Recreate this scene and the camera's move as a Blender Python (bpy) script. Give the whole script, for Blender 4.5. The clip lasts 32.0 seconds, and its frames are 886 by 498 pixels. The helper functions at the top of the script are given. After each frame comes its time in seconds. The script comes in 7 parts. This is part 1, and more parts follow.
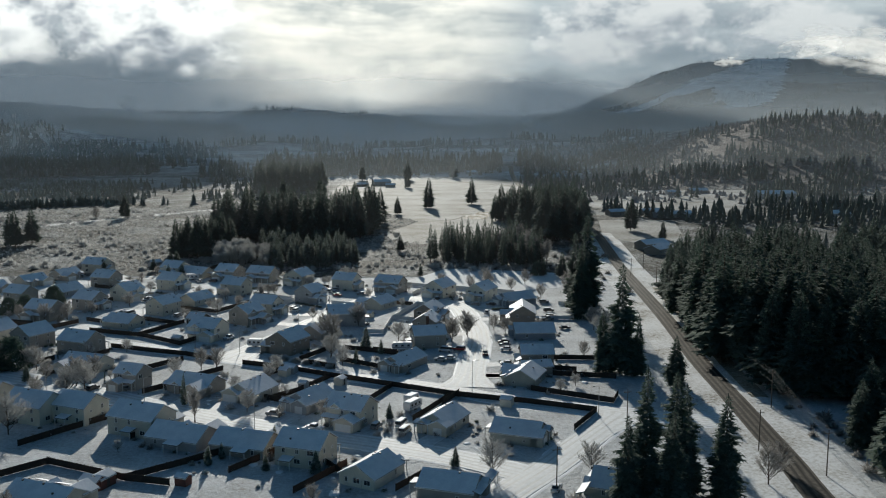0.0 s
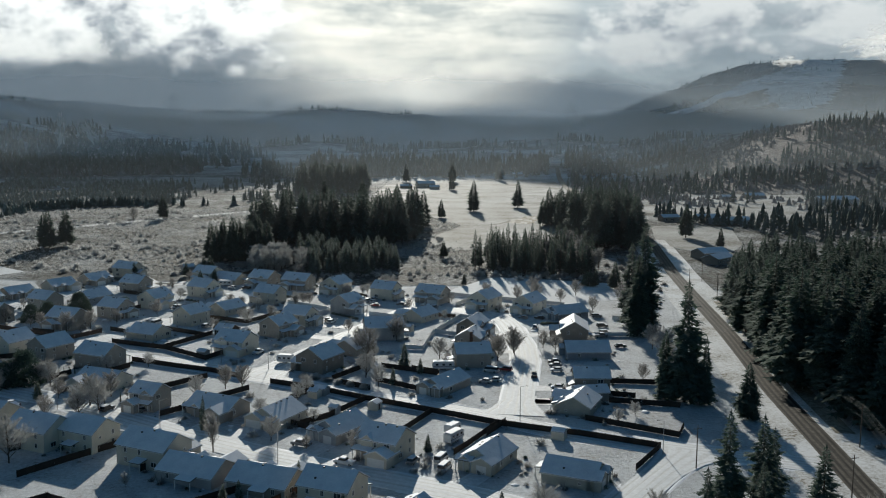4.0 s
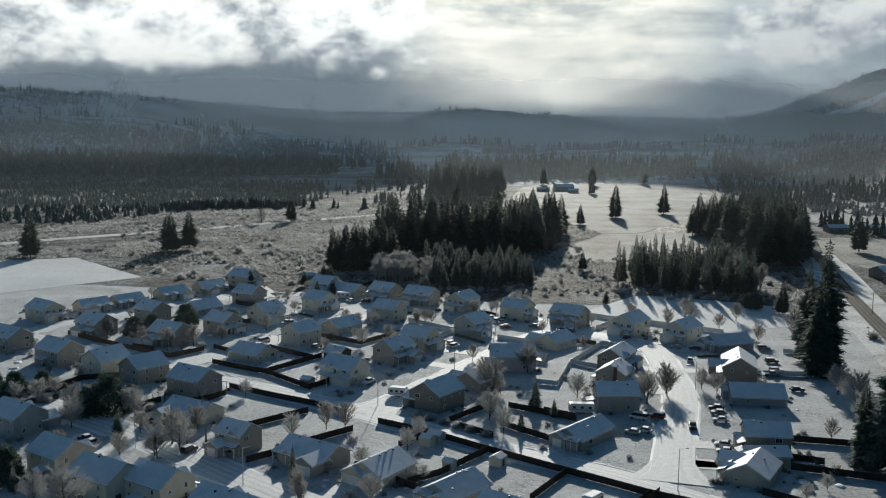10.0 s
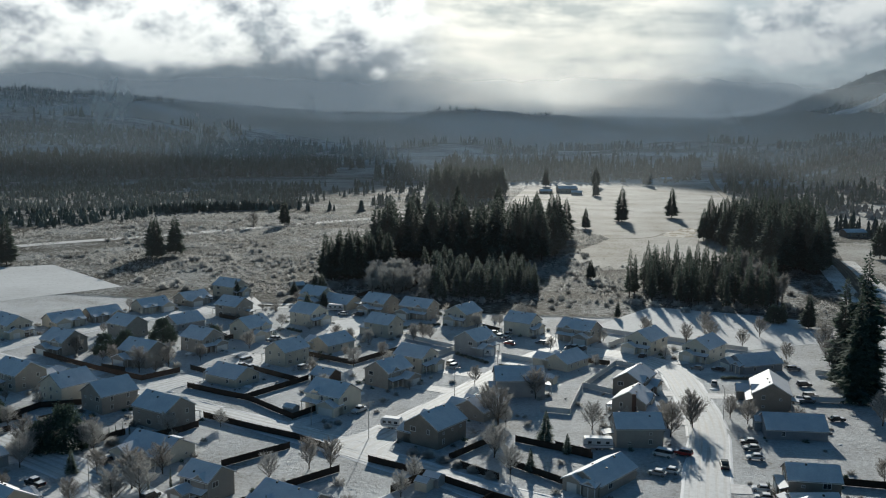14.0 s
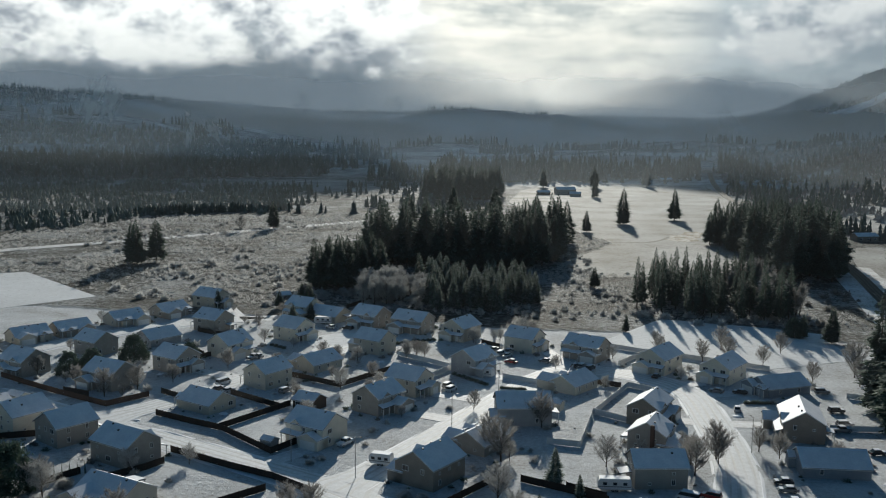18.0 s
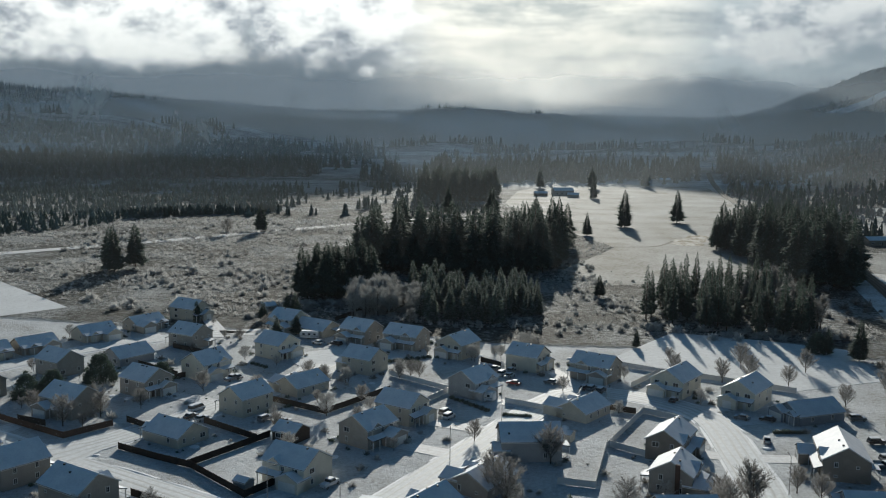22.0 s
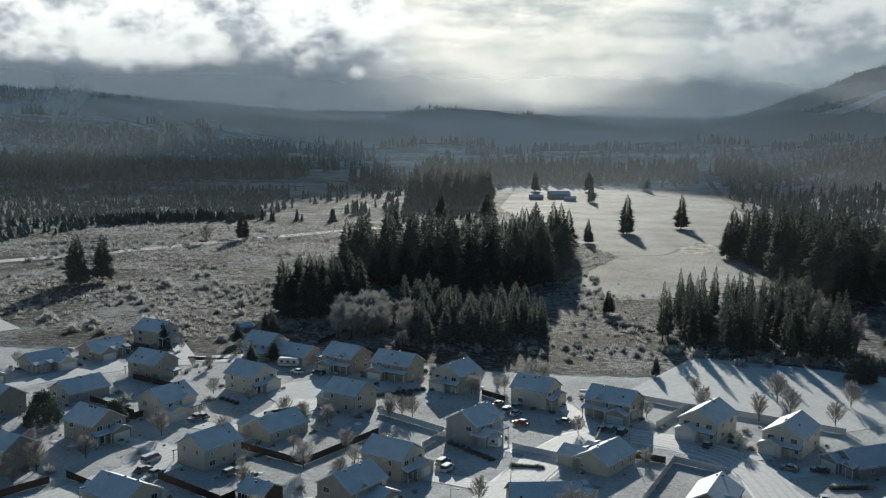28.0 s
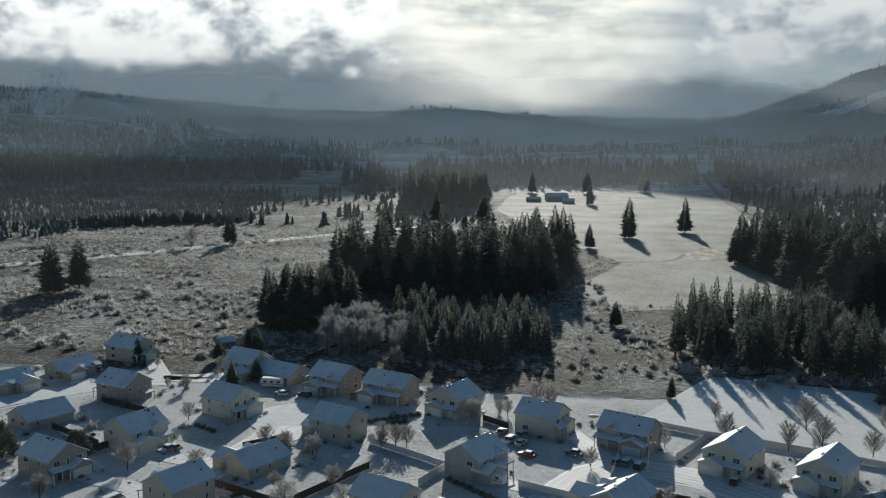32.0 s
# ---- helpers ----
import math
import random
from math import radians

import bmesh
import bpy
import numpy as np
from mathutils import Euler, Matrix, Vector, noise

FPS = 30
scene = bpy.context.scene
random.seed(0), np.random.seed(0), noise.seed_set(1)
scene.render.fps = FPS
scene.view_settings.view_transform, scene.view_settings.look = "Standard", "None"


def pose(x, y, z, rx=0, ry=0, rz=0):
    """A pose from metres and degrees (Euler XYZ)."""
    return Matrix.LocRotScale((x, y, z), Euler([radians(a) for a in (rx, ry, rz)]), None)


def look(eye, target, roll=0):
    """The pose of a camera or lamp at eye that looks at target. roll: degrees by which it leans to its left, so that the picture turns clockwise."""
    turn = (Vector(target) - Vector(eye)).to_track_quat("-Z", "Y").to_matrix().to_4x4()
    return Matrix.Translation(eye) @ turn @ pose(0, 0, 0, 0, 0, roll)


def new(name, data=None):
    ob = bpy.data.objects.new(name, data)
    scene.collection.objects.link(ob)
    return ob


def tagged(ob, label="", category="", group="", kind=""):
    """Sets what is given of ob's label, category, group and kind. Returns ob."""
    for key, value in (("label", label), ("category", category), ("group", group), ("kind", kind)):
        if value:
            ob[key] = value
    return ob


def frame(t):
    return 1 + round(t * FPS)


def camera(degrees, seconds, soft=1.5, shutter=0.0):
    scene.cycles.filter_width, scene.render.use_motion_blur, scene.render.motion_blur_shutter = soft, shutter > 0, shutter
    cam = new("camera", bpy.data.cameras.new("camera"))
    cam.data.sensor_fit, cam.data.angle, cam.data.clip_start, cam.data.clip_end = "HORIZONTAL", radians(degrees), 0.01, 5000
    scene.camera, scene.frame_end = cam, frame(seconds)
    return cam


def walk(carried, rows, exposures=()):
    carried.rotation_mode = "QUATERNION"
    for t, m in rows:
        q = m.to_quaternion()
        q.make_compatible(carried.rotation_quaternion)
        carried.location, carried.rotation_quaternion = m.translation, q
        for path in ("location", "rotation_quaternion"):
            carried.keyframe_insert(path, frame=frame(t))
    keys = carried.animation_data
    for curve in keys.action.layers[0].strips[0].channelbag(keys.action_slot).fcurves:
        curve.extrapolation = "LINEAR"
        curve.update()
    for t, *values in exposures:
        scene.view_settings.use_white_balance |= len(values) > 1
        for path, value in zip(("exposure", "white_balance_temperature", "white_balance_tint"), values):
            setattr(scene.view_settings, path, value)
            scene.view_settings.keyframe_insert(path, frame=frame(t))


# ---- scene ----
cam = camera(49.82, 32.0, 1.1)


def fly(x, y, z, yaw, pitch, roll):
    """The drone's pose: heading (left is plus), tilt and lean in degrees."""
    return pose(x, y, z, 90 + pitch, 0, yaw) @ pose(0, 0, 0, 0, 0, roll)


PATH = [
    (0.0, fly(-25.60, 0.00, 84.48, -9.294, -7.716, 0.222)),
    (1.0, fly(-24.82, 6.67, 84.41, -9.077, -7.674, 0.373)),
    (2.0, fly(-23.92, 13.60, 84.28, -8.400, -7.670, 0.437)),
    (3.0, fly(-22.82, 20.86, 84.11, -7.540, -7.664, 0.454)),
    (3.5, fly(-22.27, 24.60, 84.05, -7.087, -7.671, 0.485)),
    (5.5, fly(-20.03, 40.00, 83.78, -5.097, -7.672, 0.513)),
    (6.0, fly(-19.51, 43.94, 83.70, -4.482, -7.673, 0.496)),
    (7.0, fly(-18.47, 51.92, 83.52, -2.930, -7.657, 0.456)),
    (8.0, fly(-17.74, 60.24, 83.26, -0.953, -7.677, 0.457)),
    (9.0, fly(-17.43, 68.43, 82.96, 0.746, -7.674, 0.467)),
    (10.0, fly(-17.34, 76.58, 82.86, 1.626, -7.682, 0.491)),
    (11.0, fly(-17.36, 84.85, 82.76, 1.689, -7.691, 0.520)),
    (12.0, fly(-17.46, 92.75, 82.64, 1.691, -7.682, 0.532)),
    (13.0, fly(-17.65, 100.30, 82.50, 1.686, -7.654, 0.521)),
    (14.0, fly(-17.97, 107.47, 82.36, 1.627, -7.654, 0.517)),
    (14.5, fly(-18.12, 111.02, 82.32, 1.606, -7.657, 0.506)),
    (16.5, fly(-18.71, 125.09, 82.42, 1.447, -7.685, 0.531)),
    (17.0, fly(-18.85, 128.64, 82.38, 1.407, -7.697, 0.547)),
    (18.0, fly(-19.12, 135.81, 82.32, 1.313, -7.696, 0.579)),
    (19.0, fly(-19.55, 142.98, 82.29, 1.201, -7.735, 0.584)),
    (20.0, fly(-19.82, 150.10, 82.25, 1.129, -7.744, 0.580)),
    (21.0, fly(-20.22, 157.11, 82.27, 1.041, -7.758, 0.616)),
    (22.0, fly(-20.62, 164.14, 82.16, 0.931, -7.743, 0.625)),
    (23.0, fly(-21.10, 171.14, 82.22, 0.842, -7.740, 0.650)),
    (24.0, fly(-21.54, 177.84, 82.27, 0.749, -7.767, 0.631)),
    (25.0, fly(-21.77, 184.52, 82.16, 0.661, -7.747, 0.622)),
    (25.5, fly(-21.91, 187.81, 82.07, 0.611, -7.728, 0.635)),
    (27.5, fly(-22.75, 200.49, 82.05, 0.407, -7.688, 0.616)),
    (28.0, fly(-22.95, 203.56, 82.05, 0.353, -7.686, 0.626)),
    (29.0, fly(-23.33, 209.66, 81.99, 0.265, -7.658, 0.690)),
    (30.0, fly(-23.51, 215.97, 81.96, 0.181, -7.654, 0.712)),
    (31.0, fly(-23.74, 222.32, 81.93, 0.095, -7.656, 0.728)),
    (32.0, fly(-24.07, 228.72, 81.92, -0.000, -7.672, 0.723)),
]
walk(cam, PATH)

# ---- sky, sun, exposure ----
SUN_AZ, SUN_EL = 3.0, 17.0  # degrees: to the right of +y, above the horizon
sun = new("sun", bpy.data.lights.new("sun", "SUN"))
sun.data.energy, sun.data.angle, sun.data.color = 3.15, radians(0.6), (1.0, 0.96, 0.85)
sun_way = Vector((math.sin(radians(SUN_AZ)) * math.cos(radians(SUN_EL)), math.cos(radians(SUN_AZ)) * math.cos(radians(SUN_EL)), math.sin(radians(SUN_EL))))
sun.matrix_world = look(sun_way * 1000, (0, 0, 0))
scene.view_settings.exposure = 0.55

CLOUD_SEED = 0.35
world = bpy.data.worlds.new("sky")
scene.world = world
world.use_nodes = True
wt = world.node_tree
wt.nodes.clear()


def wnode(kind, **values):
    n = wt.nodes.new(kind)
    for k, v in values.items():
        if k.startswith("i_"):
            key = k[2:]
            n.inputs[int(key) if key.isdigit() else key].default_value = v
        elif k == "op":
            n.operation = v
        elif k == "blend":
            n.blend_type = v
        elif k == "dtype":
            n.data_type = v
        elif k == "sky":
            n.sky_type = v
    return n


def wmath(op, a, b=None, clamp=False):
    n = wt.nodes.new("ShaderNodeMath")
    n.operation, n.use_clamp = op, clamp
    for i, v in enumerate((a, b)):
        if v is None:
            continue
        if isinstance(v, (int, float)):
            n.inputs[i].default_value = v
        else:
            wt.links.new(v, n.inputs[i])
    return n.outputs[0]


def wramp(fac, stops):
    n = wt.nodes.new("ShaderNodeValToRGB")
    e = n.color_ramp.elements
    while len(e) < len(stops):
        e.new(0.5)
    for el, (p, c) in zip(e, stops):
        el.position, el.color = p, (*c, 1)
    wt.links.new(fac, n.inputs[0])
    return n.outputs[0]


def wmix(fac, a, b):
    n = wt.nodes.new("ShaderNodeMix")
    n.data_type = "RGBA"
    for sock, v in ((n.inputs[0], fac), (n.inputs[6], a), (n.inputs[7], b)):
        if isinstance(v, (int, float)):
            sock.default_value = v
        elif isinstance(v, tuple):
            sock.default_value = (*v, 1)
        else:
            wt.links.new(v, sock)
    return n.outputs[2]


def wnoise(vec, scale, detail, rough, dist=0.0):
    n = wt.nodes.new("ShaderNodeTexNoise")
    n.inputs["Scale"].default_value, n.inputs["Detail"].default_value = scale, detail
    n.inputs["Roughness"].default_value, n.inputs["Distortion"].default_value = rough, dist
    wt.links.new(vec, n.inputs["Vector"])
    return n.outputs[0]


coord = wt.nodes.new("ShaderNodeTexCoord").outputs["Generated"]
split = wt.nodes.new("ShaderNodeSeparateXYZ")
wt.links.new(coord, split.inputs[0])
dx, dy, dz = split.outputs
azim = wmath("ARCTAN2", dx, dy)  # radians to the right of +y
elev = wmath("ARCSINE", dz)
# heaped cloud: coarse lumps with crisp, frayed edges, lit from behind near the sun
def wcoord(stretch, depth):
    c = wt.nodes.new("ShaderNodeCombineXYZ")
    wt.links.new(azim, c.inputs[0])
    wt.links.new(wmath("MULTIPLY", elev, stretch), c.inputs[1])
    c.inputs[2].default_value = depth
    return c.outputs[0]


def lifted(stretch, depth, up):
    c = wt.nodes.new("ShaderNodeVectorMath")
    c.operation = "ADD"
    wt.links.new(wcoord(stretch, depth), c.inputs[0])
    c.inputs[1].default_value = (0.25 * up, up, 0)
    return c.outputs[0]


def billow(vec):
    """Drifting noise with round puffs on it."""
    v = wt.nodes.new("ShaderNodeTexVoronoi")
    v.inputs["Scale"].default_value, v.inputs["Detail"].default_value, v.inputs["Roughness"].default_value = 15.0, 4.0, 0.62
    wt.links.new(vec, v.inputs["Vector"])
    return wmath("ADD", wnoise(vec, 6.5, 14, 0.61, 0.12), wmath("MULTIPLY", wmath("SUBTRACT", 0.66, v.outputs["Distance"]), 0.12))


heap = billow(wcoord(1.5, CLOUD_SEED))
above = billow(lifted(1.5, CLOUD_SEED, 0.028))
# tops, where the cloud ends upwards, shine; undersides stay grey
shade = wmath("ADD", 0.5, wmath("MULTIPLY", wmath("SUBTRACT", heap, above), 1.35))
streak = wnoise(wcoord(5.0, 2.1), 5.5, 9, 0.60, 0.15)


def wstep(v, lo, hi):
    """0 below lo degrees, 1 above hi degrees, straight between."""
    return wmath("MULTIPLY", wmath("SUBTRACT", v, radians(lo)), 1 / radians(hi - lo), clamp=True)


# the open window in the cloud in front of the hidden sun
off_az = wmath("SUBTRACT", azim, radians(5.0))
near_az = wmath("MAXIMUM", wmath("MULTIPLY", off_az, -1.25), wmath("MULTIPLY", off_az, 1.5))
glow = wmath("SUBTRACT", 1.0, wmath("DIVIDE", near_az, radians(14.5)), clamp=True)
glow = wmath("MULTIPLY", wmath("POWER", glow, 0.9), wstep(elev, 0.0, 1.2))
# heaps stand thick away from that window
west, east = wstep(wmath("MULTIPLY", azim, -1.0), 0.0, 7.0), wstep(azim, 10.0, 17.0)
bias = wmath("ADD", wmath("MULTIPLY", wmath("MULTIPLY", west, wstep(elev, 1.6, 3.0)), 0.34), wmath("MULTIPLY", wmath("MULTIPLY", east, wstep(elev, 3.0, 4.4)), 0.17))
where = wmath("MULTIPLY", wmath("SUBTRACT", wmath("ADD", heap, bias), 0.55), 11.0, clamp=True)
thin = wramp(streak, [(0.36, (0.27, 0.33, 0.37)), (0.62, (0.52, 0.59, 0.61))])
lump = wramp(wmath("ADD", shade, wmath("MULTIPLY", where, 0.06)), [(0.38, (0.30, 0.35, 0.39)), (0.47, (0.52, 0.57, 0.60)), (0.55, (0.80, 0.85, 0.85)), (0.63, (1.0, 1.04, 1.01))])
lump = wmix(wmath("MULTIPLY", east, 0.55), lump, (0.32, 0.365, 0.40))
colour = wmix(where, thin, lump)
bright = wramp(wmath("ADD", wmath("MULTIPLY", streak, 0.65), wmath("MULTIPLY", shade, 0.35)), [(0.39, (0.52, 0.57, 0.56)), (0.49, (0.85, 0.87, 0.80)), (0.58, (1.10, 1.09, 0.98))])
colour = wmix(wmath("MULTIPLY", glow, wmath("SUBTRACT", 1.7, wmath("MULTIPLY", where, 1.1)), clamp=True), colour, bright)
# the dark foot of the cloud, where it lies on the hills
foot = wmath("SUBTRACT", 1.0, wstep(wmath("ADD", wmath("SUBTRACT", elev, wmath("MULTIPLY", west, radians(0.9))), wmath("MULTIPLY", wmath("SUBTRACT", wmath("ADD", wmath("MULTIPLY", heap, 0.3), wmath("MULTIPLY", wnoise(wcoord(1.6, 0.9), 8.0, 7, 0.58, 0.2), 0.7)), 0.5), radians(7.0))), 1.6, 2.7))
foot = wmath("MULTIPLY", wmath("MULTIPLY", foot, foot), wmath("SUBTRACT", 3.0, wmath("MULTIPLY", foot, 2.0)))
colour = wmix(wmath("MULTIPLY", foot, wmath("SUBTRACT", 0.96, wmath("MULTIPLY", glow, 0.95))), colour, (0.15, 0.19, 0.225))
air = wt.nodes.new("ShaderNodeTexSky")
air.sky_type, air.sun_disc = "NISHITA", False
air.sun_elevation, air.sun_rotation = radians(SUN_EL), radians(SUN_AZ)
cool = wt.nodes.new("ShaderNodeMix")
cool.data_type, cool.blend_type = "RGBA", "MULTIPLY"
cool.inputs[0].default_value = 1.0
wt.links.new(air.outputs[0], cool.inputs[6])
cool.inputs[7].default_value = (0.30, 0.90, 1.20, 1)
scaled = wt.nodes.new("ShaderNodeVectorMath")
scaled.operation = "SCALE"
wt.links.new(cool.outputs[2], scaled.inputs[0])
scaled.inputs["Scale"].default_value = 0.0335
# open sky high overhead, cloud deck from the horizon up
high = wmath("MULTIPLY", wmath("SUBTRACT", elev, radians(11)), 1 / radians(14), clamp=True)
colour = wmix(wmath("MULTIPLY", high, 0.95), colour, scaled.outputs[0])
# away from the sun the cloud is lit from the far side only, and stays grey
away = wmath("MULTIPLY", wmath("SUBTRACT", wmath("ABSOLUTE", azim), radians(38)), 1 / radians(25), clamp=True)
colour = wmix(wmath("MULTIPLY", away, 0.9), colour, scaled.outputs[0])
back = wt.nodes.new("ShaderNodeBackground")
wt.links.new(colour, back.inputs[0])
back.inputs[1].default_value = 0.78
wt.links.new(back.outputs[0], wt.nodes.new("ShaderNodeOutputWorld").inputs[0])

# ---- materials ----
def material(name, rough=0.8, metal=0.0, spec=0.3):
    m = bpy.data.materials.new(name)
    m.use_nodes = True
    b = m.node_tree.nodes["Principled BSDF"]
    b.inputs["Roughness"].default_value, b.inputs["Metallic"].default_value = rough, metal
    b.inputs["Specular IOR Level"].default_value = spec
    return m, m.node_tree, b


def nnoise(t, scale, detail=4, rough=0.6, vec=None, dist=0.0):
    n = t.nodes.new("ShaderNodeTexNoise")
    n.inputs["Scale"].default_value, n.inputs["Detail"].default_value = scale, detail
    n.inputs["Roughness"].default_value, n.inputs["Distortion"].default_value = rough, dist
    if vec is not None:
        t.links.new(vec, n.inputs["Vector"])
    return n.outputs[0]


def nramp(t, fac, stops):
    n = t.nodes.new("ShaderNodeValToRGB")
    e = n.color_ramp.elements
    while len(e) < len(stops):
        e.new(0.5)
    for el, (p, c) in zip(e, stops):
        el.position, el.color = p, (*c, 1)
    t.links.new(fac, n.inputs[0])
    return n.outputs[0]


def nmath(t, op, a, b=None, clamp=False):
    n = t.nodes.new("ShaderNodeMath")
    n.operation, n.use_clamp = op, clamp
    for i, v in enumerate((a, b)):
        if v is None:
            continue
        if isinstance(v, (int, float)):
            n.inputs[i].default_value = v
        else:
            t.links.new(v, n.inputs[i])
    return n.outputs[0]


def nmix(t, fac, a, b, blend="MIX"):
    n = t.nodes.new("ShaderNodeMix")
    n.data_type, n.blend_type = "RGBA", blend
    for sock, v in ((n.inputs[0], fac), (n.inputs[6], a), (n.inputs[7], b)):
        if isinstance(v, (int, float)):
            sock.default_value = v
        elif isinstance(v, tuple):
            sock.default_value = (*v, 1)
        else:
            t.links.new(v, sock)
    return n.outputs[2]


def world_place(t):
    return t.nodes.new("ShaderNodeNewGeometry").outputs["Position"]


def object_place(t):
    return t.nodes.new("ShaderNodeTexCoord").outputs["Object"]


def chance(t):
    return t.nodes.new("ShaderNodeObjectInfo").outputs["Random"]


def nbump(t, b, height, strength, distance):
    n = t.nodes.new("ShaderNodeBump")
    n.inputs["Strength"].default_value, n.inputs["Distance"].default_value = strength, distance
    t.links.new(height, n.inputs["Height"])
    t.links.new(n.outputs[0], b.inputs["Normal"])


def two_scale(name, light, dark, coarse, fine, rough=0.85, spec=0.2, bump=0.3, depth=0.05, vary=0.0, place="object", metal=0.0, mid=0.5):
    """A surface with colour that drifts at two scales, a little relief, and a shift from object to object."""
    m, t, b = material(name, rough, metal, spec)
    vec = world_place(t) if place == "world" else object_place(t)
    a, c = nnoise(t, coarse, 4, 0.6, vec), nnoise(t, fine, 5, 0.65, vec)
    both = nmath(t, "ADD", nmath(t, "MULTIPLY", a, 0.55), nmath(t, "MULTIPLY", c, 0.45))
    col = nramp(t, both, [(mid - 0.14, dark), (mid + 0.14, light)])
    if vary:
        col = nmix(t, nmath(t, "MULTIPLY", chance(t), vary), col, tuple(0.55 * v for v in dark))
    t.links.new(col, b.inputs["Base Color"])
    if bump:
        nbump(t, b, c, bump, depth)
    return m


def siding(name, light, dark, pitch=0.17):
    """Painted lap boards: horizontal courses in relief, faint weathering."""
    m, t, b = material(name, 0.7, 0.0, 0.3)
    vec = object_place(t)
    s = t.nodes.new("ShaderNodeSeparateXYZ")
    t.links.new(vec, s.inputs[0])
    course = nmath(t, "FRACT", nmath(t, "DIVIDE", s.outputs[2], pitch))
    a, c = nnoise(t, 0.35, 4, 0.6, vec), nnoise(t, 5.0, 4, 0.7, vec)
    both = nmath(t, "ADD", nmath(t, "MULTIPLY", a, 0.6), nmath(t, "MULTIPLY", c, 0.4))
    col = nramp(t, both, [(0.36, dark), (0.62, light)])
    lip = nmath(t, "GREATER_THAN", course, 0.88)
    col = nmix(t, nmath(t, "MULTIPLY", lip, 0.3), col, tuple(0.5 * v for v in dark))
    t.links.new(col, b.inputs["Base Color"])
    nbump(t, b, course, 0.6, 0.02)
    return m


SNOW = two_scale("snow", (0.86, 0.88, 0.92), (0.74, 0.77, 0.82), 0.12, 1.6, 0.7, 0.25, 0.5, 0.12, place="world")
ROOF_SNOW = two_scale("roof_snow", (0.84, 0.87, 0.92), (0.66, 0.70, 0.77), 0.35, 2.6, 0.65, 0.25, 0.4, 0.05, place="world")
SHINGLE = two_scale("asphalt_shingle", (0.16, 0.16, 0.165), (0.09, 0.09, 0.10), 0.6, 6.0, 0.9, 0.2, 0.5, 0.02)
WHITE_TRIM = two_scale("white_painted_trim", (0.74, 0.74, 0.72), (0.60, 0.60, 0.59), 0.5, 5.0, 0.6, 0.3, 0.1, 0.01)
CONCRETE = two_scale("concrete", (0.42, 0.41, 0.39), (0.30, 0.30, 0.29), 0.5, 6.0, 0.9, 0.2, 0.3, 0.01)
FENCE_WOOD = two_scale("dark_fence_wood", (0.085, 0.068, 0.055), (0.035, 0.029, 0.026), 0.5, 7.0, 0.9, 0.15, 0.5, 0.02, vary=0.35)
RED_FENCE = two_scale("reddish_fence_wood", (0.13, 0.078, 0.056), (0.07, 0.045, 0.036), 0.5, 7.0, 0.9, 0.15, 0.5, 0.02, vary=0.3)
VINYL = two_scale("white_vinyl_fence", (0.72, 0.72, 0.71), (0.58, 0.58, 0.58), 0.5, 6.0, 0.5, 0.35, 0.1, 0.01)
BARK = two_scale("bark", (0.13, 0.10, 0.08), (0.05, 0.04, 0.033), 1.5, 9.0, 0.95, 0.1, 0.8, 0.04)
POLE_WOOD = two_scale("weathered_pole_wood", (0.17, 0.14, 0.115), (0.08, 0.068, 0.058), 0.8, 8.0, 0.9, 0.15, 0.5, 0.02)
TYRE = two_scale("tyre_rubber", (0.03, 0.03, 0.03), (0.015, 0.015, 0.015), 2.0, 12.0, 0.85, 0.2, 0.2, 0.01)
STEEL = two_scale("dull_steel", (0.42, 0.43, 0.44), (0.28, 0.28, 0.29), 1.0, 9.0, 0.45, 0.4, 0.1, 0.01, metal=0.7)
WIRE = two_scale("weathered_cable", (0.22, 0.22, 0.22), (0.14, 0.14, 0.14), 1.0, 9.0, 0.8, 0.2, 0.0, 0.0)
DARK_METAL = two_scale("dark_metal", (0.06, 0.06, 0.065), (0.03, 0.03, 0.03), 1.0, 9.0, 0.55, 0.4, 0.1, 0.01, metal=0.3)
WALLS = {
    "taupe": siding("taupe_siding", (0.37, 0.345, 0.31), (0.29, 0.27, 0.245)),
    "beige": siding("beige_siding", (0.56, 0.52, 0.44), (0.46, 0.43, 0.365)),
    "cream": siding("cream_siding", (0.66, 0.62, 0.53), (0.56, 0.525, 0.45)),
    "grey": siding("grey_siding", (0.40, 0.405, 0.41), (0.31, 0.315, 0.32)),
    "brown": siding("brown_siding", (0.30, 0.26, 0.22), (0.22, 0.19, 0.165)),
    "sage": siding("sage_siding", (0.42, 0.42, 0.37), (0.33, 0.335, 0.295)),
    "blue": siding("blue_grey_siding", (0.28, 0.32, 0.36), (0.21, 0.24, 0.275)),
    "dark": siding("dark_brown_siding", (0.10, 0.075, 0.06), (0.06, 0.047, 0.04)),
    "red": siding("barn_red_siding", (0.20, 0.07, 0.05), (0.13, 0.05, 0.04)),
}


def glass_material():
    m, t, b = material("window_glass", 0.08, 0.0, 0.6)
    vec = object_place(t)
    col = nramp(t, nnoise(t, 1.3, 3, 0.5, vec), [(0.4, (0.02, 0.023, 0.028)), (0.65, (0.06, 0.062, 0.065))])
    t.links.new(col, b.inputs["Base Color"])
    return m


GLASS = glass_material()


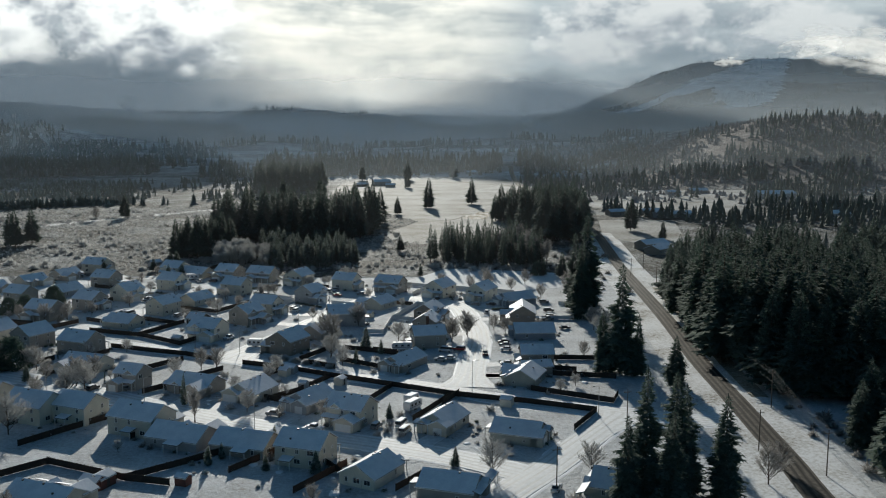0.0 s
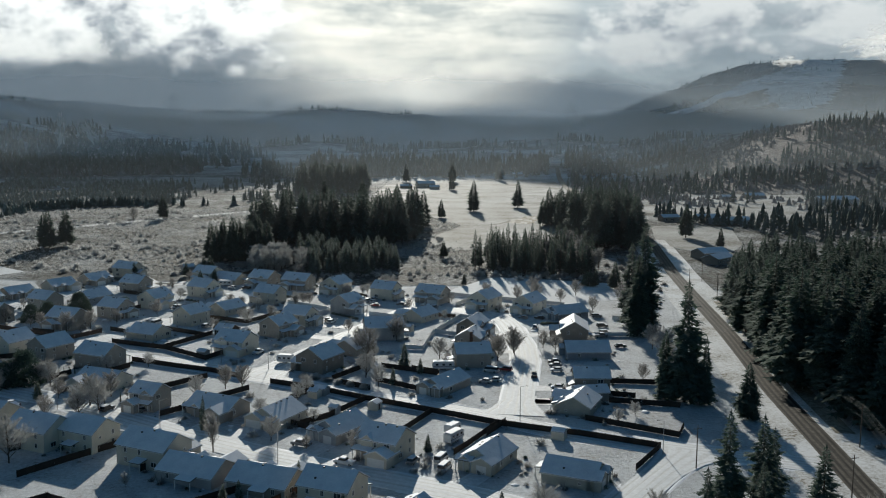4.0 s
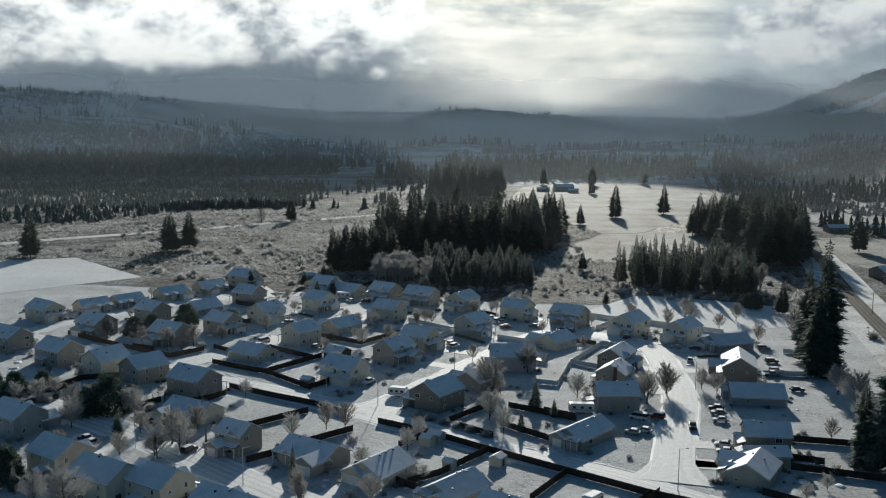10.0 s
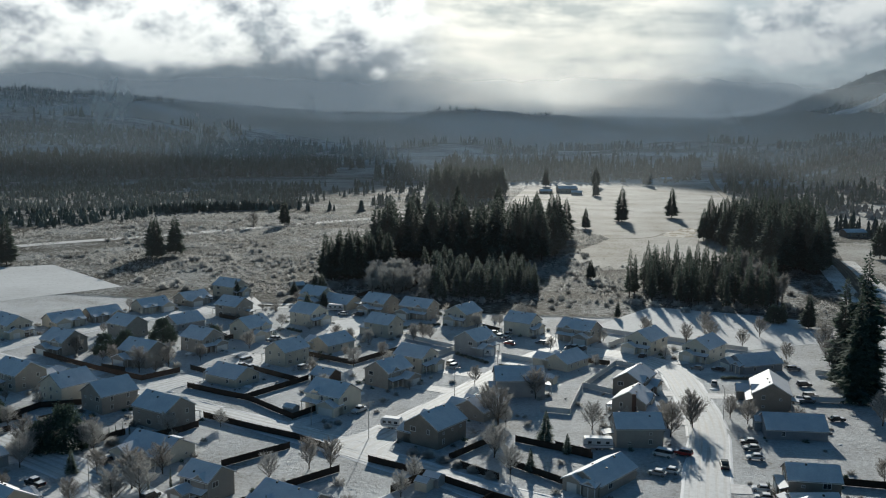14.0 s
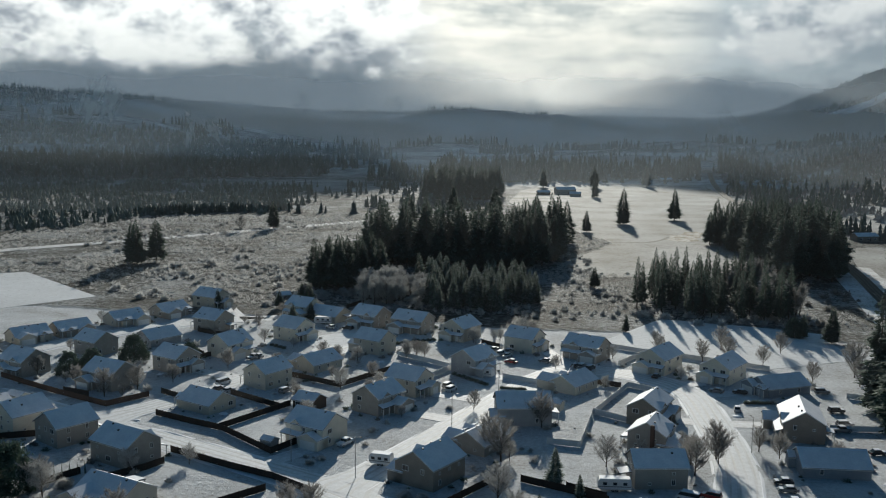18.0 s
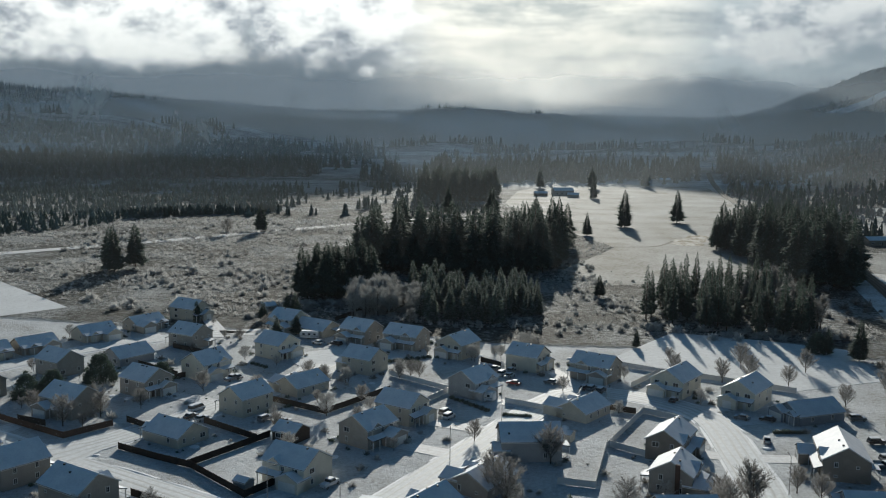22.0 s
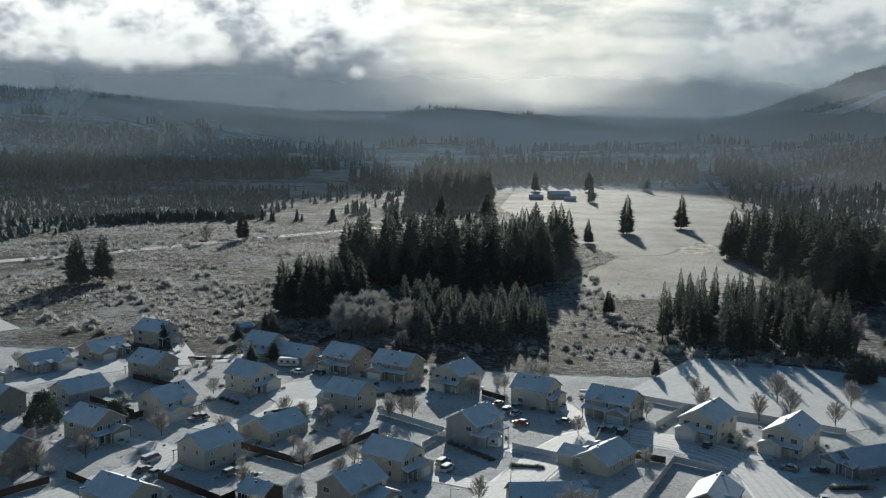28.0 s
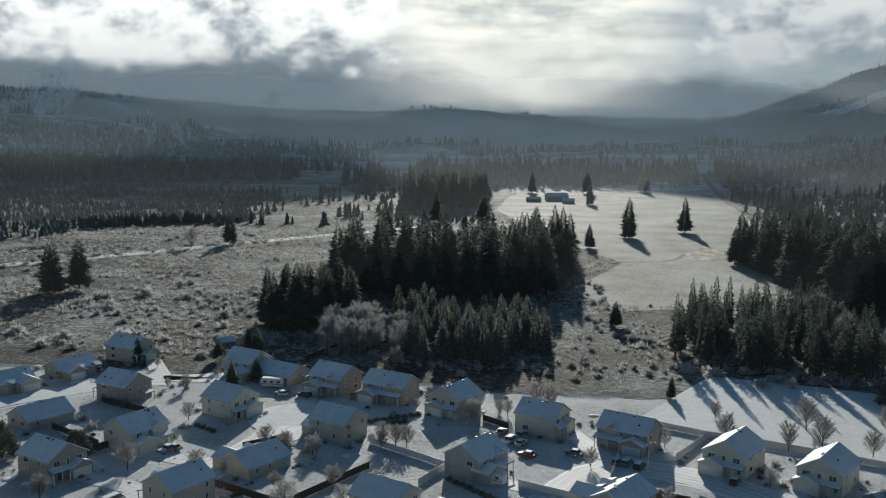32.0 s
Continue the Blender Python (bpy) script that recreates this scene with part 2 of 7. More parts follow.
def frosted(name, green, frost, share, scale=0.9, rough=0.9, even=0.0, thin=0.0, island=False):
    """Needles or twigs with rime on the faces that look up."""
    m, t, b = material(name, rough, 0.0, 0.12)
    g = t.nodes.new("ShaderNodeNewGeometry")
    s = t.nodes.new("ShaderNodeSeparateXYZ")
    t.links.new(g.outputs["Normal"], s.inputs[0])
    up = nmath(t, "ADD", nmath(t, "MULTIPLY", nmath(t, "ABSOLUTE", s.outputs[2]), 1.0 - even), even)
    n = nnoise(t, scale, 5, 0.7, g.outputs["Position"])
    amount = nmath(t, "MULTIPLY", nmath(t, "MULTIPLY", up, nmath(t, "MULTIPLY", nmath(t, "SUBTRACT", n, 0.42), 4.0, clamp=True)), share)
    tone = nmix(t, nnoise(t, 0.25, 3, 0.6, g.outputs["Position"]), tuple(0.6 * v for v in green), tuple(1.35 * v for v in green))
    tone = nmix(t, nmath(t, "MULTIPLY", g.outputs["Random Per Island"] if island else chance(t), 0.7 if island else 0.5), tone, tuple(0.5 * v for v in green))
    colour = nmix(t, amount, tone, frost)
    t.links.new(colour, b.inputs["Base Color"])
    if thin:
        # sprays and twigs let some light through
        lit, both = t.nodes.new("ShaderNodeBsdfTranslucent"), t.nodes.new("ShaderNodeMixShader")
        t.links.new(colour, lit.inputs[0])
        both.inputs[0].default_value = thin
        t.links.new(b.outputs[0], both.inputs[1])
        t.links.new(lit.outputs[0], both.inputs[2])
        t.links.new(both.outputs[0], t.nodes["Material Output"].inputs[0])
    return m


NEEDLES = frosted("fir_needles", (0.078, 0.12, 0.092), (0.47, 0.51, 0.50), 0.26, even=0.1, thin=0.25)
NEEDLES_RIMED = frosted("rimed_needles", (0.10, 0.14, 0.105), (0.58, 0.63, 0.61), 0.8, even=0.22, thin=0.3)
TWIGS = frosted("rimed_twigs", (0.52, 0.515, 0.505), (0.80, 0.81, 0.82), 0.9, even=0.5, thin=0.5)
TWIGS_THICK = frosted("rimed_alder_twigs", (0.44, 0.435, 0.42), (0.74, 0.75, 0.76), 0.85, even=0.4, thin=0.3)
TWIGS_BROWN = frosted("brown_twigs", (0.27, 0.258, 0.245), (0.58, 0.59, 0.60), 0.85, even=0.4, thin=0.45)
FAR_NEEDLES = frosted("far_needles", (0.060, 0.084, 0.066), (0.40, 0.43, 0.45), 0.45, 0.05, even=0.15, island=True)
FAR_RIMED = frosted("far_rimed_needles", (0.07, 0.105, 0.085), (0.44, 0.50, 0.49), 0.55, 0.09, even=0.3, island=True)
FAR_BRUSH = frosted("far_brush_twigs", (0.22, 0.185, 0.175), (0.50, 0.48, 0.48), 0.6, 0.08, even=0.4, island=True)


def ground_material():
    """Snow in the settled flats, rimed rough grass and brush beyond, all by place."""
    m, t, b = material("ground", 0.85, 0.0, 0.15)
    p = world_place(t)
    s = t.nodes.new("ShaderNodeSeparateXYZ")
    t.links.new(p, s.inputs[0])
    snow = nramp(t, nmath(t, "ADD", nmath(t, "MULTIPLY", nnoise(t, 0.05, 5, 0.6, p), 0.5), nmath(t, "MULTIPLY", nnoise(t, 0.9, 5, 0.7, p), 0.5)),
                 [(0.37, (0.30, 0.285, 0.26)), (0.43, (0.46, 0.475, 0.49)), (0.58, (0.66, 0.69, 0.715))])
    trodden = nramp(t, nnoise(t, 3.2, 4, 0.75, p), [(0.36, (0.78, 0.79, 0.81)), (0.50, (1, 1, 1))])
    snow = nmix(t, 1.0, snow, trodden, "MULTIPLY")
    tuft = nmath(t, "ADD", nmath(t, "MULTIPLY", nnoise(t, 0.022, 6, 0.65, p), 0.42), nmath(t, "MULTIPLY", nnoise(t, 0.38, 8, 0.8, p), 0.58))
    rough = nramp(t, tuft, [(0.42, (0.035, 0.033, 0.027)), (0.475, (0.09, 0.097, 0.09)), (0.515, (0.165, 0.177, 0.176)), (0.565, (0.40, 0.425, 0.44))])
    # far slopes: felled strips and woods in long drifts along the contours
    drawn = t.nodes.new("ShaderNodeMapping")
    drawn.inputs["Scale"].default_value = (0.45, 1.6, 3.0)
    t.links.new(p, drawn.inputs[0])
    strips = nmath(t, "ADD", nmath(t, "MULTIPLY", nnoise(t, 0.0035, 6, 0.62, drawn.outputs[0], 0.6), 0.45), nmath(t, "ADD", nmath(t, "MULTIPLY", nnoise(t, 0.011, 5, 0.6, drawn.outputs[0], 0.4), 0.27), nmath(t, "MULTIPLY", nnoise(t, 0.05, 6, 0.75, p), 0.28)))
    far = nramp(t, strips, [(0.41, (0.09, 0.10, 0.10)), (0.46, (0.25, 0.25, 0.245)), (0.51, (0.44, 0.445, 0.45)), (0.55, (0.62, 0.63, 0.645)), (0.60, (0.84, 0.87, 0.90))])
    heath = nramp(t, nmath(t, "ADD", nmath(t, "MULTIPLY", nnoise(t, 0.012, 5, 0.6, p), 0.5), nmath(t, "MULTIPLY", nnoise(t, 0.12, 7, 0.8, p), 0.5)), [(0.40, (0.06, 0.05, 0.046)), (0.48, (0.12, 0.10, 0.098)), (0.56, (0.20, 0.175, 0.17)), (0.66, (0.36, 0.34, 0.34))])
    # the settled land ends along a slanting line north of the last gardens
    edge = nmath(t, "ADD", s.outputs[1], nmath(t, "MULTIPLY", s.outputs[0], 0.14))
    wobble = nmath(t, "MULTIPLY", nnoise(t, 0.03, 4, 0.6, p), 24.0)
    wild = nmath(t, "MULTIPLY", nmath(t, "SUBTRACT", nmath(t, "ADD", edge, wobble), 522.0), 0.2, clamp=True)
    beyond = nmath(t, "MULTIPLY", nmath(t, "SUBTRACT", s.outputs[1], 1150.0), 1 / 300.0, clamp=True)
    col = nmix(t, wild, snow, rough)
    col = nmix(t, beyond, col, far)
    # the brushy slope to the east
    east = nmath(t, "SUBTRACT", nmath(t, "SUBTRACT", s.outputs[0], nmath(t, "MULTIPLY", s.outputs[1], 0.27)), nmath(t, "MULTIPLY", nnoise(t, 0.006, 4, 0.6, p), 120.0))
    slope = nmath(t, "MULTIPLY", nmath(t, "MULTIPLY", east, 1 / 60.0, clamp=True), nmath(t, "MULTIPLY", nmath(t, "SUBTRACT", s.outputs[1], 1060.0), 1 / 120.0, clamp=True))
    slope = nmath(t, "MULTIPLY", slope, nmath(t, "SUBTRACT", 1.0, nmath(t, "MULTIPLY", nmath(t, "SUBTRACT", s.outputs[1], 1900.0), 1 / 300.0, clamp=True)))
    col = nmix(t, slope, col, heath)
    # the dark wooded mountain side
    ridge = nmath(t, "MULTIPLY", nmath(t, "MULTIPLY", nmath(t, "ADD", east, 90.0), 1 / 160.0, clamp=True), nmath(t, "MULTIPLY", nmath(t, "SUBTRACT", s.outputs[1], 2150.0), 1 / 260.0, clamp=True))
    wooded = nramp(t, strips, [(0.42, (0.042, 0.056, 0.062)), (0.54, (0.085, 0.105, 0.115)), (0.63, (0.28, 0.31, 0.33))])
    col = nmix(t, nmath(t, "MULTIPLY", ridge, 0.95), col, wooded)
    t.links.new(col, b.inputs["Base Color"])
    nbump(t, b, nmath(t, "ADD", nnoise(t, 0.5, 6, 0.75, p), nmath(t, "MULTIPLY", nmath(t, "MULTIPLY", wild, nnoise(t, 0.42, 6, 0.72, p)), 8.0)), 0.9, 0.6)
    return m


GROUND = ground_material()


def patch_material(name, stops, coarse, fine, bump):
    m, t, b = material(name, 0.85, 0.0, 0.15)
    p = world_place(t)
    n = nmath(t, "ADD", nmath(t, "MULTIPLY", nnoise(t, coarse, 5, 0.6, p), 0.5), nmath(t, "MULTIPLY", nnoise(t, fine, 6, 0.72, p), 0.5))
    t.links.new(nramp(t, n, stops), b.inputs["Base Color"])
    nbump(t, b, nnoise(t, fine * 1.5, 5, 0.7, p), bump, 0.3)
    return m


BROWN_GRASS = patch_material("wet_brown_grass", [(0.42, (0.12, 0.10, 0.06)), (0.49, (0.24, 0.21, 0.155)), (0.56, (0.55, 0.545, 0.53))], 0.12, 0.45, 0.5)
VERGE = patch_material("frosted_tan_verge", [(0.40, (0.12, 0.105, 0.075)), (0.5, (0.28, 0.255, 0.20)), (0.62, (0.52, 0.50, 0.46))], 0.06, 0.7, 0.5)
SHOULDER = patch_material("snowy_tufted_shoulder", [(0.38, (0.22, 0.20, 0.16)), (0.44, (0.50, 0.50, 0.49)), (0.56, (0.74, 0.76, 0.78))], 0.05, 0.8, 0.5)
DITCH = patch_material("dark_ditch", [(0.40, (0.05, 0.045, 0.038)), (0.6, (0.16, 0.15, 0.13))], 0.1, 0.9, 0.5)
CLEARING = patch_material("clearing_snow", [(0.38, (0.20, 0.21, 0.21)), (0.47, (0.50, 0.52, 0.54)), (0.6, (0.74, 0.76, 0.79))], 0.008, 0.05, 0.3)
MEADOW = patch_material("thin_snow_on_meadow", [(0.41, (0.12, 0.11, 0.085)), (0.465, (0.235, 0.237, 0.225)), (0.53, (0.31, 0.317, 0.31)), (0.62, (0.44, 0.455, 0.455))], 0.02, 0.5, 0.9)
CLEAN_FIELD = patch_material("smooth_field_snow", [(0.34, (0.52, 0.54, 0.56)), (0.6, (0.74, 0.77, 0.80))], 0.02, 0.5, 0.3)
TRACK = patch_material("packed_snow_track", [(0.36, (0.55, 0.54, 0.53)), (0.6, (0.80, 0.81, 0.83))], 0.1, 0.8, 0.3)


def road_material(name, snow_hi, snow_lo, rut, lanes, share):
    """A road by its strip's own coordinates: u across from 0 to 1, v along in metres; wheel ruts wear through the snow."""
    m, t, b = material(name, 0.7, 0.0, 0.3)
    uv = t.nodes.new("ShaderNodeUVMap")
    uv.uv_map = "along"
    s = t.nodes.new("ShaderNodeSeparateXYZ")
    t.links.new(uv.outputs[0], s.inputs[0])
    p = world_place(t)
    stretched = t.nodes.new("ShaderNodeCombineXYZ")
    t.links.new(nmath(t, "MULTIPLY", s.outputs[0], 9.0), stretched.inputs[0])
    t.links.new(nmath(t, "MULTIPLY", s.outputs[1], 0.03), stretched.inputs[1])
    wander = nnoise(t, 1.6, 5, 0.6, stretched.outputs[0])
    u = nmath(t, "ADD", s.outputs[0], nmath(t, "MULTIPLY", nmath(t, "SUBTRACT", nnoise(t, 0.03, 3, 0.5, p), 0.5), 0.10))
    wave = nmath(t, "ABSOLUTE", nmath(t, "SINE", nmath(t, "MULTIPLY", u, math.pi * lanes)))
    worn = nmath(t, "MULTIPLY", nmath(t, "SUBTRACT", nmath(t, "ADD", nmath(t, "MULTIPLY", wave, 0.6), nmath(t, "MULTIPLY", wander, 0.8)), 1.02 - share), 2.2, clamp=True)
    rim = nmath(t, "MULTIPLY", nmath(t, "SUBTRACT", nmath(t, "ABSOLUTE", nmath(t, "SUBTRACT", s.outputs[0], 0.5)), 0.40), 12.0, clamp=True)
    worn = nmath(t, "MULTIPLY", worn, nmath(t, "SUBTRACT", 1.0, rim, clamp=True))
    snow = nramp(t, nnoise(t, 0.7, 5, 0.7, p), [(0.35, snow_lo), (0.65, snow_hi)])
    t.links.new(nmix(t, worn, snow, rut), b.inputs["Base Color"])
    t.links.new(nmath(t, "SUBTRACT", 0.75, nmath(t, "MULTIPLY", worn, 0.12)), b.inputs["Roughness"])
    nbump(t, b, nmath(t, "SUBTRACT", nnoise(t, 1.5, 4, 0.7, p), worn), 0.5, 0.06)
    return m


STREET = road_material("snowy_street", (0.76, 0.79, 0.82), (0.60, 0.625, 0.65), (0.36, 0.355, 0.34), 5, 0.20)
HIGHWAY = road_material("wet_highway_asphalt", (0.15, 0.137, 0.12), (0.06, 0.055, 0.048), (0.012, 0.012, 0.012), 4, 0.40)
HIGHWAY.node_tree.nodes["Principled BSDF"].inputs["Specular IOR Level"].default_value = 0.06
DRIVE = road_material("tyre_marked_drive", (0.78, 0.80, 0.83), (0.60, 0.61, 0.63), (0.52, 0.51, 0.50), 3, 0.14)

# ---- small builders ----
def part(name, bm, mat, parent=None, label=""):
    """Links a bmesh as one mesh object, under a thing or a part."""
    me = bpy.data.meshes.new(name)
    bm.to_mesh(me)
    bm.free()
    me.materials.append(mat)
    ob = new(name, me)
    if parent:
        ob.parent = parent
    if label:
        ob["label"] = label
    return ob


def raw(name, verts, faces, mat, parent=None, smooth=False):
    me = bpy.data.meshes.new(name)
    me.from_pydata([tuple(v) for v in verts], [], faces)
    me.materials.append(mat)
    if smooth:
        me.shade_smooth()
    ob = new(name, me)
    if parent:
        ob.parent = parent
    return ob


def share(name, me, parent, m, label=""):
    """Another object on a mesh that is already made."""
    ob = new(name, me)
    ob.parent = parent
    ob.matrix_local = m
    if label:
        ob["label"] = label
    return ob


def box(bm, x0, y0, z0, x1, y1, z1):
    v = [bm.verts.new(p) for p in ((x0, y0, z0), (x1, y0, z0), (x1, y1, z0), (x0, y1, z0), (x0, y0, z1), (x1, y0, z1), (x1, y1, z1), (x0, y1, z1))]
    for f in ((3, 2, 1, 0), (4, 5, 6, 7), (0, 1, 5, 4), (1, 2, 6, 5), (2, 3, 7, 6), (3, 0, 4, 7)):
        bm.faces.new([v[i] for i in f])
    return v


def boxed(x0, y0, z0, x1, y1, z1, bevel=0.0):
    bm = bmesh.new()
    box(bm, x0, y0, z0, x1, y1, z1)
    if bevel:
        bmesh.ops.bevel(bm, geom=bm.edges[:], offset=bevel, segments=1, affect="EDGES")
    return bm


def prism(outline, y0, y1):
    """An outline in x and z, drawn out along y."""
    bm = bmesh.new()
    a = [bm.verts.new((x, y0, z)) for x, z in outline]
    b = [bm.verts.new((x, y1, z)) for x, z in outline]
    bm.faces.new(a)
    bm.faces.new(b[::-1])
    for i in range(len(a)):
        j = (i + 1) % len(a)
        bm.faces.new((a[j], a[i], b[i], b[j]))
    bmesh.ops.recalc_face_normals(bm, faces=bm.faces[:])
    return bm


def tube(bm, p, q, r0, r1, n=6):
    """A tapered round bar from p to q."""
    p, q = Vector(p), Vector(q)
    turn = (q - p).to_track_quat("Z", "Y").to_matrix()
    rings = []
    for c, r in ((p, r0), (q, r1)):
        rings.append([bm.verts.new(c + turn @ Vector((r * math.cos(2 * math.pi * i / n), r * math.sin(2 * math.pi * i / n), 0))) for i in range(n)])
    for i in range(n):
        j = (i + 1) % n
        bm.faces.new((rings[0][i], rings[0][j], rings[1][j], rings[1][i]))
    bm.faces.new(rings[1])
    bm.faces.new(rings[0][::-1])


def thing(name, m, label, category, group="", kind=""):
    ob = new(name)
    ob.empty_display_size = 0.5
    ob.matrix_world = m
    return tagged(ob, label, category, group, kind)


def smooth(v):
    v = min(1.0, max(0.0, v))
    return v * v * (3 - 2 * v)

# ---- the land ----
def height(x, y):
    """The valley floor is flat; slopes climb to the left, ahead and to a mountain on the right."""
    if y < 700 and abs(x) < 700:
        return 0.0
    far = math.hypot(x, y)
    az = math.degrees(math.atan2(x, y))
    up = 92 * smooth((far - 1500) / 2700)
    up += 72 * smooth((-az - 4) / 20) * smooth((far - 1450) / 1400)
    up += 172 * smooth((az - 12.5) / 12) * smooth((far - 2500) / 1400) * (1 - 0.25 * smooth((az - 30) / 14))
    up += 88 * smooth((az - 15) / 14) * smooth((far - 1150) / 560) * (1 - 0.45 * smooth((far - 1760) / 500))
    up += 46 * math.exp(-((az - 1.0) / 5.0) ** 2 - ((far - 3300) / 350) ** 2)
    rolls = noise.fractal(Vector((x / 620, y / 620, 0.4)), 0.8, 2.1, 5)
    return up + rolls * 34 * smooth((far - 1300) / 1500)


xs = sorted({*range(-4800, 4801, 80), *range(-1400, 2001, 40)})
ys = sorted({*range(-900, 4901, 70), *range(1000, 3600, 35)})
verts = [(x, y, height(x, y)) for y in ys for x in xs]
nx = len(xs)
faces = [(j * nx + i, j * nx + i + 1, (j + 1) * nx + i + 1, (j + 1) * nx + i) for j in range(len(ys) - 1) for i in range(nx - 1)]
ground = tagged(raw("ground", verts, faces, GROUND, smooth=True), "snow-covered valley floor rising to wooded hills", "ground", kind="structure")


def patch(name, outline, mat, label, z=0.06):
    """A level patch of land, a low slab with a skirt that sinks into the ground."""
    n = len(outline)
    top = [(x, y, height(x, y) + z) for x, y in outline]
    low = [(x, y, height(x, y) - 0.3) for x, y in outline]
    faces = [tuple(range(n))] + [(i, n + i, n + (i + 1) % n, (i + 1) % n) for i in range(n)]
    return tagged(raw(name, top + low, faces, mat), label, "ground", kind="structure")


def inside(x, y, poly):
    hit = False
    for (x1, y1), (x2, y2) in zip(poly, poly[1:] + poly[:1]):
        if (y1 > y) != (y2 > y) and x < (x2 - x1) * (y - y1) / (y2 - y1) + x1:
            hit = not hit
    return hit


def smooth_line(points, step=6.0):
    """A rounded line through the points, with points at even steps."""
    pts = [Vector((*p, 0)) for p in points]
    pts = [2 * pts[0] - pts[1]] + pts + [2 * pts[-1] - pts[-2]]
    line = []
    for a, b, c, d in zip(pts, pts[1:], pts[2:], pts[3:]):
        n = max(1, int((c - b).length / step))
        for i in range(n):
            t = i / n
            line.append(0.5 * (2 * b + (c - a) * t + (2 * a - 5 * b + 4 * c - d) * t * t + (3 * b - a - 3 * c + d) * t ** 3))
    return line + [pts[-2]]


LINES = []  # the middle lines of the streets, which the houses face


def road(name, points, width, mat, label, z=0.10, face=True, flare=0.0):
    line = smooth_line(points)
    if face:
        LINES.append(line)
    rows, along = [], 0.0
    for i, p in enumerate(line):
        ahead = (line[min(i + 1, len(line) - 1)] - line[max(i - 1, 0)]).normalized()
        end = min((p - line[0]).length, (p - line[-1]).length)
        side = Vector((ahead.y, -ahead.x, 0)) * width / 2 * (1 + flare * math.exp(-((end / 7.5) ** 2)))
        if i:
            along += (p - line[i - 1]).length
        h = height(p.x, p.y) + z
        rows.append((p - side * 1.06 - Vector((0, 0, 0.3 - h + 0.0)), p - side + Vector((0, 0, h)), p + Vector((0, 0, h + 0.05)), p + side + Vector((0, 0, h)), p + side * 1.06 - Vector((0, 0, 0.3 - h)), along))
    verts = [v for r in rows for v in r[:5]]
    faces = [(5 * i + k, 5 * i + k + 1, 5 * i + k + 6, 5 * i + k + 5) for i in range(len(rows) - 1) for k in range(4)]
    ob = raw(name, verts, faces, mat)
    uv = ob.data.uv_layers.new(name="along")
    us = (0.0, 0.0, 0.5, 1.0, 1.0)
    for loop in ob.data.loops:
        k = loop.vertex_index
        uv.data[loop.index].uv = (us[k % 5], rows[k // 5][5])
    return tagged(ob, label, "road", kind="structure")


# ---- cloud, haze sheets and wisps ----
def unseen_cloud_sheet():
    """A sheet of cloud added ahead, out of view above the hills, to keep the sun off them."""
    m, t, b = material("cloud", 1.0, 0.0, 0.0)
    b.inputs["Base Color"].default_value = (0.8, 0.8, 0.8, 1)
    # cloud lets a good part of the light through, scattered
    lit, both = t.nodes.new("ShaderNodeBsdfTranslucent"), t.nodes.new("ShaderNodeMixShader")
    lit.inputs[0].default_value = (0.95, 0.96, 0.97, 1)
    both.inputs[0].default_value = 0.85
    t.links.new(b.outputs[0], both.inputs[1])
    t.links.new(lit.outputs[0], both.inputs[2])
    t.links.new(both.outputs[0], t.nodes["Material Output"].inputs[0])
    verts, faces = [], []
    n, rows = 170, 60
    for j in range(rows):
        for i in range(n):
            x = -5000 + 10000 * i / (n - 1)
            # the near edge is bowed to leave sun on the meadow and eastern slope
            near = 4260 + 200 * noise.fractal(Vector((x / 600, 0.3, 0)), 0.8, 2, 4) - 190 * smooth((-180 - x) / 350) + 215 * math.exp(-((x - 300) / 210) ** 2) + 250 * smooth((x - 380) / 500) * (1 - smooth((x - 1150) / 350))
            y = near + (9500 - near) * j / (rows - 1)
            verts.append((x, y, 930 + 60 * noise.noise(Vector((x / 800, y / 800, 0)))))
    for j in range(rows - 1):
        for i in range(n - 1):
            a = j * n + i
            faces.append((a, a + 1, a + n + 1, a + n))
    return tagged(raw("unseen_cloud_sheet", verts, faces, m, smooth=True), "unseen sheet of cloud added to shade the far hills", "cloud", kind="structure")


unseen_cloud_sheet()


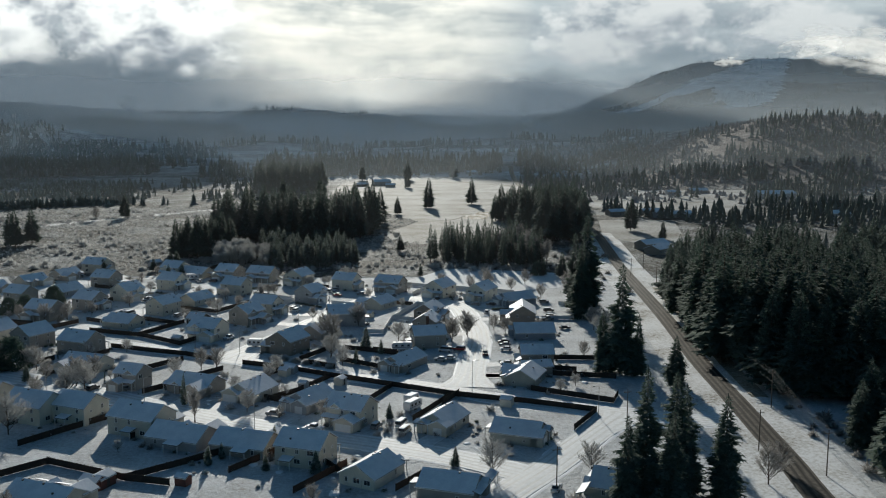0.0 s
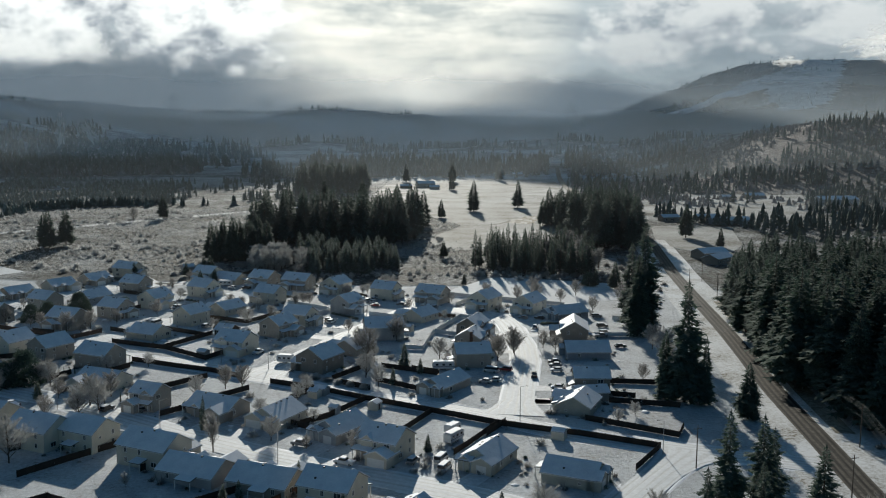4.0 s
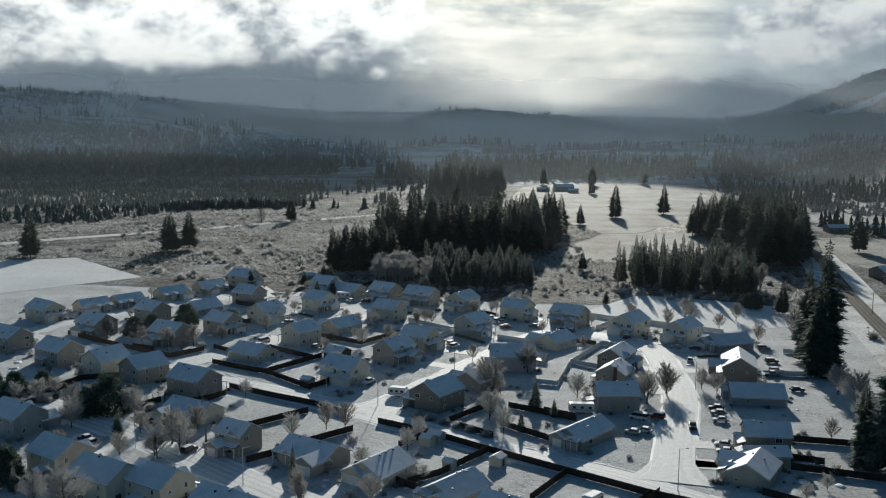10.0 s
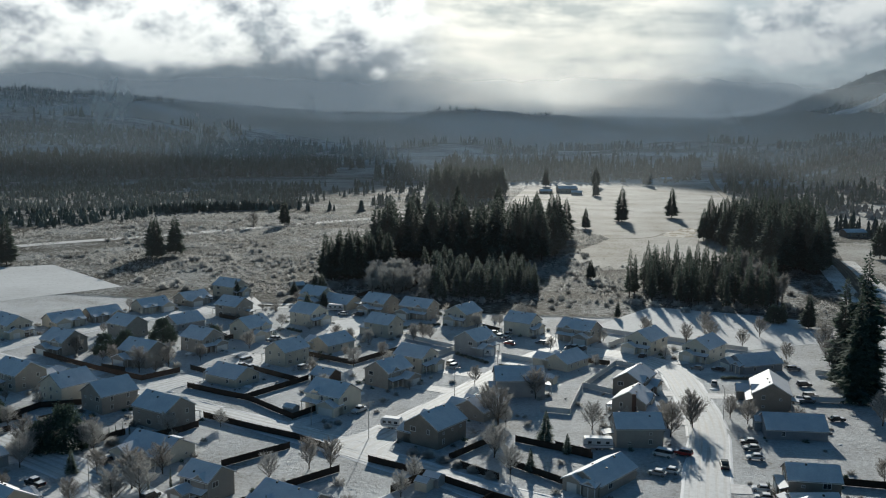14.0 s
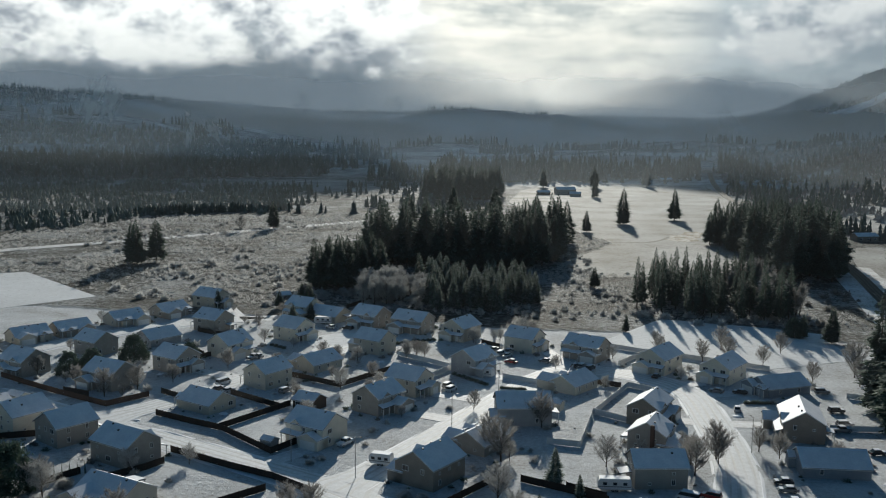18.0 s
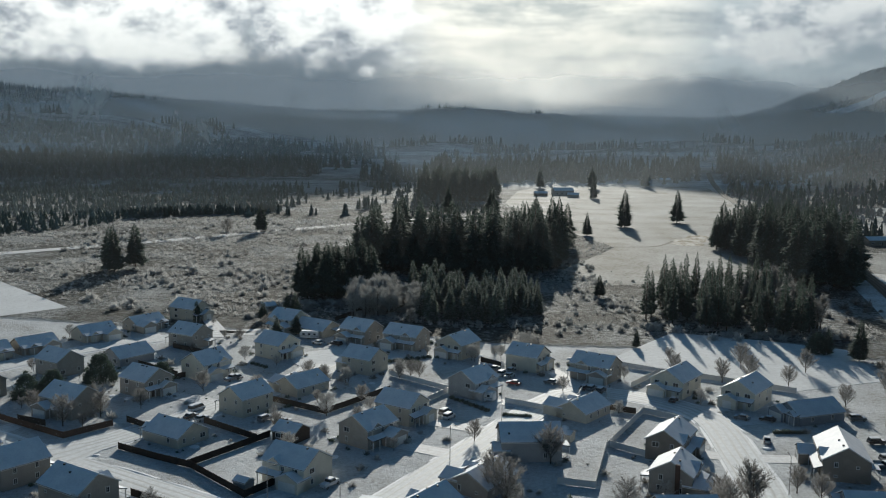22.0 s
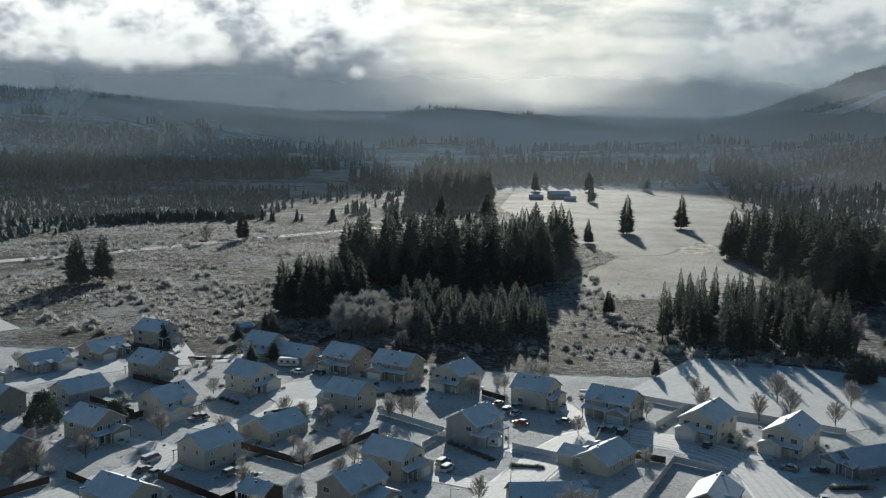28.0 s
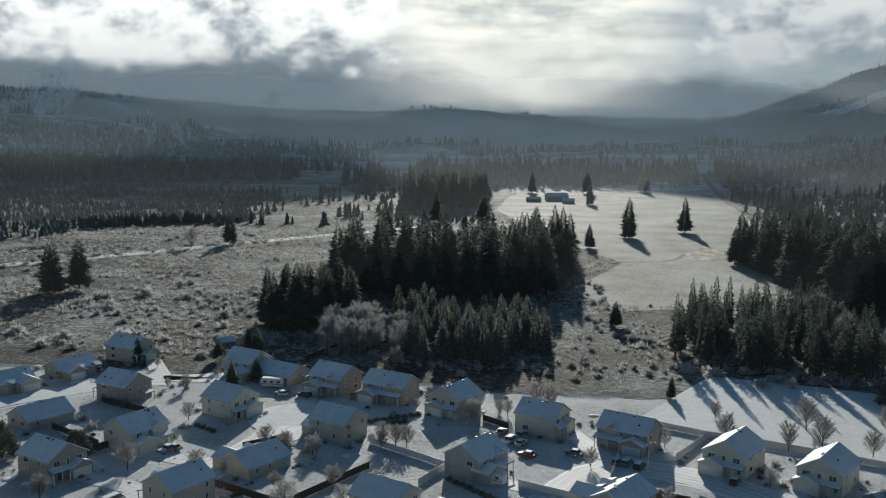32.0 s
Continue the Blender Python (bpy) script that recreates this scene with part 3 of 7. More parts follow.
def haze_material(name, thick, seed):
    """A film put in for haze, thinner upwards and in drifts; it scatters what light falls on it."""
    m = bpy.data.materials.new(name)
    m.use_nodes = True
    t = m.node_tree
    t.nodes.clear()
    g = object_place(t)
    s = t.nodes.new("ShaderNodeSeparateXYZ")
    t.links.new(g, s.inputs[0])
    stretched = t.nodes.new("ShaderNodeMapping")
    stretched.inputs["Scale"].default_value = (0.0022, 0.0022, 0.010)
    stretched.inputs["Location"].default_value = (seed, 0, 0)
    t.links.new(g, stretched.inputs[0])
    drift = nramp(t, nnoise(t, 1.0, 5, 0.6, stretched.outputs[0]), [(0.3, (0.8, 0.8, 0.8)), (0.7, (1, 1, 1))])
    fade = nmath(t, "SUBTRACT", 1.0, s.outputs[2], clamp=True)
    amount = nmath(t, "MULTIPLY", nmath(t, "MULTIPLY", fade, drift), thick)
    clear, solid, lit = t.nodes.new("ShaderNodeBsdfTransparent"), t.nodes.new("ShaderNodeBsdfDiffuse"), t.nodes.new("ShaderNodeBsdfTranslucent")
    solid.inputs[0].default_value = lit.inputs[0].default_value = (0.80, 0.90, 0.98, 1)
    both, mixed = t.nodes.new("ShaderNodeMixShader"), t.nodes.new("ShaderNodeMixShader")
    both.inputs[0].default_value = 0.8  # haze scatters mostly onwards
    t.links.new(solid.outputs[0], both.inputs[1])
    t.links.new(lit.outputs[0], both.inputs[2])
    t.links.new(amount, mixed.inputs[0])
    t.links.new(clear.outputs[0], mixed.inputs[1])
    t.links.new(both.outputs[0], mixed.inputs[2])
    t.links.new(mixed.outputs[0], t.nodes.new("ShaderNodeOutputMaterial").inputs[0])
    return m


def mist(distance, tall, thick, seed):
    """A curved sheet added across the valley to stand in for haze, its height from 0 to 1 in its own z."""
    verts, faces = [], []
    for i in range(41):
        a = radians(-48 + 96 * i / 40)
        for z in (-0.3, 1.0):
            verts.append((distance * math.sin(a), distance * math.cos(a), z))
    faces = [(2 * i, 2 * i + 2, 2 * i + 3, 2 * i + 1) for i in range(40)]
    ob = raw("mist", verts, faces, haze_material("mist", thick, seed), smooth=True)
    ob.scale = (1, 1, tall)
    ob.visible_shadow = False
    return tagged(ob, "thin sheet added across the valley for the haze of distance", "mist", kind="structure")


# the two nearest sheets only lift the blacks; the far ones pale the hills
mist(410, 130, 0.005, 5.0)
mist(640, 130, 0.007, 0.0)
mist(1000, 150, 0.03, 2.2)
mist(1350, 150, 0.07, 4.0)
mist(1800, 220, 0.32, 3.0)
mist(2500, 320, 0.46, 7.0)
mist(3300, 470, 0.55, 13.0)


def wisp_material(name, seed, thick):
    """A shred of cloud: thick in its middle, frayed out to nothing at its rim."""
    m = bpy.data.materials.new(name)
    m.use_nodes = True
    t = m.node_tree
    t.nodes.clear()
    g = object_place(t)
    s = t.nodes.new("ShaderNodeSeparateXYZ")
    t.links.new(g, s.inputs[0])
    spread = t.nodes.new("ShaderNodeMapping")
    spread.inputs["Scale"].default_value, spread.inputs["Location"].default_value = (2.6, 1.0, 1.9), (seed, 0, seed * 0.7)
    t.links.new(g, spread.inputs[0])
    rim = nmath(t, "SUBTRACT", 1.0, nmath(t, "ADD", nmath(t, "POWER", nmath(t, "ABSOLUTE", s.outputs[0]), 2.0), nmath(t, "POWER", nmath(t, "ABSOLUTE", s.outputs[2]), 2.0)), clamp=True)
    shred = nmath(t, "SUBTRACT", nmath(t, "ADD", nnoise(t, 1.0, 6, 0.52, spread.outputs[0], 0.2), nmath(t, "MULTIPLY", rim, 0.35)), 0.62)
    amount = nmath(t, "MULTIPLY", nmath(t, "MULTIPLY", nmath(t, "MULTIPLY", shred, 4.0, clamp=True), nmath(t, "MULTIPLY", rim, 2.5, clamp=True)), thick)
    clear, solid, lit = t.nodes.new("ShaderNodeBsdfTransparent"), t.nodes.new("ShaderNodeBsdfDiffuse"), t.nodes.new("ShaderNodeBsdfTranslucent")
    solid.inputs[0].default_value = lit.inputs[0].default_value = (0.95, 0.96, 0.97, 1)
    both, mixed = t.nodes.new("ShaderNodeMixShader"), t.nodes.new("ShaderNodeMixShader")
    both.inputs[0].default_value = 0.6
    t.links.new(solid.outputs[0], both.inputs[1])
    t.links.new(lit.outputs[0], both.inputs[2])
    t.links.new(amount, mixed.inputs[0])
    t.links.new(clear.outputs[0], mixed.inputs[1])
    t.links.new(both.outputs[0], mixed.inputs[2])
    t.links.new(mixed.outputs[0], t.nodes.new("ShaderNodeOutputMaterial").inputs[0])
    return m


def wisp(azimuth, distance, z, wide, tall, lean, seed, thick, label):
    """A shred of cloud or steam that hangs before the hills, gently bowed."""
    verts, faces = [], []
    for i in range(13):
        for j in range(5):
            x, h = -1 + i / 6, -1 + j / 2
            verts.append((x, 0.15 * (x * x + h * h), h))
    faces = [(5 * i + j, 5 * i + 5 + j, 5 * i + 6 + j, 5 * i + 1 + j) for i in range(12) for j in range(4)]
    ob = raw("cloud_wisp", verts, faces, wisp_material("cloud_wisp", seed, thick), smooth=True)
    a = radians(azimuth)
    ob.matrix_world = pose(distance * math.sin(a), distance * math.cos(a), z, 0, 0, -azimuth) @ Matrix.Rotation(radians(lean), 4, "Y") @ Matrix.Diagonal((wide / 2, wide / 4, tall / 2, 1))
    ob.visible_shadow = False
    return tagged(ob, label, "cloud", kind="structure")


# cloud lying on the mountain, and steam rising from the western woods
for az, d, z, w, h, lean, seed, thick in ((33.0, 1150, 158, 250, 62, 12, 1.1, 0.95), (29.0, 1150, 168, 100, 30, -6, 2.4, 0.6), (35.5, 1120, 140, 190, 40, 8, 3.7, 0.8), (24.5, 1150, 152, 46, 14, 0, 5.2, 0.6)):
    wisp(az, d, z, w, h, lean, seed, thick, "frayed white cloud lying against the mountain")
for az, d, z, w, h, lean, seed, thick in ((-20.0, 1750, 112, 90, 120, 12, 0.3, 0.40), (-15.6, 1700, 62, 22, 80, 4, 1.9, 0.40), (-14.2, 1680, 58, 30, 70, -18, 3.1, 0.36), (-22.5, 1700, 80, 40, 60, 10, 4.6, 0.25), (-9.5, 1900, 110, 60, 50, 20, 6.1, 0.22), (-4.5, 2100, 112, 50, 60, 20, 7.3, 0.25), (13.5, 1900, 92, 50, 80, -25, 8.8, 0.2)):
    wisp(az, d, z, w, h, lean, seed, thick, "thin steam rising from the woods")


patch("field_north", [(64, 533), (31, 487), (56, 462), (84, 452), (118, 466), (122, 508), (96, 521)], CLEAN_FIELD, "smooth snow paddock below the pine grove")
patch("field_west", [(-420, 560), (-284, 618), (-252, 632), (-189, 566), (-236, 517), (-420, 430)], CLEAN_FIELD, "flat snow field with a sharp edge")
patch("meadow", [(25, 1110), (48, 1280), (115, 1390), (200, 1360), (296, 1400), (262, 1160), (243, 1060), (200, 900), (172, 800), (140, 690), (92, 648), (55, 640), (38, 690), (82, 785), (66, 850), (40, 1000)], MEADOW, "open meadow with thin frosted snow", 0.05)
patch("field_east", [(203, 668), (236, 778), (300, 770), (262, 660), (222, 596)], MEADOW, "thin snow on an open farm field", 0.05)
patch("field_farm", [(262, 900), (330, 1120), (520, 1080), (420, 860), (330, 800)], MEADOW, "snowy farm yard among dark trees", 0.05)
road("road_main", [(-260, 474), (-156, 407), (-97, 371), (-53, 343), (-15, 314), (18, 293), (44, 271), (72, 256), (97, 243)], 9.5, STREET, "snow-packed residential road with wheel tracks")
road("road_cross", [(-47, 338), (-36, 358), (-22, 384), (-6, 414), (6, 436), (18, 448), (37, 441), (50, 424), (50, 392), (47, 359), (40, 330), (30, 290)], 10.0, STREET, "snow-packed residential street curving between houses", 0.13, flare=1.0)
road("road_west", [(-120, 384), (-104, 404), (-84, 434), (-72, 456), (-64, 476)], 10.0, STREET, "snow-packed cul-de-sac street", 0.13, flare=1.0)
road("road_far_west", [(-192, 428), (-184, 443), (-172, 464), (-152, 492), (-128, 512), (-112, 522)], 9.0, STREET, "snow-packed street along a row of houses", 0.13, flare=1.0)
road("road_near", [(-150, 348), (-104, 316), (-66, 284), (-32, 258), (9, 232), (30, 214)], 10.0, STREET, "snow-packed street between fenced gardens", 0.13)
road("road_side", [(2, 178), (20, 200), (36, 217), (58, 243), (70, 256)], 9.5, STREET, "snowy street with broad curving wheel tracks", 0.16, flare=1.0)
road("road_shoulder", [(24, -100), (64, 60), (80, 130), (92, 190), (102, 235), (108, 264), (117, 309), (127.5, 353), (138, 399), (151.6, 464), (167, 535), (182, 596), (204, 690)], 26.0, SHOULDER, "snowy shoulder with tufts of tan grass beside the highway", 0.045, face=False)
road("highway", [(-30, -300), (24, -100), (64, 60), (80, 130), (92, 190), (97, 211), (102, 235), (108, 264), (117, 309), (127.5, 353), (138, 399), (151.6, 464), (167, 535), (182, 596), (204, 690), (230, 840), (256, 1040), (272, 1200), (310, 1400), (362, 1640)], 7.2, HIGHWAY, "wet dark two-lane road with slushy wheel tracks", 0.12, face=False)
road("track_west", [(-420, 560), (-320, 695), (-228, 780), (-168, 842), (-97, 910), (-40, 960)], 11.0, TRACK, "snow-covered farm track across rough ground", 0.12, face=False)
bulb = [(-63 + 14 * math.cos(a * math.pi / 12), 483 + 14 * math.sin(a * math.pi / 12)) for a in range(24)]
tagged(patch("road_bulb", bulb, CLEAN_FIELD, "round snowy end of the cul-de-sac", 0.16), category="road")
road("ditch", [(58, 764), (64, 780), (72, 790), (89, 789), (108, 793), (119, 806), (128, 824)], 2.4, DITCH, "narrow dark ditch winding across the meadow", 0.09, face=False)
patch("grass_patch", [(122, 808), (127, 816), (131, 834), (140, 840), (147, 858), (156, 862), (161, 850), (155, 838), (158, 826), (147, 818), (145, 803), (136, 798), (128, 801)], BROWN_GRASS, "brown wet grass where the snow has melted", 0.10)
road("verge_east", [(117, 266), (126, 309), (137, 353), (147, 399), (160, 456)], 6.0, VERGE, "frosted tan grass verge between road and woods", 0.06, face=False)


def drape(name, outline, mat, label, step=22.0):
    """A sheet that follows the hillside inside an outline."""
    x0, x1 = min(p[0] for p in outline), max(p[0] for p in outline)
    y0, y1 = min(p[1] for p in outline), max(p[1] for p in outline)
    nx, ny = int((x1 - x0) / step) + 2, int((y1 - y0) / step) + 2
    verts = [(x0 + i * step, y0 + j * step, height(x0 + i * step, y0 + j * step) + 4.0) for j in range(ny) for i in range(nx)]
    faces = []
    for j in range(ny - 1):
        for i in range(nx - 1):
            x, y = x0 + (i + 0.5) * step, y0 + (j + 0.5) * step
            shift = 34 * noise.noise(Vector((x / 70, y / 70, 1.0)))
            if inside(x + shift, y + shift, outline):
                a = j * nx + i
                faces.append((a, a + 1, a + nx + 1, a + nx))
    return tagged(raw(name, verts, faces, mat, smooth=True), label, "ground", kind="structure")


drape("clearing", [(969, 2978), (1049, 2955), (1209, 3005), (1557, 3267), (1800, 3480), (1900, 3480), (1600, 2966), (1462, 2736), (1352, 2614), (1251, 2621), (1241, 2730), (1333, 2906), (1165, 2856), (1026, 2826)], CLEARING, "pale snowy felled clearing on the mountain side")

# ---- trees ----
def conifer_meshes(seed, tall, wide, boughs, bare, droop, mat, ragged=0.35, blunt=0.75, bulk=1.0):
    """A fir: a tapered trunk, and boughs on an uneven spiral, each a bent, toothed spray of needles with hanging shoots."""
    rng = random.Random(seed)
    bm = bmesh.new()
    tube(bm, (0, 0, -0.6), (0, 0, tall * 0.5), 0.011 * tall + 0.06, 0.008 * tall, 7)
    tube(bm, (0, 0, tall * 0.5), (0, 0, tall * 0.98), 0.008 * tall, 0.02, 6)
    trunk = bpy.data.meshes.new("trunk")
    bm.to_mesh(trunk)
    bm.free()
    trunk.materials.append(BARK)
    verts, faces = [], []

    def tri(a, b, c):
        n = len(verts)
        verts.extend((a, b, c))
        faces.append((n, n + 1, n + 2))

    for k in range(boughs):
        f = 1 - (1 - (k + rng.random()) / boughs) ** 0.74
        z = tall * (bare + (0.975 - bare) * f)
        a = k * 2.39996 + rng.uniform(-0.5, 0.5)
        # the crown is fuller on some sides and at some heights than at others
        lobe = 1 + ragged * noise.noise(Vector((math.cos(a) * 1.3, math.sin(a) * 1.3, z * 0.22 + seed * 3.7))) * 1.3
        low = min(1.0, 0.72 + 2.2 * f)
        r = (wide * (1 - f) ** blunt * low + 0.010 * tall) * lobe * rng.uniform(1 - ragged, 1.12)
        out, side = Vector((math.cos(a), math.sin(a), 0)), Vector((-math.sin(a), math.cos(a), 0))
        fall = droop * r * rng.uniform(0.5, 1.4) * (1 - 0.9 * f)
        w = max(0.45, r * rng.uniform(0.24, 0.36)) * bulk
        base = Vector((0, 0, z + 0.10 * r))
        tip = base + out * r - Vector((0, 0, fall))
        last = base + out * r * 0.12
        for g, q in ((0.42, 0.85), (0.70, 1.0), (0.9, 0.62)):
            mid = base + out * r * g - Vector((0, 0, fall * g * g))
            left = mid + side * w * q * rng.uniform(0.6, 1.3) + out * r * 0.10 - Vector((0, 0, w * q * rng.uniform(0.0, 0.4)))
            right = mid - side * w * q * rng.uniform(0.6, 1.3) + out * r * 0.10 - Vector((0, 0, w * q * rng.uniform(0.0, 0.4)))
            tri(last, left, mid)
            tri(last, mid, right)
            last = mid
        tri(last - side * 0.14 * w, tip, last + side * 0.14 * w)
        # hanging shoots close the crown
        tri(base + out * r * 0.2, base + out * r * 0.85 - Vector((0, 0, fall * 0.7)), base + out * r * 0.55 - Vector((0, 0, fall * 0.5 + (0.45 * w + 0.2) * rng.uniform(0.6, 1.4))))
    tip = Vector((0, 0, tall))
    for i in range(4):
        a = i * 1.57
        tri(tip, Vector((0.2 * math.cos(a), 0.2 * math.sin(a), tall * 0.95)), Vector((0.2 * math.cos(a + 1.57), 0.2 * math.sin(a + 1.57), tall * 0.95)))
    crown = bpy.data.meshes.new("crown")
    crown.from_pydata([tuple(v) for v in verts], [], faces)
    crown.materials.append(mat)
    return trunk, crown


FIRS = [conifer_meshes(11 + i, 26.0, 6.0 + 0.3 * i, 440, 0.04 + 0.025 * i, 0.16, NEEDLES, 0.42, 0.62 + 0.06 * (i % 3), 1.1) for i in range(5)]
BIG_FIRS = [conifer_meshes(31 + i, 30.0, 4.9 + 0.4 * i, 580, 0.03, 0.28, NEEDLES, 0.5, 0.62, 1.1) for i in range(3)]
THIN_FIRS = [conifer_meshes(51 + i, 22.0, 3.2 + 0.35 * i, 240, 0.12, 0.15, NEEDLES, 0.5, 0.62, 1.1) for i in range(4)]
SPRUCES = [conifer_meshes(71 + i, 10.5, 2.5 + 0.25 * i, 240, 0.02, 0.10, NEEDLES_RIMED, 0.3, 0.70, 1.15) for i in range(4)]


def conifer(name, meshes, x, y, size, label, group="", rng=random):
    """size: its height over the model's."""
    ob = thing(name, pose(x, y, height(x, y), 0, 0, rng.uniform(0, 360)) @ Matrix.Diagonal((size, size, size, 1)), label, "tree", group)
    share("trunk", meshes[0], ob, Matrix())
    share("crown", meshes[1], ob, Matrix())
    return ob


tree_rng = random.Random(5)
FIR_LABEL = "tall dark green fir with drooping boughs on snowy ground"


def joined(name, label, spots, meshes):
    """The inner trees of a wood, which cannot be told apart, as one mesh."""
    verts, faces, count = [], [], 0
    for x, y, size, pick in spots:
        turn = pose(x, y, height(x, y), 0, 0, tree_rng.uniform(0, 360)) @ Matrix.Diagonal((size, size, size, 1))
        me = meshes[pick][1]
        co = np.empty(len(me.vertices) * 3)
        me.vertices.foreach_get("co", co)
        co = co.reshape(-1, 3) @ np.array(turn.to_3x3()).T + np.array(turn.translation)
        verts.append(co)
        faces.append(np.arange(len(co)).reshape(-1, 3) + count)
        count += len(co)
    me = bpy.data.meshes.new(name)
    me.from_pydata(np.concatenate(verts), [], np.concatenate(faces))
    me.materials.append(meshes[0][1].materials[0])
    return tagged(new(name, me), label, "woods", kind="stuff")


def grove(poly, gap, meshes, tall, spread, label, group, name="fir_tree", single=None):
    """Trees inside an outline, at least gap apart; those for which single fails are joined."""
    x0, x1 = min(p[0] for p in poly), max(p[0] for p in poly)
    y0, y1 = min(p[1] for p in poly), max(p[1] for p in poly)
    put, inner = [], []
    for _ in range(int(6 * (x1 - x0) * (y1 - y0) / gap ** 2)):
        x, y = tree_rng.uniform(x0, x1), tree_rng.uniform(y0, y1)
        if inside(x, y, poly) and all((x - a) ** 2 + (y - b) ** 2 > gap * gap for a, b in put):
            put.append((x, y))
            if single and not single(x, y):
                inner.append((x, y, tall * tree_rng.uniform(1 - spread, 1 + spread), tree_rng.randrange(len(meshes))))
                continue
            conifer(name, tree_rng.choice(meshes), x, y, tall * tree_rng.uniform(1 - spread, 1 + spread), label, group, tree_rng)
    if inner:
        joined("inner_wood", "dark firs deep in a dense wood", inner, meshes)
    return put


# single trees
def lone_fir(x, y, tall, kind, label):
    ob = conifer("fir_tree", FIRS[kind], x, y, tall / 26, label, "", tree_rng)
    ob.matrix_world = ob.matrix_world @ Matrix.Diagonal((1.12, 1.12, 1, 1))
    return ob


lone_fir(109, 909, 30, 0, "lone tall fir in the open meadow")
lone_fir(158, 945, 28, 1, "lone broad fir in the open meadow")
lone_fir(-203, 661, 26, 2, "dark fir in a cluster on rough ground")
lone_fir(-196, 674, 25, 3, "dark fir in a cluster on rough ground")
lone_fir(-208, 668, 24, 0, "dark fir in a cluster on rough ground")
lone_fir(-278, 630, 30, 1, "lone tall dark fir beside the snow field")
lone_fir(-163, 846, 22, 2, "lone fir beside the farm track")
lone_fir(72, 850, 17, 1, "young fir at the meadow's edge")
lone_fir(50, 781, 30, 0, "fir at the meadow's edge")
lone_fir(44, 790, 27, 3, "fir at the meadow's edge")
lone_fir(147, 782, 24, 2, "fir at the meadow's corner")
lone_fir(160, 790, 25, 1, "fir at the meadow's corner")
lone_fir(46, 607, 11, 3, "small fir on frosted rough grass")
lone_fir(45, 507, 7, 2, "small fir at the paddock fence")
lone_fir(123, 1185, 22, 0, "fir beside a far farmyard")
lone_fir(142, 1334, 28, 2, "fir at the far end of the meadow")
lone_fir(130, 1440, 30, 3, "fir at the far end of the meadow")
lone_fir(116, 1446, 30, 0, "fir at the far end of the meadow")
lone_fir(214, 1372, 30, 1, "fir at the far end of the meadow")
lone_fir(78, 1330, 26, 2, "fir at the far end of the meadow")
lone_fir(-54, 729, 38, 3, "tall dark fir standing over the grove")
lone_fir(8, 985, 26, 3, "fir beside far farm buildings")
lone_fir(-30, 1000, 26, 1, "fir beside far farm buildings")
lone_fir(-126, 541, 9, 0, "small fir behind the last gardens")
lone_fir(-92, 556, 10, 1, "small fir behind the last gardens")
lone_fir(-88, 552, 11, 2, "small fir behind the last gardens")
lone_fir(-100, 545, 8, 3, "small fir behind the last gardens")
lone_fir(-82, 520, 8, 3, "small garden fir beside a house")
lone_fir(-88, 512, 9, 2, "small garden fir beside a house")
lone_fir(262, 610, 16, 0, "fir by the farm lane")
lone_fir(240, 646, 14, 1, "fir by the farm lane")
lone_fir(120, 492, 15, 1, "dark fir at the paddock's corner")
lone_fir(112, 500, 10, 2, "dark fir at the paddock's corner")
lone_fir(96, 281, 17, 0, "dark young fir beside the road")
lone_fir(236, 700, 26, 2, "tall fir by a farm lane")
for x, y, tall, kind in ((104, 399, 45, 2), (98, 388, 34, 1), (101, 407, 36, 0), (84, 299, 38, 2), (79, 303, 22, 1), (89, 296, 21, 0), (50, 189, 33, 0), (58, 192, 31, 1), (63, 198, 26, 2), (44, 184, 24, 2), (67, 186, 27, 1), (53, 181, 26, 0)):
    conifer("fir_tree", BIG_FIRS[kind], x, y, tall / 30, "very tall ragged fir beside snowy house plots", "firs along the plots", tree_rng)
for x, y in ((7, 338), (34, 372), (2, 262), (14, 222), (-46, 232), (-43, 236), (-32, 226), (-20, 222), (-30, 243), (78, 402), (30, 398), (-110, 318)):
    conifer("garden_spruce", SPRUCES[int(abs(x)) % 3], x, y, tree_rng.uniform(0.4, 0.6), "small rimed spruce in a snowy garden", "garden spruces", tree_rng)

# woods
grove([(-78, 676), (-60, 664), (-20, 658), (12, 659), (27, 672), (38, 712), (41, 765), (24, 758), (-10, 726), (-50, 716), (-76, 706)], 8.4, FIRS, 1.28, 0.17, "tall dark fir in a dense grove", "firs of the middle grove", single=lambda x, y: y < 688 or x > 24)
grove([(-97, 592), (-84, 586), (-66, 594), (-58, 612), (-66, 630), (-92, 618)], 6.6, FIRS, 0.92, 0.2, "dark fir at the grove's low end", "firs of the middle grove")
grove([(-62, 1122), (-20, 1112), (16, 1140), (18, 1196), (-58, 1200)], 8.5, FIRS, 1.26, 0.15, "dark firs behind the grove", "firs beyond the grove", single=lambda x, y: False)
grove([(-36, 560), (-31, 547), (-20, 551), (-6, 543), (3, 556), (16, 563), (13, 580), (17, 592), (2, 607), (-20, 600), (-34, 608), (-46, 602), (-30, 584)], 5.0, SPRUCES, 1.42, 0.24, "rimed young spruce in a dense plantation", "plantation spruces", "spruce_tree", single=lambda x, y: y < 580)
grove([(56, 556), (72, 541), (100, 525), (119, 529), (128, 568), (122, 606), (80, 612)], 6.2, THIN_FIRS, 0.88, 0.26, "slender fir in an open grove with bare stems", "firs of the paddock grove")
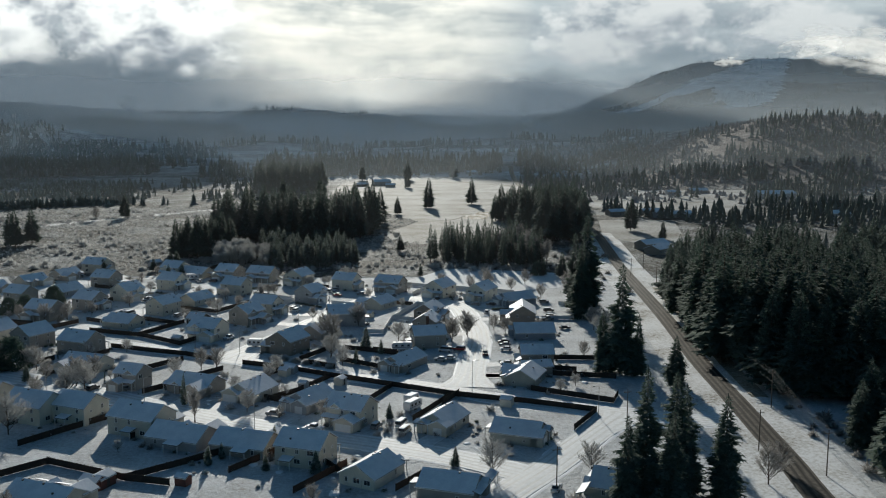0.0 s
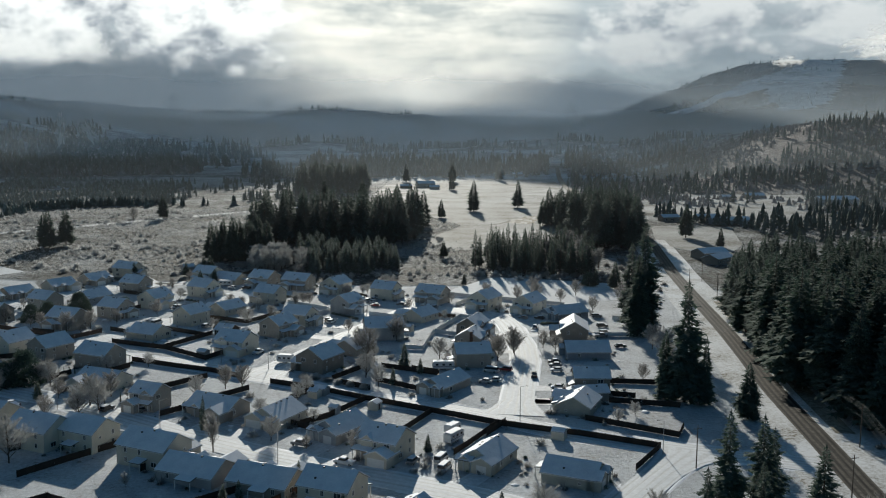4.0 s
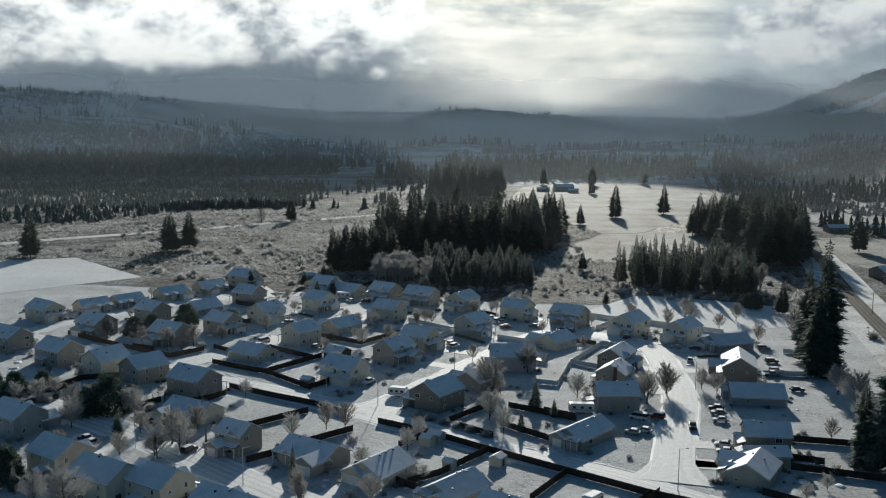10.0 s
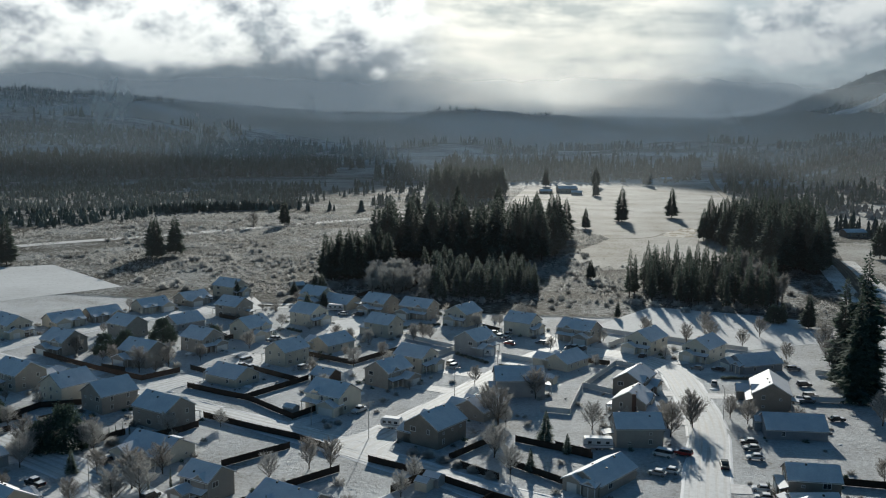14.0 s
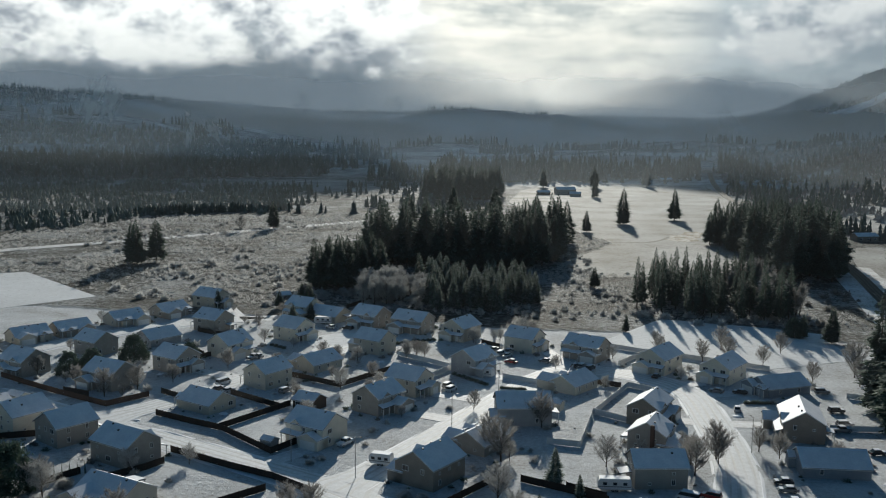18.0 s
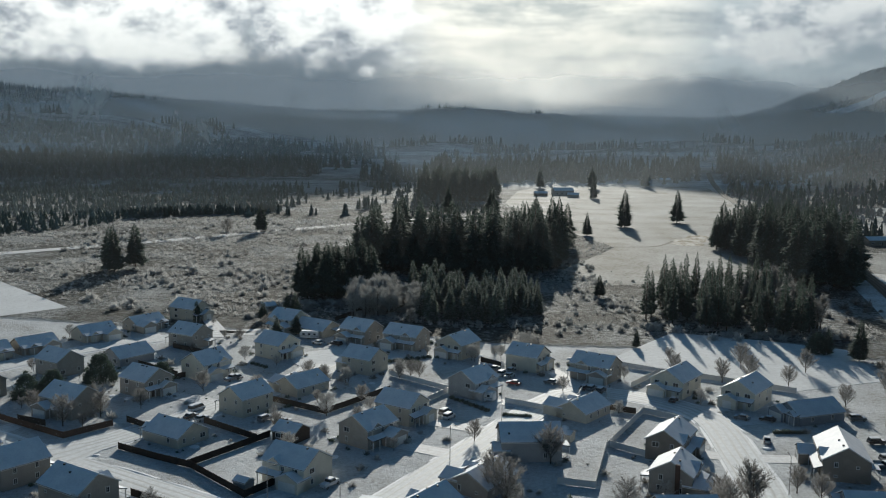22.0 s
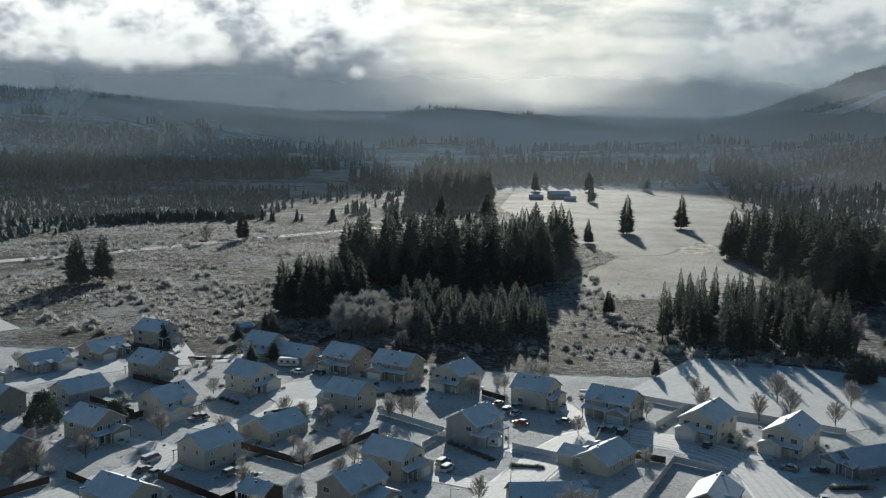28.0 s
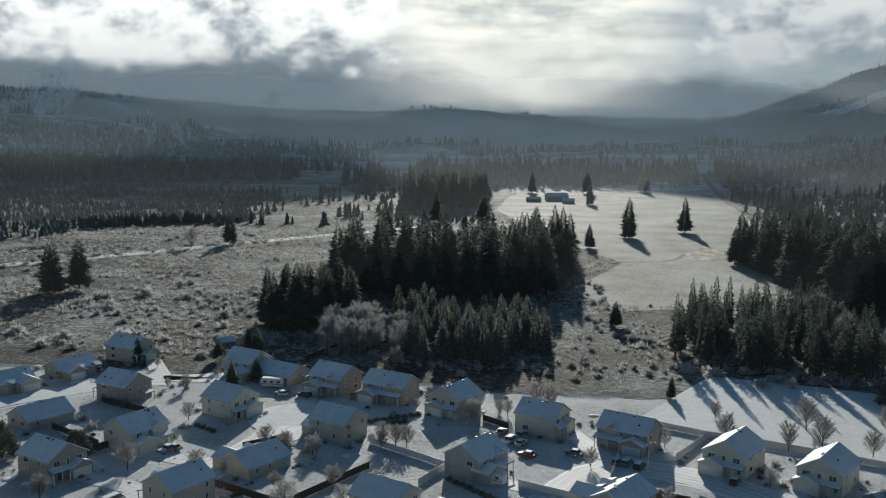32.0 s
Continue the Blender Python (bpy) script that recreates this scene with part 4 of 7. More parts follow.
grove([(155, 715), (153, 650), (172, 622), (196, 690), (202, 720)], 8.8, FIRS, 1.42, 0.12, "tall dark fir in a grove beside the road", "firs of the roadside grove", single=lambda x, y: x < 175 + (y - 620) * 0.1)
grove([(148, 794), (158, 728), (202, 724), (214, 780), (220, 850), (206, 866), (170, 838)], 10.0, FIRS, 1.08, 0.2, "dark fir in a grove beside the road", "firs of the roadside grove", single=lambda x, y: x < 168)
grove([(137, 372), (132, 350), (122, 296), (121, 262), (150, 246), (186, 300), (200, 372)], 7.6, FIRS, 1.42, 0.14, "very tall dark fir in dense roadside woods", "firs of the roadside woods", single=lambda x, y: x < 130 + max(0, (y - 250) * 0.14) or y < 268)
grove([(188, 300), (154, 244), (230, 190), (330, 420), (290, 500), (204, 374)], 9.0, FIRS, 1.15, 0.16, "dark firs deep in the woods", "firs of the roadside woods", single=lambda x, y: False)
grove([(146, 408), (139, 376), (200, 376), (250, 460), (264, 500), (196, 510), (168, 462)], 8.0, FIRS, 1.02, 0.16, "dark fir at the end of the roadside woods", "firs of the roadside woods", single=lambda x, y: x < 142 + (y - 376) * 0.3)
grove([(119, 226), (115, 206), (113, 175), (112, 120), (190, 120), (220, 195), (140, 232)], 8.4, FIRS, 0.86, 0.2, "tall dark fir in dense roadside woods", "firs of the roadside woods", single=lambda x, y: x < 130)


def far_wood(name, label, count, region, size, mat, tiers, seed, keep=None, fat=0.19):
    """Woods too far off to count: simple tiered firs joined into one mesh, thick and thin by a slow noise."""
    rng = random.Random(seed)
    verts, faces = [], []
    made = tries = 0
    while made < count and tries < count * 40:
        tries += 1
        x, y = region(rng)
        if keep and not keep(x, y, rng):
            continue
        made += 1
        lean = rng.uniform(0.75, 1.3)
        h, z0, spin = size * rng.uniform(0.6, 1.2), height(x, y) - 0.5, rng.uniform(0, 6.28)
        for k in range(tiers):
            low, top = z0 + h * (0.08 + 0.80 * k / tiers), z0 + h * (0.08 + 0.92 * (k + 1.25) / tiers)
            top = min(top, z0 + h)
            r = h * fat * lean * (1 - 0.78 * k / tiers) * rng.uniform(0.8, 1.15)
            n = len(verts)
            verts.append((x + rng.uniform(-0.1, 0.1) * r, y, top))
            for i in range(5):
                a = spin + k + i * 1.2566
                rr = r * rng.uniform(0.75, 1.2)
                verts.append((x + rr * math.cos(a), y + rr * math.sin(a), low + rng.uniform(-0.04, 0.04) * h))
            faces += [(n, n + 1 + i, n + 1 + (i + 1) % 5) for i in range(5)]
    return tagged(raw(name, verts, faces, mat), label, "woods", kind="stuff")


def clumps(scale, low, seed):
    def keep(x, y, rng):
        return noise.fractal(Vector((x / scale, y / scale, seed)), 0.9, 2.0, 3) > low + rng.uniform(-0.12, 0.12)
    return keep


def band(az0, az1, d0, d1):
    def region(rng):
        a, d = radians(rng.uniform(az0, az1)), d0 + (d1 - d0) * rng.random() ** 0.8
        return d * math.sin(a), d * math.cos(a)
    return region


def quad(x0, x1, y0, y1):
    return lambda rng: (rng.uniform(x0, x1), rng.uniform(y0, y1))


far_wood("young_plantation", "rimed young firs planted over rough ground", 3300, quad(-760, -130, 810, 1370), 7.5, FAR_RIMED, 3, 1, lambda x, y, rng: x < -180 - 0.14 * abs(y - 1000) + rng.gauss(0, 10) and y > 945 - max(0, -270 - x) * 2.6 + rng.gauss(0, 6) and clumps(60, -0.22, 3.3)(x, y, rng), fat=0.36)
far_wood("plantation_edge", "dark row of firs along the plantation's edge", 170, lambda rng: (lambda x: (x, 1004 + (x + 183) * 0.72 + rng.uniform(-5, 5)))(rng.uniform(-290, -178)), 9, FAR_NEEDLES, 4, 11, fat=0.32)
far_wood("scattered_firs", "young firs scattered over frosted rough ground", 260, quad(-230, 10, 960, 1360), 10, FAR_NEEDLES, 4, 12, clumps(60, 0.05, 6.2), fat=0.28)
far_wood("west_woods", "dark belt of firs across the valley floor", 2500, quad(-1050, -225, 1360, 1580), 26, FAR_NEEDLES, 4, 2, lambda x, y, rng: y > 1380 + (x + 480) * 0.5 + rng.gauss(0, 14) and clumps(200, -0.35, 5.1)(x, y, rng))
far_wood("upper_plantation", "frosted young firs on the rising western slope", 3800, quad(-1300, -330, 1580, 2250), 11, FAR_RIMED, 3, 15, lambda x, y, rng: y < 2250 + (x + 330) * 0.4 + rng.gauss(0, 40) and clumps(150, -0.4, 3.1)(x, y, rng), fat=0.3)
far_wood("middle_woods", "dark firs beyond the rough ground", 280, quad(-150, 60, 1400, 1700), 22, FAR_NEEDLES, 4, 13, clumps(120, -0.02, 2.4))
far_wood("meadow_end_woods", "dark firs closing the far end of the meadow", 460, quad(-60, 430, 1300, 1720), 27, FAR_NEEDLES, 4, 3, lambda x, y, rng: abs(x - (300 + (y - 1350) * 0.21)) > 16 and y > 1410 + 0.1 * abs(x - 150) and clumps(90, -0.12, 8.3)(x, y, rng))
far_wood("slope_brush", "frosted brush and saplings on the eastern slope", 4200, band(13, 42, 1000, 2200), 6.5, FAR_BRUSH, 2, 16, clumps(70, -0.05, 6.6), fat=0.5)
far_wood("east_woods", "mixed dark firs round snowy farm plots", 1250, quad(255, 900, 520, 1300), 16, FAR_NEEDLES, 4, 5, lambda x, y, rng: clumps(130, 0.0, 7.7)(x, y, rng) and not inside(x, y, [(262, 900), (330, 1120), (520, 1080), (420, 860), (330, 800)]) and x > 225 + (y - 520) * 0.08, fat=0.24)
far_wood("valley_woods", "woods patched over the far valley floor", 3600, band(-34, 22, 1650, 3300), 20, FAR_NEEDLES, 3, 6, clumps(170, 0.2, 9.1))
far_wood("hill_woods", "woods on the rising hills", 3600, band(-36, 46, 2600, 4400), 13, FAR_NEEDLES, 2, 7, clumps(260, 0.16, 2.9), fat=0.24)
far_wood("east_slope_woods", "scattered firs on the brushy eastern slope", 750, band(13, 42, 1050, 2100), 17, FAR_NEEDLES, 4, 8, clumps(130, 0.1, 4.4), fat=0.22)

# ---- houses ----
def ring(w, h, t, d):
    """A window or door frame: an upright ring, w by h, t wide, d deep, its back on y = 0."""
    bm = bmesh.new()
    box(bm, -w / 2, -d, 0, -w / 2 + t, 0, h)
    box(bm, w / 2 - t, -d, 0, w / 2, 0, h)
    box(bm, -w / 2 + t, -d, 0, w / 2 - t, 0, t)
    box(bm, -w / 2 + t, -d, h - t, w / 2 - t, 0, h)
    return bm


def kept(name, bm, mat):
    me = bpy.data.meshes.new(name)
    bm.to_mesh(me)
    bm.free()
    me.materials.append(mat)
    return me


def panelled(w, h, cols, rows):
    """A door leaf in one skin: a slab whose front is pressed into panels."""
    bm = boxed(-w / 2, -0.06, 0, w / 2, 0, h)
    bm.faces.ensure_lookup_table()
    front = min(bm.faces, key=lambda f: f.calc_center_median().y)
    bmesh.ops.delete(bm, geom=[front], context="FACES_ONLY")
    grid = [[bm.verts.new((-w / 2 + w * i / cols, -0.06, h * j / rows)) for i in range(cols + 1)] for j in range(rows + 1)]
    cells = [bm.faces.new((grid[j][i], grid[j][i + 1], grid[j + 1][i + 1], grid[j + 1][i])) for j in range(rows) for i in range(cols)]
    bmesh.ops.remove_doubles(bm, verts=bm.verts[:], dist=0.001)
    bmesh.ops.inset_individual(bm, faces=[f for f in cells if f.is_valid], thickness=0.07, depth=-0.03)
    return bm


WINDOW = {}
for kind, w, h in (("wide", 1.8, 1.35), ("tall", 0.95, 1.35), ("small", 0.8, 0.7)):
    cross = ring(w, h, 0.11, 0.08)
    box(cross, -0.03, -0.06, 0.11, 0.03, -0.02, h - 0.11)
    WINDOW[kind] = (kept("window", cross, WHITE_TRIM), kept("pane", boxed(-w / 2 + 0.11, -0.03, 0.11, w / 2 - 0.11, 0.0, h - 0.11), GLASS))
GARAGE_DOOR = {"double": kept("garage_door", panelled(4.8, 2.2, 4, 4), WHITE_TRIM), "single": kept("garage_door", panelled(2.6, 2.2, 2, 4), WHITE_TRIM)}
DOOR_MATS = [two_scale("dark_painted_door", (0.09, 0.06, 0.05), (0.06, 0.045, 0.04), 1.0, 8.0, 0.5, 0.3, 0.1, 0.01), WHITE_TRIM]
FRONT_DOOR = [kept("door", panelled(1.0, 2.1, 2, 3), m) for m in DOOR_MATS]
VENT = kept("roof_vent", boxed(-0.22, -0.22, 0, 0.22, 0.22, 0.42, 0.04), DARK_METAL)
POST = kept("porch_post", boxed(-0.10, -0.10, 0, 0.10, 0.10, 2.6, 0.02), WHITE_TRIM)
CHIMNEY = kept("chimney", boxed(-0.5, -0.35, 0, 0.5, 0.35, 7.6, 0.03), two_scale("chimney_brick", (0.16, 0.10, 0.08), (0.09, 0.06, 0.05), 0.8, 9.0, 0.9, 0.2, 0.5, 0.02))


def gabled(parent, length, width, eaves, ridge, wall, m=None, over=0.45, snow_share=1.0):
    """Walls with gable ends and a two-sided roof with its blanket of snow; the ridge runs along x."""
    m = m or Matrix()
    l, w = length / 2, width / 2
    bm = bmesh.new()
    rows = [[bm.verts.new(m @ Vector((x, y, z))) for y, z in ((-w, -0.3), (w, -0.3), (w, eaves), (0, ridge - 0.05), (-w, eaves))] for x in (-l, l)]
    bm.faces.new(rows[0])
    bm.faces.new(rows[1][::-1])
    for i in (0, 1, 4):
        j = (i + 1) % 5
        bm.faces.new((rows[0][j], rows[0][i], rows[1][i], rows[1][j]))
    bmesh.ops.recalc_face_normals(bm, faces=bm.faces[:])
    part("wall", bm, wall, parent)
    slope = (ridge - eaves) / w
    for s in (-1, 1):
        for name, mat, out, low, high, lift in (("roof_slope", SHINGLE, over, 0.0, 0.17, 0.0), ("roof_snow", ROOF_SNOW, over - 0.10, 0.17, 0.30, 0.05)):
            bm = bmesh.new()
            ends = []
            for x in (-l - out, l + out):
                edge = w + out
                zed = ridge - slope * edge
                ends.append([bm.verts.new(m @ Vector((x, y, z))) for y, z in ((0, ridge + low), (s * edge, zed + low), (s * edge, zed + high), (0, ridge + high))])
            bm.faces.new(ends[0])
            bm.faces.new(ends[1][::-1])
            for i in range(4):
                j = (i + 1) % 4
                bm.faces.new((ends[0][j], ends[0][i], ends[1][i], ends[1][j]))
            bmesh.ops.recalc_face_normals(bm, faces=bm.faces[:])
            slab = part(name, bm, mat, parent)
            if mat == SHINGLE:
                # painted barge boards and fascia on the roof's edges
                slab.data.materials.append(WHITE_TRIM)
                for k in (0, 1, 3):
                    slab.data.polygons[k].material_index = 1


def lean_to(parent, x0, x1, y0, y1, low, high, m):
    """A skirt roof that falls from y1 (against the wall) to y0."""
    for name, mat, a, b, inset in (("porch_roof", SHINGLE, 0.0, 0.14, 0.0), ("roof_snow", ROOF_SNOW, 0.14, 0.26, 0.08)):
        bm = bmesh.new()
        ends = [[bm.verts.new(m @ Vector((x, y, z))) for y, z in ((y0 + inset, low + a), (y1, high + a), (y1, high + b), (y0 + inset, low + b))] for x in (x0 + inset, x1 - inset)]
        bm.faces.new(ends[0])
        bm.faces.new(ends[1][::-1])
        for i in range(4):
            j = (i + 1) % 4
            bm.faces.new((ends[0][j], ends[0][i], ends[1][i], ends[1][j]))
        bmesh.ops.recalc_face_normals(bm, faces=bm.faces[:])
        part(name, bm, mat, parent)


def window(parent, kind, m):
    frame_mesh, pane_mesh = WINDOW[kind]
    w = share("window", frame_mesh, parent, m)
    share("pane", pane_mesh, w, Matrix())


house_rng = random.Random(8)
DRIVES = []
WORDS = {1: "single-storey", 2: "two-storey"}


def house(x, y, heading, length, width, storeys, colour, chimney=False, garage=True, skirt=True):
    """A house whose ridge runs along its heading; its front is the side that looks to the nearest street."""
    near = min((p for line in LINES for p in line), key=lambda p: (p.x - x) ** 2 + (p.y - y) ** 2)
    a = radians(heading)
    along, across = (near.x - x) * math.cos(a) + (near.y - y) * math.sin(a), -(near.x - x) * math.sin(a) + (near.y - y) * math.cos(a)
    gable_front = abs(along) > abs(across) + 3
    if gable_front:
        heading += 0 if along > 0 else 180
    elif across > 0:
        heading += 180
    eaves, ridge = (5.1, 5.1 + width * 0.30) if storeys == 2 else (2.7, 2.7 + width * 0.27)
    wall = WALLS[colour]
    ob = thing("house", pose(x, y, 0, 0, 0, heading), f"{colour} {WORDS[storeys]} house with snow on its gable roof", "house")
    gabled(ob, length, width, eaves, ridge, wall)
    l, w = length / 2, width / 2
    # a turned frame in which the front wall lies at y = -depth and x runs along the front
    if gable_front:
        face, wide, depth = Matrix.Rotation(radians(90), 4, "Z"), width, l
    else:
        face, wide, depth = Matrix(), length, w
    side = house_rng.choice((-1, 1))
    wing = min(6.2, wide * 0.55)
    out = house_rng.uniform(2.2, 4.2) if not gable_front else house_rng.uniform(1.2, 2.6)
    pitch = 0.25 if storeys == 1 else 0.22
    if garage:
        gx = side * (wide - wing) / 2
        # the garage wing: its own gable looks to the street
        m = face @ pose(gx, -depth - out / 2 + 1.0, 0, 0, 0, 90)
        gabled(ob, out + 2.0, wing, 2.75, 2.75 + wing * pitch, wall, m, 0.35)
        share("garage_door", GARAGE_DOOR["double" if wing > 5.6 else "single"], ob, face @ pose(gx, -depth - out, 0.05))
        # the drive from the garage to the street
        start = (pose(x, y, 0, 0, 0, heading) @ face @ pose(gx, -depth - out, 0)).translation
        goal = min((p for line in LINES for p in line), key=lambda p: (p.x - start.x) ** 2 + (p.y - start.y) ** 2)
        way = Vector((goal.x - start.x, goal.y - start.y, 0))
        if 3 < way.length < 32:
            DRIVES.append((start, way))
    else:
        gx, wing = side * wide, 0.0
    px0, px1 = (-wide / 2, gx - wing / 2) if side > 0 else (gx + wing / 2, wide / 2)
    mid = (px0 + px1) / 2
    if skirt and px1 - px0 > 2.0:
        lean_to(ob, px0 - 0.3, px1 + 0.1, -depth - 2.0, -depth, 2.6, 3.3, face)
        for p in (px0 + 0.15, px1 - 0.3, *((mid,) if px1 - px0 > 4 else ())):
            share("porch_post", POST, ob, face @ pose(p, -depth - 1.8, 0))
    if storeys == 1 and px1 - px0 > 3.4:
        # a small gable over the entry
        gabled(ob, 3.4, 3.0, 2.72, 3.75, wall, face @ pose(mid, -depth + 0.1, 0, 0, 0, 90), 0.3)
    share("door", house_rng.choice(FRONT_DOOR), ob, face @ pose(mid + 0.6 * side, -depth, 0.1))
    window(ob, "tall", face @ pose(mid - 0.9 * side, -depth, 0.95))
    if storeys == 2:
        n = 3 if wide > 9.5 else 2
        for i in range(n):
            window(ob, "wide" if i != 1 or n == 2 else "tall", face @ pose(wide * ((i + 0.5) / n - 0.5) * 0.86, -depth, 3.45))
        if not gable_front:
            # a small gable over the upper front windows
            m = pose(-side * wide * 0.2, -depth + 1.2, 0, 0, 0, 90)
            gabled(ob, 2.9, 3.4, eaves + 0.02, eaves + 1.2, wall, pose(0, 0, 0) @ m @ pose(0, 0, 0), 0.25)
    # the other three sides
    for turn, span, off in ((180, wide, depth), (90, 2 * depth, wide / 2), (-90, 2 * depth, wide / 2)):
        f = face @ Matrix.Rotation(radians(turn), 4, "Z")
        for level in ((0.95, 3.4) if storeys == 2 else (0.95,)):
            n = 2 if turn != 180 else 3
            for i in range(n):
                if house_rng.random() < 0.75:
                    window(ob, house_rng.choice(("wide", "tall", "tall", "small")), f @ pose(span * ((i + 0.5) / n - 0.5) * 0.9, -off, level))
    if house_rng.random() < 0.4:
        # a patio roof on posts behind the house
        back = face @ Matrix.Rotation(radians(180), 4, "Z")
        at, half = house_rng.uniform(-0.2, 0.2) * wide, house_rng.uniform(1.6, 2.4)
        lean_to(ob, at - half, at + half, -depth - 2.8, -depth, 2.25, 2.65, back)
        for p in (at - half + 0.2, at + half - 0.2):
            share("porch_post", POST, ob, back @ pose(p, -depth - 2.6, 0))
    slope = (ridge - eaves) / w
    for i in range(house_rng.choice((2, 3, 4))):
        vx, vy = l * house_rng.uniform(-0.8, 0.8), 0.5 if house_rng.random() < 0.6 else house_rng.uniform(0.6, w * 0.7)
        vy *= house_rng.choice((-1, 1))
        share("roof_vent", VENT, ob, pose(vx, vy, ridge - abs(vy) * slope + 0.12))
    if chimney:
        share("chimney", CHIMNEY, ob, pose(-l - 0.36 if not gable_front else -l * 0.3, -1.6, 0, 0, 0, 90), "tall dark chimney")
    return ob


def shed(x, y, heading, length, width, tall, colour):
    ob = thing("garden_shed", pose(x, y, 0, 0, 0, heading), f"small {colour} garden shed with snow on its roof", "shed")
    gabled(ob, length, width, tall, tall + width * 0.25, WALLS[colour], None, 0.2)
    share("door", FRONT_DOOR[0], ob, pose(0, -width / 2, 0.05))
    return ob


def barn(x, y, heading, length, width, tall, colour, label):
    ob = thing("farm_building", pose(x, y, height(x, y), 0, 0, heading), label, "farm building")
    gabled(ob, length, width, tall, tall + width * 0.2, WALLS[colour], None, 0.4)
    for i in range(max(1, int(length / 5))):
        window(ob, "wide", pose(length * ((i + 0.5) / max(1, int(length / 5)) - 0.5), -width / 2, 1.0))
    share("door", FRONT_DOOR[0], ob, pose(length * 0.1, -width / 2, 0.05))
    return ob


# ---- fences ----
def fence_panel(mat, tall, boards):
    """One metre of upright boards, each standing a little before or behind the next, in one skin."""
    step, front, back = 1.0 / boards, [], []
    for i in range(boards):
        dip, top = 0.02 * (i % 2), tall - 0.025 * (i % 3)
        for x in (-0.5 + i * step, -0.5 + (i + 1) * step - 0.004):
            front.append((x, -0.02 + dip, top))
            back.append((x, 0.02 + dip, top))
    n = len(front)
    verts = [(x, y, z) for x, y, z in front] + [(x, y, 0.05) for x, y, z in front] + [(x, y, z) for x, y, z in back] + [(x, y, 0.05) for x, y, z in back]
    faces = []
    for i in range(n - 1):
        faces += [(i, i + 1, n + i + 1, n + i), (2 * n + i + 1, 2 * n + i, 3 * n + i, 3 * n + i + 1), (i + 1, i, 2 * n + i, 2 * n + i + 1)]
    faces += [(0, n, 3 * n, 2 * n), (n - 1, 3 * n - 1, 4 * n - 1, 2 * n - 1)]
    me = bpy.data.meshes.new("panel")
    me.from_pydata(verts, [], faces)
    me.materials.append(mat)
    return me


FENCES = {
    "dark": (fence_panel(FENCE_WOOD, 1.8, 8), kept("post", boxed(-0.06, -0.06, -0.3, 0.06, 0.06, 1.9), FENCE_WOOD), "dark weathered wooden garden fence in snow"),
    "red": (fence_panel(RED_FENCE, 1.8, 8), kept("post", boxed(-0.06, -0.06, -0.3, 0.06, 0.06, 1.9), RED_FENCE), "reddish wooden garden fence in snow"),
    "white": (fence_panel(VINYL, 1.75, 6), kept("post", boxed(-0.07, -0.07, -0.3, 0.07, 0.07, 1.9, 0.01), VINYL), "white vinyl garden fence in snow"),
}


def fence(kind, *corners):
    """Panels and posts along the corners' line."""
    panel, post, label = FENCES[kind]
    ob = thing("fence", pose(corners[0][0], corners[0][1], 0), label, "fence")
    base = Vector((*corners[0], 0))
    for (x0, y0), (x1, y1) in zip(corners, corners[1:]):
        a, b = Vector((x0, y0, 0)), Vector((x1, y1, 0))
        n = max(1, round((b - a).length / 2.5))
        turn = math.degrees(math.atan2(y1 - y0, x1 - x0))
        for i in range(n):
            m = a + (b - a) * (i + 0.5) / n - base
            share("panel", panel, ob, pose(m.x, m.y, 0, 0, 0, turn) @ Matrix.Diagonal(((b - a).length / n, 1, 1, 1)))
            p = a + (b - a) * i / n - base
            share("post", post, ob, pose(p.x, p.y, 0, 0, 0, turn))
    end = Vector((*corners[-1], 0)) - base
    share("post", post, ob, pose(end.x, end.y, 0))
    return ob


# ---- vehicles ----
def paint(name, colour):
    return two_scale(name, tuple(1.1 * v for v in colour), tuple(0.85 * v for v in colour), 0.6, 6.0, 0.3, 0.5, 0.05, 0.005)


PAINTS = {"white": paint("white_paint", (0.62, 0.63, 0.64)), "grey": paint("grey_paint", (0.20, 0.21, 0.22)), "black": paint("black_paint", (0.03, 0.03, 0.034)), "red": paint("red_paint", (0.30, 0.035, 0.03)), "blue": paint("blue_paint", (0.06, 0.10, 0.18)), "silver": paint("silver_paint", (0.38, 0.39, 0.40)), "tan": paint("tan_paint", (0.40, 0.36, 0.29))}
LAMP_RED = two_scale("tail_lamp", (0.25, 0.02, 0.02), (0.16, 0.015, 0.015), 3.0, 9.0, 0.3, 0.5, 0.0, 0.0)
LAMP_CLEAR = two_scale("head_lamp", (0.7, 0.7, 0.68), (0.5, 0.5, 0.5), 3.0, 9.0, 0.2, 0.5, 0.0, 0.0)


def wheel_meshes():
    bm = bmesh.new()
    tube(bm, (0, -0.11, 0), (0, 0.11, 0), 0.34, 0.34, 14)
    tyre = kept("wheel", bm, TYRE)
    bm = bmesh.new()
    tube(bm, (0, -0.125, 0), (0, 0.125, 0), 0.20, 0.20, 10)
    return tyre, kept("rim", bm, STEEL)


WHEEL = wheel_meshes()


def profile(name, outline, half, mat, bevel=0.07):
    bm = prism(outline, -half, half)
    if bevel:
        bmesh.ops.bevel(bm, geom=bm.edges[:], offset=bevel, segments=2, affect="EDGES", clamp_overlap=True)
    return kept(name, bm, mat)


